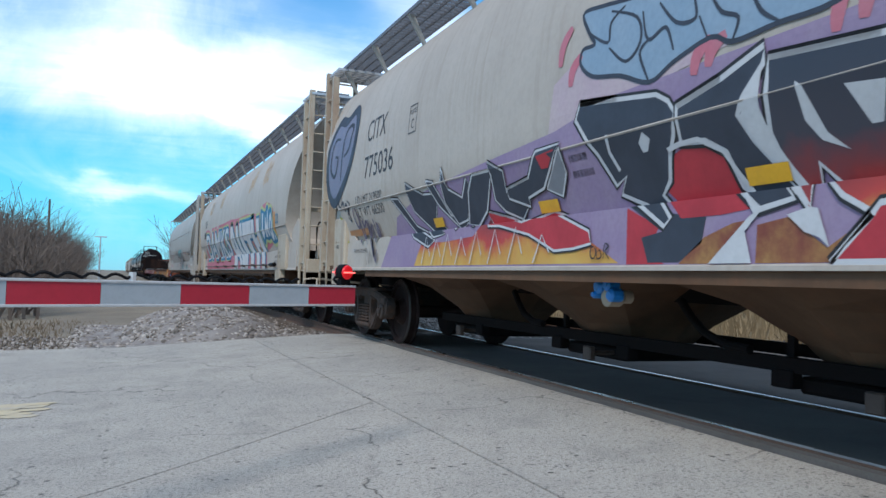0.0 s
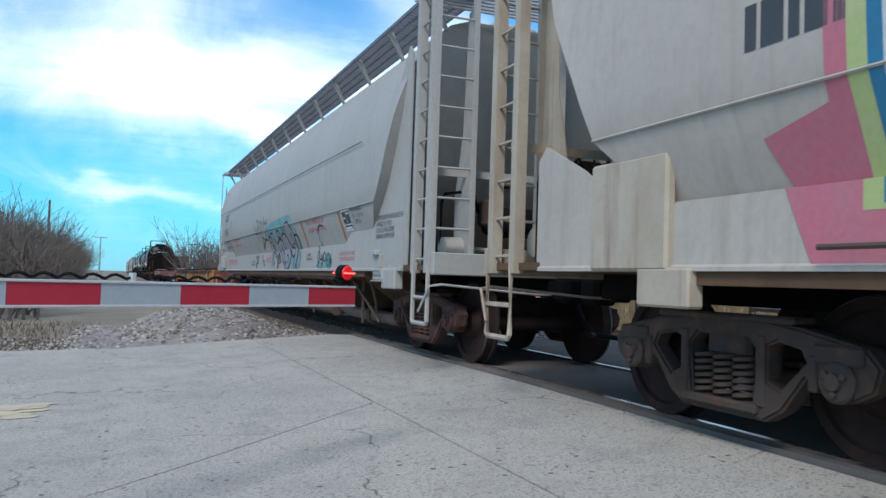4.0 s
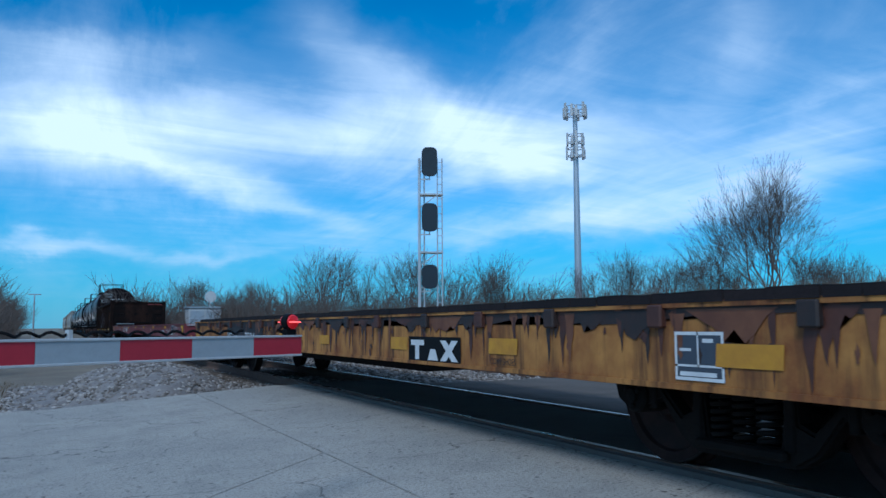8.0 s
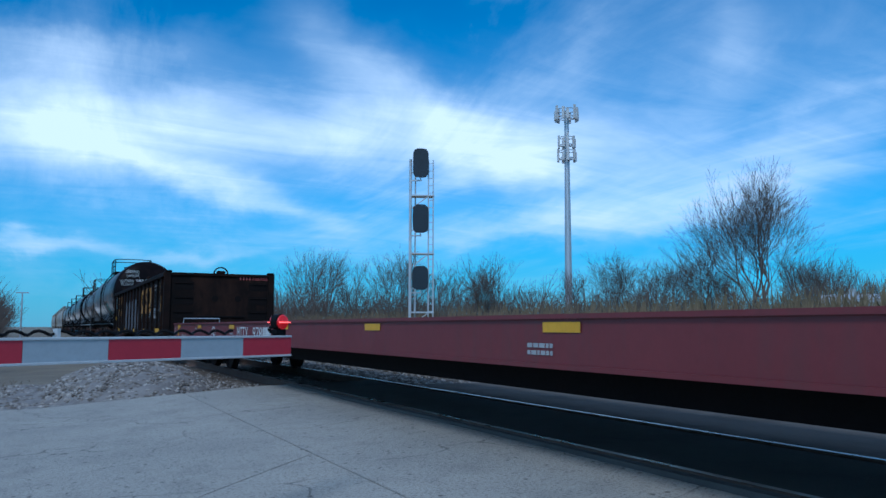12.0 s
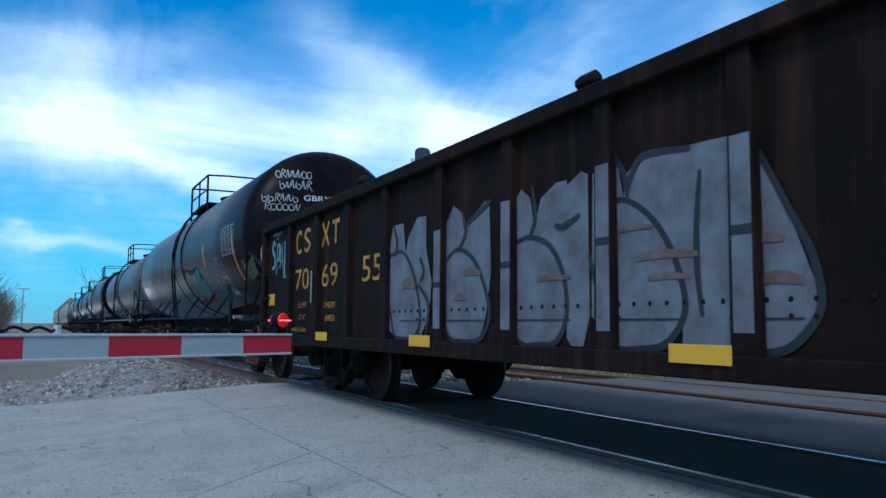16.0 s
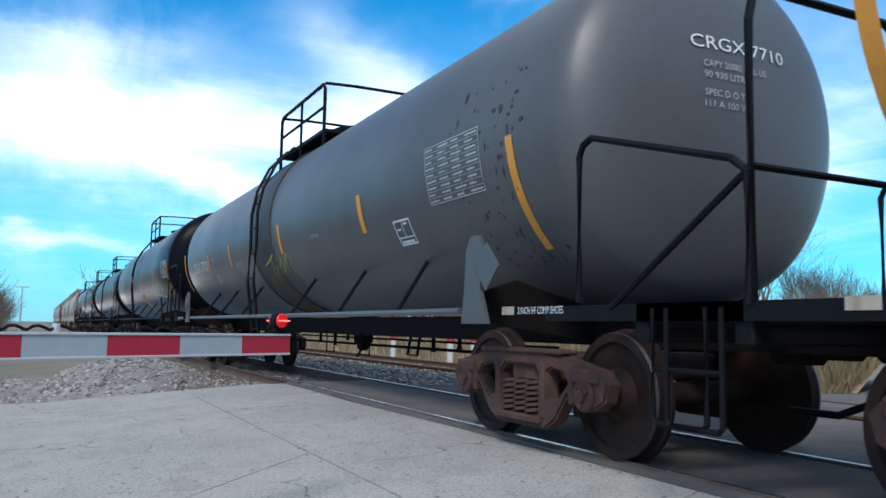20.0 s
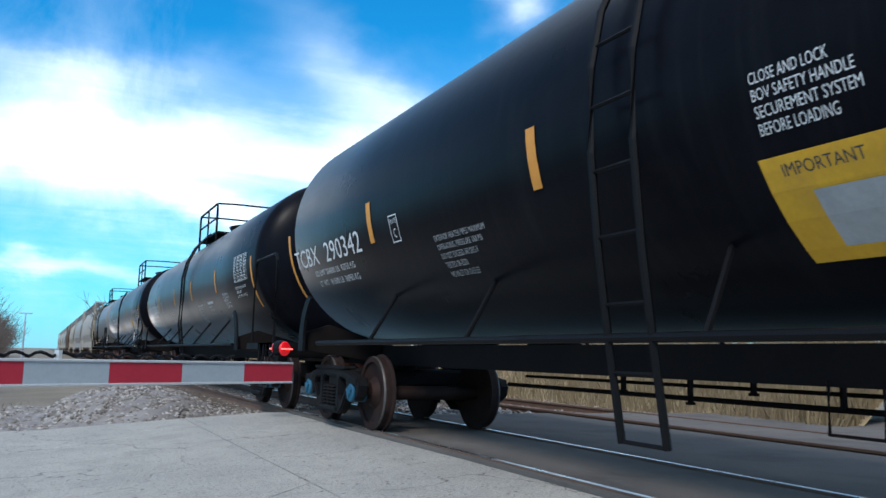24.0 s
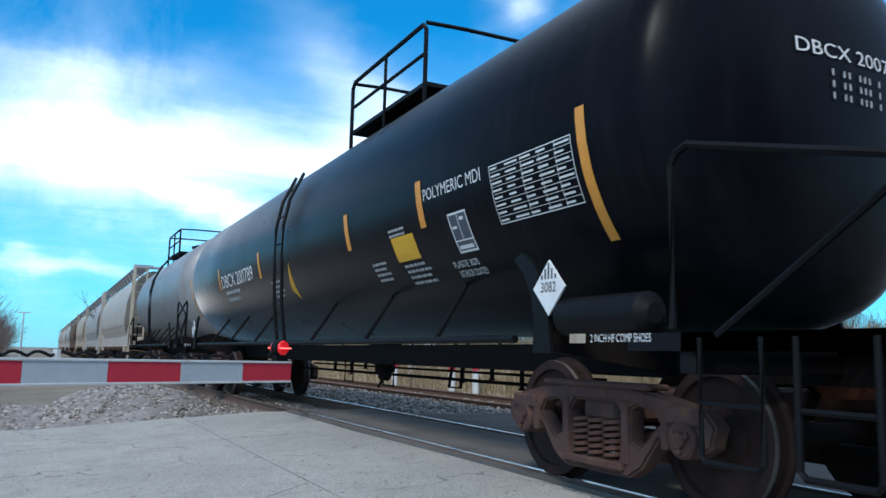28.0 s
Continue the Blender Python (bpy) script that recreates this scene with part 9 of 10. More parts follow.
        part("end_grab", bm, M["ltwhite"], w)
    text_end(w, -13.97, "COUPLING SPEED NOT", -0.72, 0.82, 0.05, "ltwhite", 0.74)
    text_end(w, -13.97, "TO EXCEED 4 MPH", -0.78, 0.74, 0.05, "ltwhite", 0.62)
    bars(w, 7.05, 0.78, 0.3, 2, 0.03, 0.06, "ltgrey", 12)
    bars(w, -3.0, 0.78, 0.4, 2, 0.03, 0.05, "ltgrey", 13)
    for s in (-1, 1):
        bm = bmesh.new()
        box(bm, s * 1.49 - 0.03, s * 1.49 + 0.03, -9.7, -9.45, 0.76, 0.82, 0.008)
        part("card_board", bm, M["galv"], w)
    for q in (-1, 1):
        bm = bmesh.new()
        tube(bm, [(-1.3, q * 13.6, 0.99), (-1.3, q * 13.6, 1.13), (-0.4, q * 13.6, 1.13), (-0.4, q * 13.6, 0.99)], 0.016, 6)
        part("grab_iron", bm, M["galv"], w)


# Wagon G.
def dress_g(w):
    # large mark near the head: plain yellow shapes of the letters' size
    for y, wd in ((-2.30, 0.56), (-3.47, 0.46), (-4.56, 0.54)):
        decal(w, rect(0, wd, 0, 0.13), y, 1.36, "ltyellow", "mark_bar", "worn yellow bar", 0.004)
    ring = [(0.24 * math.cos(0.7 + k * 0.26), 0.29 * math.sin(0.7 + k * 0.26)) for k in range(19)]
    decal(w, stroke(ring, 0.15, False), -2.56, 1.82, "ltyellow", "company_mark", "worn yellow painted mark", 0.005)
    ess = curve([(0.22, 0.24), (0.0, 0.29), (-0.2, 0.15), (0.0, 0.0), (0.2, -0.14), (0.0, -0.28), (-0.22, -0.22)], 5)
    decal(w, stroke(ess, 0.13, False), -3.71, 1.83, "ltyellow", "company_mark", "", 0.005)
    decal(w, joined(filled([(0.02, 0), (0.22, 0), (0.58, 0.58), (0.38, 0.58)]), filled([(0.02, 0.58), (0.22, 0.58), (0.58, 0), (0.38, 0)]), rect(-0.03, 0.24, 0.50, 0.6), rect(0.38, 0.63, 0.50, 0.6), rect(-0.03, 0.24, -0.02, 0.08), rect(0.38, 0.63, -0.02, 0.08)), -4.54, 1.56, "ltyellow", "company_mark", "", 0.005)
    text(w, "INSIDE HEIGHT", -5.65, 2.13, 0.07, "ltgrey", 0.72)
    text(w, "4-6", -5.88, 2.01, 0.07, "ltgrey", 0.2)
    lube_plate(w, -5.78, 1.18, 0.40, 0.29)
    ring = [(0.27 + 0.25 * math.cos(k * 0.42) * (1 + 0.08 * math.sin(k * 3.1)), 0.2 * math.sin(k * 0.42)) for k in range(32)]
    decal(w, stroke(ring, 0.007, False), -5.88, 1.66, DULL, "graffiti_tag", "scratched chalk circle", 0.006)
    for k, s in enumerate(("IL   52-6", "IW    9-6", "IH    4-6", "CU FT 2244")):
        text(w, s, -6.98, 2.17 - 0.085 * k, 0.055, "ltyellow", 0.34)
    decal(w, rect(0, 0.9, 0, 0.11), -6.98, 0.76, "yellowtape", "reflector", "yellow reflective tape", 0.10)
    for y in (-3.7, 5.6, 2.8, -0.6):
        decal(w, rect(0, 0.44, 0, 0.10), y, 0.74, "yellowtape", "reflector", "yellow reflective tape", 0.09)
    decal(w, rect(0, 0.06, 0, 0.46), -7.95, 1.34, "ltyellow", "edge_mark", "", 0.09)
    # number at the tail
    for s_, y, wd in (("70", 6.83, 0.62), ("69", 5.67, 0.6), ("55", 4.26, 0.56)):
        text(w, s_, y, 1.39, 0.28, "ltyellow", wd)
    for y, kind in ((6.82, 0), (6.45, 1), (5.68, 2), (5.3, 3)):
        if kind == 0:
            sh = stroke([(0.15 + 0.13 * math.cos(0.7 + k * 0.26), 0.14 + 0.14 * math.sin(0.7 + k * 0.26)) for k in range(19)], 0.05, False)
        elif kind == 1:
            sh = stroke(curve([(0.25, 0.25), (0.12, 0.28), (0.02, 0.2), (0.14, 0.14), (0.25, 0.07), (0.12, 0.0), (0.0, 0.04)], 4), 0.05, False)
        elif kind == 2:
            sh = joined(stroke([(0, 0), (0.26, 0.29)], 0.055, False), stroke([(0, 0.29), (0.26, 0)], 0.055, False))
        else:
            sh = joined(rect(0, 0.26, 0.24, 0.29), rect(0.10, 0.16, 0.0, 0.24))
        decal(w, sh, y, 1.90, "ltyellow", "company_mark", "worn yellow letter shape", 0.004)
    text(w, "LD LMT", 6.66, 1.15, 0.07, "ltyellow", 0.36)
    text(w, "LT WT", 6.62, 0.99, 0.07, "ltyellow", 0.30)
    text(w, "194200", 5.56, 1.13, 0.075, "ltyellow", 0.42)
    text(w, "68800", 5.50, 0.97, 0.075, "ltyellow", 0.36)
    text(w, "2 INCH HF COMP SHOES", 6.80, 0.835, 0.05, "ltyellow", 0.68, off=0.055)
    text(w, "INSIDE HEIGHT", 8.08, 2.24, 0.05, "ltgrey", 0.5)
    text(w, "4-6", 7.9, 2.17, 0.05, "ltgrey", 0.12)
    decal(w, rect(0, 0.32, 0, 0.17), 8.22, 1.21, "yellowtape", "sticker", "yellow panel with a torn edge", 0.005)
    faint = paint("faint_teal", (0.17, 0.30, 0.31), (0.07, 0.11, 0.11), 0.9, 8)
    for k, pts in enumerate(([(7.93, 2.1), (8.05, 2.16), (8.09, 2.04), (7.97, 1.94), (7.95, 1.8), (8.09, 1.76)], [(7.85, 1.66), (7.82, 2.12)], [(7.81, 2.11), (7.69, 2.06), (7.71, 1.9), (7.82, 1.88)],
                             [(7.66, 1.74), (7.58, 2.1), (7.49, 1.73)], [(7.63, 1.85), (7.51, 1.85)], [(7.42, 2.12), (7.41, 1.61), (7.27, 1.61)])):
        brush(w, pts, faint, 0.085, 0.004 + 0.0003 * k, "pale turquoise painted letter", k in (0, 2))
    # silver throw-up
    chrome = paint("chrome", (0.15, 0.157, 0.18), (0.085, 0.075, 0.08), 1.0, 4)
    for y, z in ((2.3, 1.75), (1.15, 1.85), (0.0, 1.92), (-1.09, 1.88)):
        decal(w, rect(0, 0.13, 0, z - 0.9), y + 0.065, 0.9, chrome, "graffiti", "silver paint over a side post", 0.060)
        decal(w, rect(0, 0.13, 0, 0.05), y + 0.065, z - 0.5, BLACKP, "graffiti_outline", "", 0.062)
    fat = [[(3.76, 1.54), (3.5, 1.69), (3.4, 1.91), (3.15, 1.91), (3.09, 1.61), (3.03, 1.76), (2.83, 1.93), (2.64, 1.92), (2.63, 1.62), (2.51, 1.31), (2.56, 1.01), (2.74, 0.81), (3.25, 0.80), (3.54, 0.9), (3.76, 1.25)],
           [(2.34, 1.45), (2.24, 1.79), (2.09, 1.94), (1.95, 1.87), (1.91, 1.73), (1.55, 1.91), (1.48, 1.88), (1.45, 1.35), (1.53, 1.0), (1.63, 0.82), (1.81, 0.80), (2.01, 0.80), (2.22, 0.86), (2.32, 1.1)],
           [(1.2, 0.83), (1.22, 1.38), (1.16, 1.8), (1.01, 1.92), (0.89, 1.84), (0.84, 1.64), (0.75, 1.82), (0.57, 1.9), (0.44, 1.9), (0.41, 0.99), (0.55, 0.84), (0.75, 0.80), (0.96, 0.80)],
           [(0.45, 0.85), (0.45, 1.86), (0.28, 1.93), (0.21, 1.9), (0.2, 0.99), (0.27, 0.80), (0.40, 0.80)],
           [(0.18, 0.99), (0.16, 1.89), (-0.01, 1.97), (-0.09, 1.92), (-0.14, 1.7), (-0.16, 1.83), (-0.32, 1.94), (-0.69, 1.88), (-0.68, 0.99), (-0.58, 0.89), (-0.45, 0.80), (-0.1, 0.80), (0.01, 0.84)],
           [(-0.67, 1.91), (-1.0, 1.9), (-1.11, 1.83), (-1.27, 1.59), (-1.39, 1.31), (-1.48, 1.08), (-1.46, 0.98), (-1.37, 0.88), (-1.18, 0.80), (-0.85, 0.80), (-0.69, 0.80), (-0.62, 0.83)]]
    for k, pts in enumerate(fat):
        decal(w, shape(pts), 0, 0, chrome, "graffiti", "large silver letter streaked with rust", 0.005 + 0.0006 * k)
    lines = [[(3.5, 1.61), (3.15, 1.63), (2.88, 1.38), (2.74, 1.01), (2.86, 0.82), (3.16, 0.80), (3.35, 0.85), (3.48, 1.18)], [(2.31, 1.42), (2.03, 1.56), (1.73, 1.46), (1.54, 1.22), (1.47, 1.0), (1.63, 0.82), (1.96, 0.80), (2.17, 0.84), (2.31, 1.1)],
             [(1.16, 1.5), (0.93, 1.56), (0.65, 1.48), (0.48, 1.26), (0.45, 0.99), (0.58, 0.82), (0.79, 0.80), (1.0, 0.80), (1.16, 0.92)], [(0.14, 1.61), (-0.11, 1.69), (-0.36, 1.57), (-0.54, 1.36), (-0.64, 1.11), (-0.62, 0.96), (-0.48, 0.83), (-0.29, 0.80), (-0.04, 0.80), (0.09, 0.89), (0.11, 1.06)],
             [(-1.0, 1.93), (-1.13, 1.83), (-1.33, 1.48), (-1.45, 1.26), (-1.49, 1.05), (-1.43, 0.93), (-1.3, 0.83), (-1.11, 0.80), (-0.85, 0.80), (-0.68, 0.80)], [(-0.77, 1.76), (-0.74, 1.46), (-0.74, 1.22), (-0.77, 0.98)], [(0.86, 1.92), (0.82, 1.69), (0.91, 1.54)],
             [(-0.06, 1.97), (-0.15, 1.84), (-0.18, 1.69)], [(1.93, 1.87), (1.86, 1.7), (1.97, 1.57)], [(1.9, 1.74), (1.64, 1.83), (1.44, 1.9)], [(3.38, 1.91), (3.29, 1.73), (3.35, 1.6)], [(2.76, 1.55), (2.67, 1.42), (2.75, 1.32)], [(2.79, 1.3), (2.56, 1.11), (2.62, 0.81)],
             [(0.29, 1.65), (0.47, 1.59), (0.58, 1.61)], [(-0.17, 1.71), (-0.22, 1.82), (-0.34, 1.92), (-0.71, 1.89)], [(0.2, 1.38), (0.11, 1.13), (0.13, 0.92)]]
    for k, pts in enumerate(lines):
        brush(w, pts, BLACKP, 0.048, 0.0095 + 0.0002 * k, "black outline of the silver letters", True, "graffiti_outline")
    # rust breaking through the silver
    for k, (y, z, wd, ht) in enumerate(((-0.25, 1.32, 0.5, 0.05), (-0.35, 1.2, 0.35, 0.04), (3.15, 1.30, 0.3, 0.10), (-1.0, 1.35, 0.3, 0.05), (0.8, 1.25, 0.4, 0.04), (1.9, 1.35, 0.3, 0.06), (-0.1, 1.5, 0.3, 0.03), (-1.15, 1.15, 0.25, 0.06), (2.05, 1.15, 0.2, 0.05))):
        brush(w, [(y, z), (y - wd * 0.4, z + ht * 0.3), (y - wd, z - ht * 0.1)], paint("rust_through", (0.11, 0.055, 0.035), (0.15, 0.12, 0.11), 0.9, 9), ht, 0.0132 + 0.0002 * k, "rust showing through the paint", True, "rust_patch")
    # weld line along the foot of the side
    for y, wd in ((3.2, 0.6), (2.2, 0.65), (1.05, 0.65), (0.1, 0.75), (-0.95, 0.45)):
        decal(w, rect(0, wd, 0, 0.010), y, 0.965, BLACKP, "sheet_seam", "", 0.0135)
    decal(w, scrawl(73, 5, 0.66, 0.22, 0.03), -4.66, 1.20, PALE, "graffiti_tag", "pale chalk tag", 0.007)
    decal(w, words("AKA", 0.42, 0.17), -6.94, 1.36, DULL, "graffiti_tag", "chalk letters", 0.007)
    decal(w, stroke([(0.08 * math.cos(k * 0.5), 0.09 * math.sin(k * 0.5)) for k in range(14)] + [(0.0, -0.2)], 0.016, False), -7.16, 1.66, DULL, "graffiti_tag", "", 0.007)
    # rows of rivets along the foot
    bm = bmesh.new()
    lathe(bm, [(0.0, 0.017), (-0.006, 0.015), (-0.010, 0.008)], "X", 7)
    riv = mesh_of("rivet", bm, M["gond"], True)
    for k in range(120):
        y = -8.2 + k * 0.1375
        for z in ((1.06, 0.98) if k % 10 in (0, 9) else (1.06,)):
            part("rivet", riv, None, w, at=pose(-1.474 if not -1.9 < y < 3.4 else -1.478, y, z))
    for y in (5.86, -3.2):
        decal(w, rect(0, 0.06, 0, 0.40), y, 1.2, paint("old_patch", (0.20, 0.21, 0.22), (0.33, 0.24, 0.05)), "patch", "", 0.09)
    # writing on the end that faces the road
    text_end(w, -8.43, "706955", 1.12, 2.27, 0.085, "ltred", 0.46)
    for k in range(4):
        text_end(w, -8.43, "I", 0.56 + 0.09 * k, 2.27, 0.085, "ltred", 0.035)


def text_end(w, y, s, x, z, h, mat, wd):
    """Words on a wagon's leading end."""
    co, fa = words(s, wd, h)
    me = bpy.data.meshes.new("lettering")
    me.from_pydata([(x - wd / 2 + a, y - 0.03, z + b) for a, b in co], [], fa)
    me.materials.append(M[mat] if isinstance(mat, str) else mat)
    part("lettering", me, None, w)


# Tank wagons: bars, numbers, panels.
def head_shape(w, shp, x, z, mat, name="graffiti_tag", label="scrawled tag"):
    """Lays a flat shape on a tank's leading dished head."""
    R, Z, L = {CAR_H: (1.50, 2.63, 8.3), CAR_I: (1.425, 2.55, 8.3), CAR_J: (1.50, 2.64, 8.3), CAR_K: (1.43, 2.57, 8.32), CAR_L: (1.475, 2.62, 8.3)}[w]
    co, fa = shp
    pts = []
    for a, b in co:
        u, v = x + a, z + b
        r2 = min((u * u + (v - Z) ** 2) / (R * R), 0.97)
        pts.append((u, -L + 0.46 * (1 - math.sqrt(1 - r2)) - 0.012, v))
    me = bpy.data.meshes.new(name)
    me.from_pydata(pts, [], fa)
    me.materials.append(M[mat] if isinstance(mat, str) else mat)
    return part(name, me, None, w, label)


def head_words(w, s, x, z, h, mat, wd):
    return head_shape(w, words(s, wd, h), x, z, mat, "lettering", "")


def tank_bars(w, ys, wd=0.12):
    for y, lo, hi in ys:
        orange_bar(w, y, lo, hi, wd)


def head_arc(w, y, mat="orange"):
    """A long reflective bar down the side near a tank's head."""
    decal(w, rect(0, 0.10, 0, 0.88), y + 0.05, 1.72, mat, "reflector", "long curved reflective bar", 0.006)


def dress_tanks():
    w = CAR_H
    tank_bars(w, [(-4.03, 2.16, 2.64), (-0.76, 2.2, 2.6), (2.1, 2.16, 2.66), (5.25, 2.18, 2.64), (-3.8 - 3.2, 1.95, 2.6)])
    head_arc(w, -7.0)
    head_arc(w, 8.2)
    text(w, "GBRX", 8.1, 2.12, 0.21, "ltwhite", 0.88)
    text(w, "701520", 6.84, 2.12, 0.21, "ltwhite", 1.30)
    text(w, "LD LMT 204000 LB  92500 KG", 7.5, 1.97, 0.07, "ltgrey", 1.9)
    text(w, "LT WT   82000 LB  37200 KG", 7.2, 1.84, 0.07, "ltgrey", 1.7)
    plate_c(w, 4.93, 2.1, "ltgrey", 0.22)
    text(w, "4 IN FIBERGLASS INSULATION", 4.25, 2.20, 0.055, "ltgrey", 0.82)
    text(w, "DO NOT EXCEED 450 DEG F", 4.25, 2.10, 0.055, "ltgrey", 0.76)
    text(w, "VENT TANK", 2.42, 1.87, 0.06, "ltgrey", 0.32)
    text(w, "WHEN UNLOADING", 2.36, 1.77, 0.06, "ltgrey", 0.46)
    table(w, -5.98, 2.24, 1.16, 0.55, 9, 4, "ltgrey")
    lube_plate(w, -5.38, 1.52, 0.42, 0.36)
    bars(w, -4.5, 1.9, 0.4, 5, 0.025, 0.05, "ltgrey", 14)
    tan = paint("tan_line", (0.20, 0.085, 0.04), (0.14, 0.06, 0.035))
    cloud = [(-0.55, 2.25), (-1.43, 2.3), (-2.26, 2.22), (-2.64, 2.26), (-3.06, 2.28), (-3.24, 2.11), (-3.42, 2.0), (-3.51, 1.82), (-3.38, 1.65), (-3.0, 1.48), (-2.45, 1.44), (-1.97, 1.46), (-1.37, 1.42), (-0.51, 1.41), (-0.12, 1.47), (-0.24, 1.8)]
    loop = curve([(-a, b) for a, b in cloud], 4, True)
    decal(w, stroke(loop, 0.055, False), 0, 0, tan, "graffiti_outline", "rusty orange outline round the letters", 0.005)
    decal(w, filled_poly(loop[:-1]), 0, 0, paint("letter_shadow", (0.012, 0.012, 0.016)), "graffiti_ground", "", 0.0045)
    for k, (pts, m_, lab) in enumerate((([(-0.54, 2.08), (-0.83, 2.14), (-0.99, 2.09), (-1.02, 1.97), (-1.35, 2.16), (-1.66, 2.17), (-1.76, 2.08), (-1.91, 2.11), (-2.27, 2.08), (-2.57, 2.12), (-2.48, 1.87), (-2.67, 1.68), (-2.57, 1.56), (-2.3, 1.51), (-2.07, 1.6), (-1.94, 1.54), (-1.7, 1.53), (-1.48, 1.49), (-1.04, 1.53), (-0.81, 1.48), (-0.36, 1.51), (-0.42, 1.72)],
                                          paint("putty", (0.21, 0.215, 0.19), (0.15, 0.16, 0.15)), "cream rounded letters"),
                                         ([(-2.62, 2.03), (-2.71, 2.14), (-2.97, 2.17), (-3.12, 2.09), (-3.09, 1.98), (-3.28, 1.95), (-3.4, 1.84), (-3.34, 1.71), (-3.08, 1.58), (-2.71, 1.56), (-2.62, 1.64), (-2.6, 1.88)], TURQ, "turquoise rounded letter"))):
        decal(w, filled_poly(curve([(-a, b) for a, b in pts], 3, True)[:-1]), 0, 0, m_, "graffiti", lab, 0.006 + 0.0008 * k)
    for k, pts in enumerate(([(-0.96, 2.05), (-0.93, 1.9), (-1.16, 1.93), (-1.04, 1.78), (-0.69, 1.76)], [(-0.9, 1.9), (-0.69, 1.54)], [(-1.74, 2.06), (-1.53, 1.94), (-1.47, 1.79), (-1.32, 1.86), (-1.09, 1.78)], [(-1.87, 2.06), (-1.89, 1.87), (-2.18, 1.77), (-2.22, 1.63)],
                             [(-1.47, 1.79), (-1.65, 1.68), (-1.57, 1.51)], [(-1.11, 1.88), (-1.24, 1.71), (-1.07, 1.54)], [(-1.82, 1.81), (-1.98, 1.7), (-1.96, 1.56)], [(-3.11, 2.07), (-2.93, 1.98), (-3.09, 1.98)], [(-3.15, 1.97), (-2.96, 1.91), (-2.82, 1.85)])):
        brush(w, pts, BLACKP, 0.026, 0.0078 + 0.0002 * k, "", True, "graffiti_outline")
    sky_tag = paint("dull_teal", (0.10, 0.18, 0.20), (0.16, 0.22, 0.23), 0.9, 9)
    for k, pts in enumerate(([(-3.52, 2.2), (-3.53, 2.04), (-3.54, 1.85)], [(-3.52, 1.86), (-3.78, 2.07), (-3.94, 2.18), (-3.88, 1.95), (-3.83, 1.8), (-4.08, 2.05), (-4.29, 2.23), (-4.39, 2.22), (-4.33, 2.07), (-4.15, 1.94), (-3.91, 1.79)], [(-3.91, 1.94), (-4.1, 1.98), (-4.07, 1.82), (-4.18, 1.77)],
                             [(-4.36, 1.9), (-4.48, 2.07), (-4.62, 2.18), (-4.75, 2.15), (-4.79, 2.05), (-4.68, 1.94), (-4.51, 1.91), (-4.47, 2.01), (-4.57, 2.15)], [(-4.68, 2.08), (-4.6, 2.1), (-4.55, 2.03), (-4.62, 1.98)], [(-4.34, 1.84), (-4.47, 1.85), (-4.46, 1.78), (-4.3, 1.72), (-4.48, 1.69)],
                             [(-4.61, 1.77), (-4.75, 1.85), (-4.87, 1.85), (-4.79, 1.68), (-4.64, 1.55), (-4.46, 1.51), (-4.39, 1.61), (-4.39, 1.74)], [(-3.63, 1.77), (-3.79, 1.7), (-4.16, 1.74), (-4.48, 1.69)], [(-3.7, 1.62), (-3.69, 1.51), (-3.84, 1.5), (-4.03, 1.6), (-3.95, 1.63)], [(-3.56, 1.83), (-3.62, 1.7), (-3.66, 1.62)])):
        brush(w, pts, sky_tag, 0.034, 0.006 + 0.0003 * k, "dull blue-grey spray tag")
    for k, pts in enumerate(([(-4.98, 2.34), (-5.02, 2.24), (-5.01, 2.13)], [(-5.0, 2.17), (-5.12, 2.27), (-5.13, 2.1), (-5.24, 2.3), (-5.26, 2.18), (-5.26, 2.09), (-5.28, 2.24), (-5.38, 2.26)], [(-5.29, 2.07), (-5.37, 2.18), (-5.32, 2.24)], [(-5.49, 2.26), (-5.43, 2.16), (-5.47, 2.09), (-5.56, 2.08)],
                             [(-5.6, 2.27), (-5.65, 2.3), (-5.63, 2.22)], [(-5.62, 2.06), (-5.7, 2.11), (-5.75, 2.17), (-5.76, 2.1)], [(-4.88, 2.06), (-4.96, 2.12), (-4.97, 2.03)], [(-5.22, 2.0), (-5.29, 2.04), (-5.34, 2.0)], [(-4.82, 1.9), (-4.96, 1.93), (-4.9, 1.78)], [(-4.99, 1.9), (-4.97, 1.8)])):
        brush(w, pts, sky_tag, 0.040, 0.006 + 0.0003 * k, "pale blue-grey spray tag")
    decal(w, shape([(-4.71, 1.69), (-4.95, 1.68), (-4.91, 1.6), (-4.66, 1.62)]), 0, 0, paint("sticker_red", (0.24, 0.07, 0.05), (0.36, 0.30, 0.28), 0.9, 14), "sticker", "small red and white sticker", 0.0062)
    brush(w, [(-4.72, 1.51), (-4.69, 1.43), (-4.83, 1.5), (-4.77, 1.42), (-4.91, 1.5), (-4.89, 1.42), (-5.03, 1.5), (-5.03, 1.43)], DULL, 0.012, 0.006, "chalk scribble")
    brush(w, [(-0.7, 2.71), (-1.02, 2.81), (-0.77, 3.0), (-1.2, 2.99), (-1.14, 3.16), (-1.3, 3.1)], DULL, 0.014, 0.006, "thin looping chalk tag")
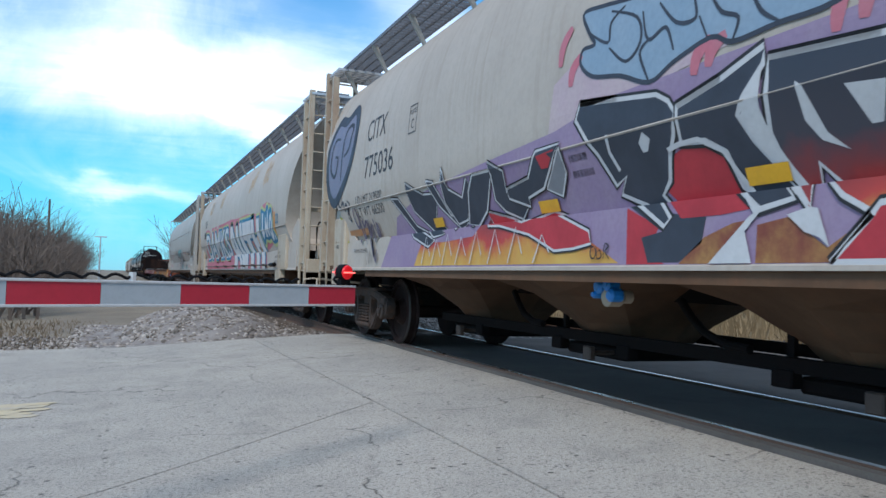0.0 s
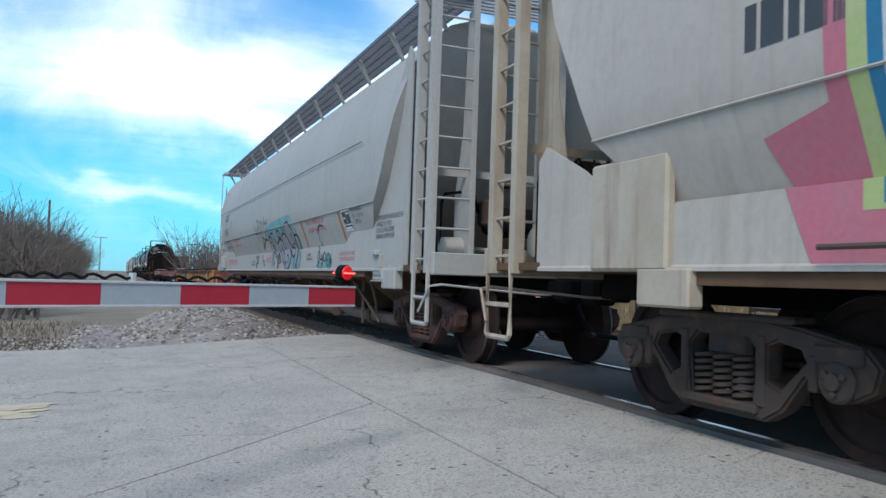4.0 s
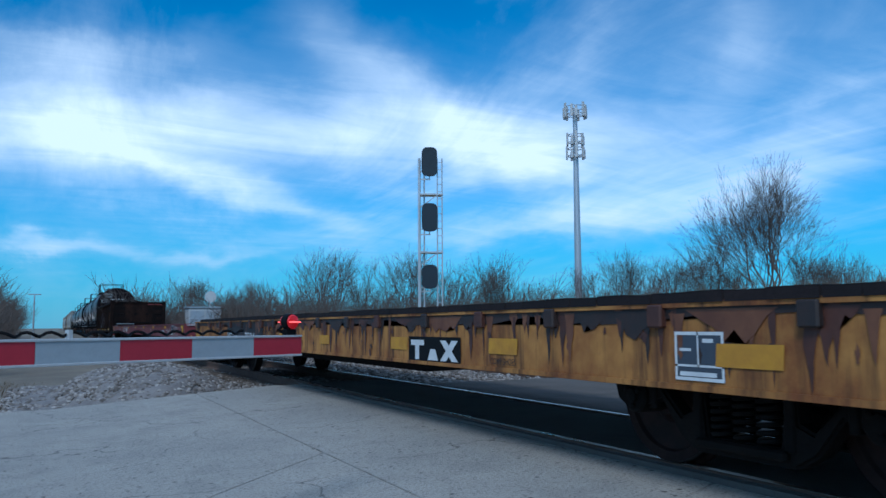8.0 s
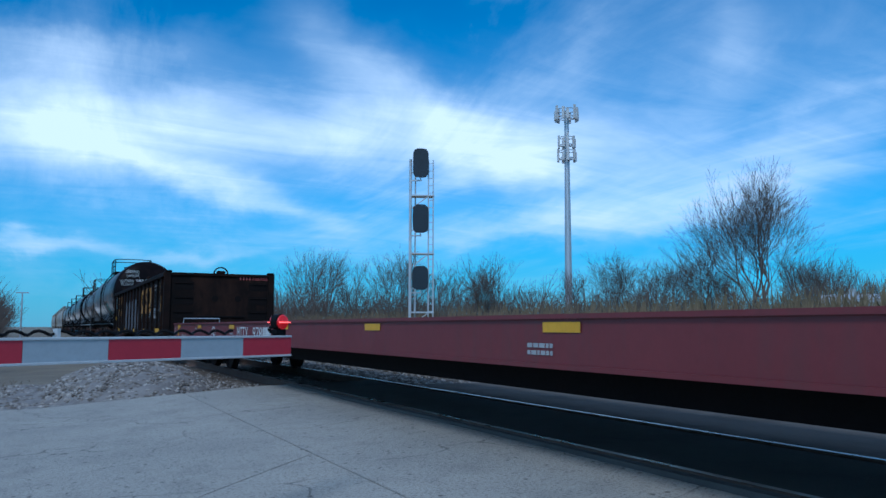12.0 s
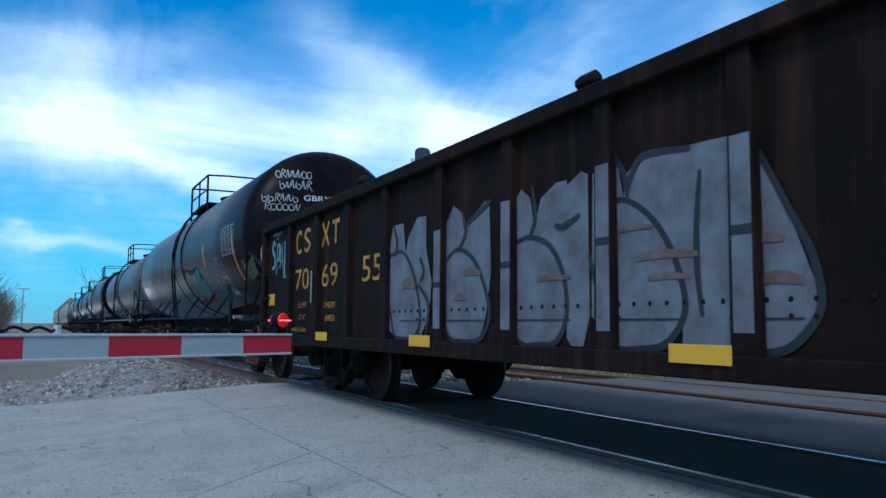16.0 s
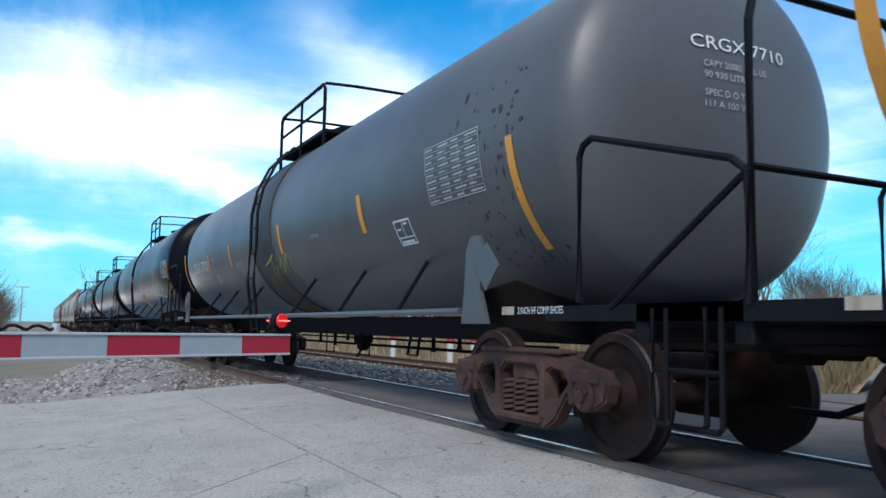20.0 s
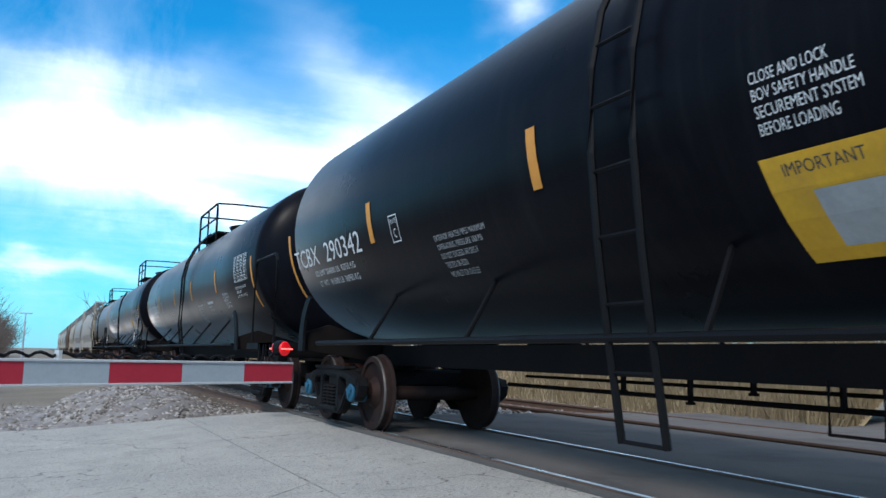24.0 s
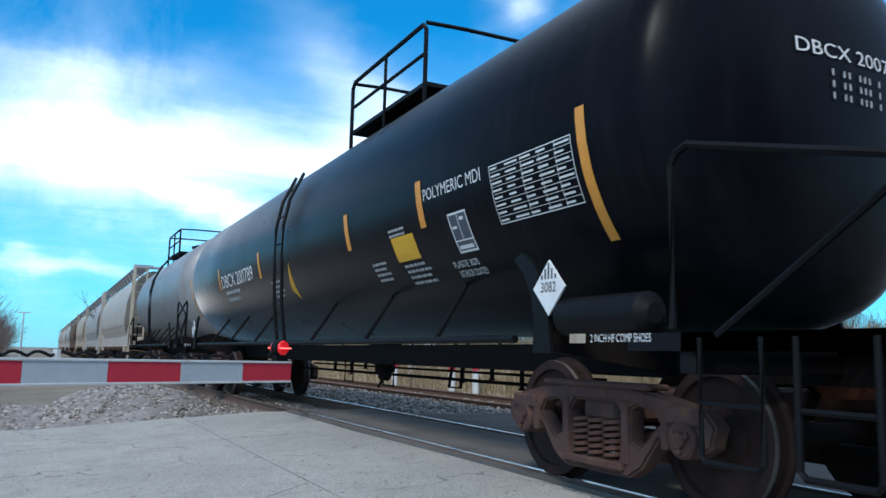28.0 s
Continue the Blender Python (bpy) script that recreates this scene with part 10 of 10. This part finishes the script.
    for k, pts in enumerate(([(3.49, 2.24), (3.34, 2.4), (3.15, 2.44), (2.94, 2.34), (2.95, 2.2), (3.14, 2.12), (3.28, 2.13)], [(2.93, 2.3), (2.84, 2.21), (2.71, 2.2), (2.6, 2.27), (2.63, 2.15)],
                             [(2.65, 2.18), (2.52, 2.35), (2.36, 2.38), (2.27, 2.27), (2.34, 2.04), (2.59, 1.84), (2.62, 1.55), (2.73, 1.37), (2.7, 1.27), (2.49, 1.32), (2.28, 1.46), (2.11, 1.7), (2.05, 1.95), (1.95, 2.1), (1.86, 2.14), (1.89, 1.97), (2.0, 1.69), (2.06, 1.47), (1.92, 1.39), (1.73, 1.41), (1.59, 1.5), (1.55, 1.68), (1.5, 1.79), (1.42, 1.84)],
                             [(2.57, 1.83), (2.36, 1.81), (2.04, 1.86)], [(2.86, 2.1), (2.71, 2.0), (2.74, 1.86), (2.9, 1.75), (3.12, 1.72), (3.24, 1.81), (3.23, 1.95), (3.06, 2.08), (2.86, 2.1)], [(3.07, 1.98), (3.05, 1.92), (2.95, 1.94), (2.93, 1.89), (2.83, 1.92)], [(3.1, 1.81), (3.0, 1.83), (2.97, 1.79)],
                             [(3.46, 1.97), (3.41, 1.83), (3.59, 1.65), (3.61, 1.46), (3.48, 1.36), (3.38, 1.3), (3.1, 1.36)], [(1.26, 2.36), (1.46, 2.38), (1.61, 2.31), (1.69, 2.12), (1.73, 1.91), (1.72, 1.7), (1.65, 1.53), (1.55, 1.42)], [(1.61, 2.32), (1.49, 2.34), (1.37, 2.22), (1.15, 2.18), (0.9, 2.24)], [(1.55, 2.21), (1.51, 2.12), (1.46, 2.08)])):
        brush(w, pts, DULL, 0.030, 0.0065 + 0.0003 * k, "white looping spray tag")
    for k, pts in enumerate(([(7.73, 1.75), (6.84, 1.89), (7.26, 1.6), (6.62, 1.79), (7.03, 1.5), (6.21, 1.78), (6.65, 1.48), (5.72, 1.81), (6.13, 1.48)], [(5.45, 1.96), (5.15, 1.99), (5.35, 1.68), (4.8, 1.98), (5.16, 1.55), (4.48, 1.98), (4.34, 1.94), (4.71, 1.67), (4.85, 1.41), (4.54, 1.44)],
                             [(4.42, 1.73), (4.16, 1.96), (3.9, 1.99), (3.84, 1.89), (4.1, 1.7), (3.84, 1.69), (3.64, 1.63), (3.83, 1.48), (4.19, 1.38), (4.55, 1.37), (4.57, 1.48), (4.37, 1.64)], [(5.41, 1.64), (5.55, 1.45), (4.96, 1.6), (5.06, 1.42)])):
        brush(w, pts, DULL, 0.018, 0.0065 + 0.0003 * k, "thin white scrawled tag")
    decal(w, scrawl(88, 5, 0.9, 0.30, 0.03), -7.4, 1.75, paint("khaki", (0.30, 0.30, 0.20)), "graffiti_tag", "", 0.007)

    w = CAR_I
    tank_bars(w, [(-4.0, 1.98, 2.41), (-0.54, 2.0, 2.44), (3.06, 2.0, 2.43), (5.2, 2.0, 2.4)])
    decal(w, rect(0, 0.10, 0, 0.86), -7.25, 1.55, "orange", "reflector", "long curved reflective bar", 0.006)
    head_arc(w, 8.2)
    text(w, "CRGX", 7.05, 2.08, 0.22, "ltwhite", 0.8)
    text(w, "7710", 6.1, 2.08, 0.22, "ltwhite", 0.7)
    text(w, "LD LMT 189500 LB  85750 KG", 7.0, 1.90, 0.065, "ltgrey", 1.6)
    text(w, "LT WT   74000 LB  33550 KG", 6.9, 1.78, 0.065, "ltgrey", 1.5)
    plate_c(w, 4.8, 2.02, "ltgrey", 0.22)
    bars(w, 4.75, 1.92, 0.3, 4, 0.025, 0.05, "ltgrey", 15)
    table(w, -5.79, 2.06, 1.04, 0.53, 9, 4, "ltgrey")
    lube_plate(w, -4.82, 1.77, 0.40, 0.25)
    for k, pts in enumerate(([(0.65, 1.89), (0.26, 1.96), (-0.09, 2.06)], [(0.14, 1.99), (0.25, 1.79), (0.38, 1.59)], [(-0.14, 1.97), (0.06, 1.81), (0.23, 1.61)], [(0.04, 1.82), (-0.18, 1.84)], [(-0.01, 1.65), (-0.36, 1.96), (-0.28, 1.74), (-0.62, 1.96), (-0.49, 1.71)], [(-0.49, 1.71), (-0.68, 1.98), (-0.77, 1.94)],
                             [(-0.89, 1.98), (-0.73, 1.69)], [(0.64, 1.73), (0.76, 1.61)], [(0.46, 1.75), (0.56, 1.63)], [(-0.93, 1.77), (-0.87, 1.67)], [(-1.01, 1.76), (-0.97, 1.64)])):
        brush(w, pts, MUSTARD, 0.024, 0.020 + 0.0003 * k, "yellow-green scrawled tag", len(pts) < 5)
    decal(w, scrawl(91, 3, 0.5, 0.2, 0.02), 2.7, 1.85, "ltgrey", "graffiti_tag", "", 0.006)
    text(w, "BOT OPR VALVE", -2.03, 2.09, 0.05, "ltgrey", 0.36)
    # pale streaks where the spill was wiped
    for k in range(14):
        y0, y1 = (2.95, 2.55) if k % 2 else (-0.15, -0.6)
        a = y0 + (y1 - y0) * (k // 2) / 6
        brush(w, [(a, 2.02 - 0.03 * (k % 5)), (a - 0.08, 1.70), (a + 0.02, 1.36), (a + 0.16, 1.20)], paint("dust", (0.12, 0.125, 0.13)), 0.014 + 0.006 * (k % 3), 0.005, "", True, "dust_streak")

    for w, n1, n2, wd1, wd2, l1, l2 in ((CAR_J, "TCBX", "290342", 1.02, 1.28, "LD LMT 204500 LB  92750 KG", "LT WT   81500 LB  36950 KG"), (CAR_K, "MULX", "700601", 1.15, 1.4, "LD LMT 204000LB  92500KG", "LT WT   82000LB  37200KG")):
        tank_bars(w, [(-4.45, 2.15, 2.6), (-1.35, 2.15, 2.6), (1.67, 2.15, 2.6), (4.97, 2.14, 2.58)] if w is CAR_J else [(-4.3, 2.15, 2.63), (-1.2, 2.15, 2.62), (1.62, 2.15, 2.62), (4.87, 2.14, 2.6)])
        head_arc(w, -7.60)
        head_arc(w, 8.1 if w is CAR_J else 7.92)
        yn = 7.92 if w is CAR_J else 7.80
        text(w, n1, yn, 2.09, 0.24, "ltwhite", wd1)
        text(w, n2, yn - wd1 - (0.28 if w is CAR_J else 0.16), 2.09, 0.24, "ltwhite", wd2)
        text(w, l1, yn - 0.7, 1.95, 0.07, "ltwhite", 1.5)
        text(w, l2, yn - 0.7, 1.82, 0.07, "ltwhite", 1.5)
        plate_c(w, 4.44, 2.08, "ltwhite", 0.22)
        table(w, -6.40 if w is CAR_J else -6.16, 2.23, 1.08, 0.48, 8, 4, "ltwhite")
        bars(w, -4.8, 2.09, 0.5, 6, 0.025, 0.055, "ltgrey", 16) if w is CAR_J else None
        lube_plate(w, -5.5, 1.7, 0.34, 0.24) if w is CAR_J else None
    w = CAR_J
    for k, s in enumerate(("CLOSE AND LOCK", "BOV SAFETY HANDLE", "SECUREMENT SYSTEM", "BEFORE LOADING")):
        text(w, s, -0.34, 2.32 - 0.085 * k, 0.06, "ltwhite", (0.46, 0.58, 0.60, 0.46)[k])
    decal(w, rect(0, 0.72, 0, 0.50), -0.27, 1.46, "yellowtape", "notice", "yellow notice panel", 0.006)
    text(w, "IMPORTANT", -0.39, 1.86, 0.06, "ltblack", 0.46, off=0.008)
    decal(w, rect(0, 0.38, 0, 0.26), -0.51, 1.52, "ltgrey", "notice_field", "", 0.008)
    for k, s in enumerate(("PAINT: HEMPEL 374US 1999H", "GNGM 08-2020", "LOT: R00805")):
        text(w, s, -1.8, 2.03 - 0.085 * k, 0.05, "ltwhite", (0.78, 0.42, 0.38)[k])
    for k, s in enumerate(("EXTERIOR HEATER PIPES MAXIMUM", "OPERATING PRESSURE 100 PSI", "DO NOT EXCEED 340 DEG F", "TESTED 08-2020", "NO INLET OR OUTLET")):
        text(w, s, 3.53, 1.99 - 0.08 * k, 0.05, "ltgrey", (0.95, 0.85, 0.7, 0.42, 0.55)[k])
    w = CAR_K
    for k, s in enumerate(("LINING: HEMPEL HEMPADUR 15500", "APPLIED BY: GNGM", "DATE OF APPLICATION: 06-2019")):
        text(w, s, -6.15, 2.10 - 0.075 * k, 0.05, "ltwhite", (0.86, 0.44, 0.80)[k])
    for k, s in enumerate(("DO NOT STEAM TANK", "OR CLEAN TANK WITH", "BOILING WATER", "SHARP OBJECTS MUST", "NOT CONTACT LINING")):
        text(w, s, -4.83, 2.06 - 0.06 * k, 0.042, "ltwhite", (0.5, 0.52, 0.38, 0.52, 0.52)[k])
    decal(w, rect(0, 0.2, 0, 0.09), -4.78, 1.58, "ltgrey", "notice", "small white notice", 0.006)
    for k, s in enumerate(("EXTERIOR HEATER PIPES MAXIMUM", "OPERATING PRESSURE 100 PSI", "DO NOT EXCEED 340 DEG F", "TESTED 06-2019", "NO INLET OR OUTLET", "PIPE CAPS REQUIRED")):
        text(w, s, -1.68, 1.96 - 0.07 * k, 0.045, "ltwhite", (0.9, 0.76, 0.64, 0.38, 0.5, 0.46)[k])
    bars(w, -3.02, 1.97, 0.72, 1, 0.05, 0.1, "ltwhite", 17)
    for k, s in enumerate(("68-14484-80", "GNGM  06-2019", "LOT:  R51610")):
        text(w, s, -3.02, 1.89 - 0.075 * k, 0.045, "ltwhite", (0.36, 0.44, 0.36)[k])
    bars(w, 2.85, 1.985, 0.74, 2, 0.022, 0.05, "ltgrey", 18)
    text(w, "4 IN FIBERGLASS INSULATION", 2.86, 1.74, 0.055, "ltwhite", 0.84)
    text(w, "60% EMPTY LOAD", 6.36, 1.70, 0.05, "ltgrey", 0.5)
    text(w, "EL-60I (ADJ. SCREW 4 TURNS)", 6.34, 1.62, 0.05, "ltgrey", 0.95)
    text(w, 'ELX AND EMX 1/4" ADJ. BLOCK', 6.30, 1.54, 0.05, "ltgrey", 0.98)
    w = CAR_L
    tank_bars(w, [(-4.85, 2.13, 2.57), (-2.8, 2.13, 2.55), (1.5, 2.13, 2.55), (4.8, 2.13, 2.55)])
    head_arc(w, -7.44)
    head_arc(w, 8.1)
    text(w, "POLYMERIC MDI", -4.95, 2.36, 0.11, "ltwhite", 1.1)
    table(w, -6.2, 1.98, 1.12, 0.46, 8, 5, "ltwhite")
    lube_plate(w, -5.36, 1.84, 0.34, 0.34)
    decal(w, rect(0, 0.55, 0, 0.24), -4.02, 1.88, "yellowtape", "notice", "orange-yellow notice panel", 0.006)
    bars(w, -4.0, 2.18, 0.4, 2, 0.025, 0.05, "ltgrey", 20)
    bars(w, -4.1, 1.82, 0.6, 4, 0.025, 0.055, "ltgrey", 21)
    bars(w, -3.3, 1.9, 0.4, 4, 0.025, 0.055, "ltgrey", 22)
    text(w, "PLASITE 3070", -5.12, 1.73, 0.055, "ltwhite", 0.46)
    text(w, "INTERIOR COATED", -5.14, 1.65, 0.055, "ltwhite", 0.5)
    text(w, "DBCX 200789", 4.6, 2.15, 0.24, "ltwhite", 2.6)
    bars(w, 4.4, 2.02, 1.2, 2, 0.06, 0.13, "ltgrey", 23)
    bars(w, 1.0, 2.0, 0.6, 4, 0.03, 0.07, "ltgrey", 24)
    decal(w, filled([(0, 0), (0.22, 0.3), (0.16, -0.25), (-0.05, -0.1)]), 0.0, 1.95, "yellowtape", "notice", "", 0.006)
    # lettering and tags on the heads that lead
    head_words(CAR_K, "MULX 700601", -0.46, 3.09, 0.10, "ltwhite", 1.16)
    head_words(CAR_K, "CAPY 25560 US GAL", -0.16, 2.98, 0.055, "ltwhite", 0.70)
    head_words(CAR_K, "CAPY 96750 L", -0.14, 2.89, 0.055, "ltwhite", 0.54)
    for k in range(7):
        head_words(CAR_K, "I I II I III I"[:14 - (k % 3) * 2], -0.11 + 0.05 * (k % 2), 2.38 - 0.075 * k, 0.045, "ltgrey", 0.66 - 0.08 * (k % 3))
    head_words(CAR_J, "TCBX 290342", -0.46, 3.09, 0.10, "ltwhite", 1.16)
    head_words(CAR_H, "GBRX 701520", -0.51, 3.12, 0.10, "ltwhite", 1.12)
    head_words(CAR_I, "CRGX 7710", -0.46, 3.0, 0.10, "ltwhite", 0.95)
    for k, (s_, wd_) in enumerate((("CAPY 20882 GAL US", 0.62), ("90 930 LITRES", 0.46), ("SPEC D O T", 0.38), ("111 A 100 W 1", 0.46))):
        head_words(CAR_I, s_, -0.36, 2.86 - 0.085 * k - 0.05 * (k > 1), 0.05, "ltgrey", wd_)
    rs = random.Random(71)
    rust = paint("rust_speck", (0.030, 0.022, 0.020), (0.05, 0.035, 0.03))
    for k in range(80):
        y_, z_ = -6.3 - 1.25 * rs.random() ** 0.8, 1.45 + 1.5 * rs.random() ** 1.6
        a_, b_ = 0.010 + 0.03 * rs.random() ** 3, 0.012 + 0.05 * rs.random() ** 3
        decal(CAR_I, shape([(y_ - a_, z_), (y_ - a_ * 0.3, z_ + b_ * 0.8), (y_ + a_, z_ + b_ * 0.3), (y_ + a_ * 0.6, z_ - b_), (y_ - a_ * 0.4, z_ - b_ * 0.7)]), 0, 0, rust, "rust_spot", "", 0.004)
    head_words(CAR_L, "DBCX 200789", -0.40, 2.92, 0.10, "ltwhite", 1.12)
    head_shape(CAR_H, scrawl(95, 7, 0.62, 0.16, 0.016), -0.98, 3.52, PALE)
    head_shape(CAR_H, scrawl(98, 6, 0.56, 0.16, 0.016), -0.92, 3.32, PALE)
    head_shape(CAR_H, scrawl(96, 6, 0.62, 0.14, 0.016), -1.22, 3.08, PALE)
    head_shape(CAR_H, scrawl(99, 6, 0.60, 0.14, 0.016), -1.18, 2.92, PALE)
    head_shape(CAR_H, scrawl(97, 4, 0.62, 0.5, 0.035), -1.2, 1.95, paint("khaki", (0.30, 0.30, 0.20)))
    for k in range(3):
        head_words(CAR_L, "I II III I", -0.1, 2.80 - 0.08 * k, 0.045, "ltgrey", 0.5)
    # reservoir and end placard of the wagon with white lettering
    bm = bmesh.new()
    lathe(bm, [(-8.1, 0.06), (-8.05, 0.13), (-7.25, 0.13), (-7.2, 0.06)], "Y", 16, (-1.42, 0, 1.20))
    part("air_reservoir", bm, M["black"], CAR_L, "black air reservoir on the end platform", smooth=True)
    bm = bmesh.new()
    prism(bm, [(-0.62 - 0.19, 1.45), (-0.62, 1.26), (-0.62 + 0.19, 1.45), (-0.62, 1.64)], -9.66, -9.65, "Y")
    pl = part("placard_holder", bm, M["ltwhite"], CAR_L, "diamond placard on the end rail")
    for w in (CAR_H, CAR_I, CAR_J, CAR_K, CAR_L):
        for q in (-1, 1):
            # diamond placard holder on the saddle
            bm = bmesh.new()
            if w in (CAR_J, CAR_K):
                bm.free()
                continue
            prism(bm, [(q * 7.15 - 0.19, 1.40), (q * 7.15, 1.21), (q * 7.15 + 0.19, 1.40), (q * 7.15, 1.59)], -1.518, -1.506, "X")
            pl = part("placard_holder", bm, M["ltwhite" if w is CAR_L else "black" if w is not CAR_I else "tankgrey"], w, "diamond placard" if w is CAR_L else "empty diamond placard frame")
            if w is CAR_L:
                co, fa = words("3082", 0.18, 0.07)
                me = bpy.data.meshes.new("placard_number")
                me.from_pydata([(-1.5205, q * 7.15 + 0.09 - a, 1.37 + b) for a, b in co], [], fa)
                me.materials.append(M["ltblack"])
                part("placard_number", me, None, pl)
                for k in range(5):
                    bm = bmesh.new()
                    y = q * 7.15 - 0.08 + 0.04 * k
                    box(bm, -1.5205, -1.5185, y - 0.009, y + 0.009, 1.46, 1.57 - abs(k - 2) * 0.04)
                    part("placard_bar", bm, M["ltblack"], pl)
            if w in (CAR_J, CAR_K):
                for word, z_ in (("JACK", 1.165), ("HERE", 1.10)):
                    text(w, word, q * 7.15 + 0.10, z_, 0.045, "ltwhite", 0.13, off=1.503 - SIDE[w](z_ + 0.02))
                decal(w, joined(rect(0.02, 0.04, 0.03, 0.10), ([(0.0, 0.035), (0.06, 0.035), (0.03, 0.0)], [(0, 1, 2)])), q * 7.15 + 0.06, 0.985, "ltwhite", "arrow", "white arrow", 1.503 - SIDE[w](1.03))
            text(w, "2 INCH HF COMP SHOES", q * 7.85 + 0.25, 1.03, 0.05, "ltwhite", 0.56, off=1.50 - SIDE[w](1.035) + 0.006)
            decal(w, rect(0, 0.17, 0, 0.06), q * 7.85 + 0.47, 1.025, "cream", "stencil_field", "", 1.50 - SIDE[w](1.035) + 0.006)


dress_a(CAR_A)
dress_b(CAR_B)
dress_d(CAR_D)
dress_e(CAR_E)
dress_f(CAR_F)
dress_g(CAR_G)
dress_tanks()


# Motion: the train rolls past at a steady speed, its wheels turning.
def motions():
    for ob, centre in WAGONS:
        walk(ob, [(t, pose(TRACK, centre - SPEED * t, 0)) for t in (0.0, 7.0, 14.0, 21.0, 28.0)])
    turn = math.degrees(SPEED / WHEEL_R)
    for ob, y, turning in WHEELSETS:
        if turning:
            walk(ob, [(k * 0.1, pose(0, y, WHEEL_R, turn * k * 0.1)) for k in range(281)])


motions()
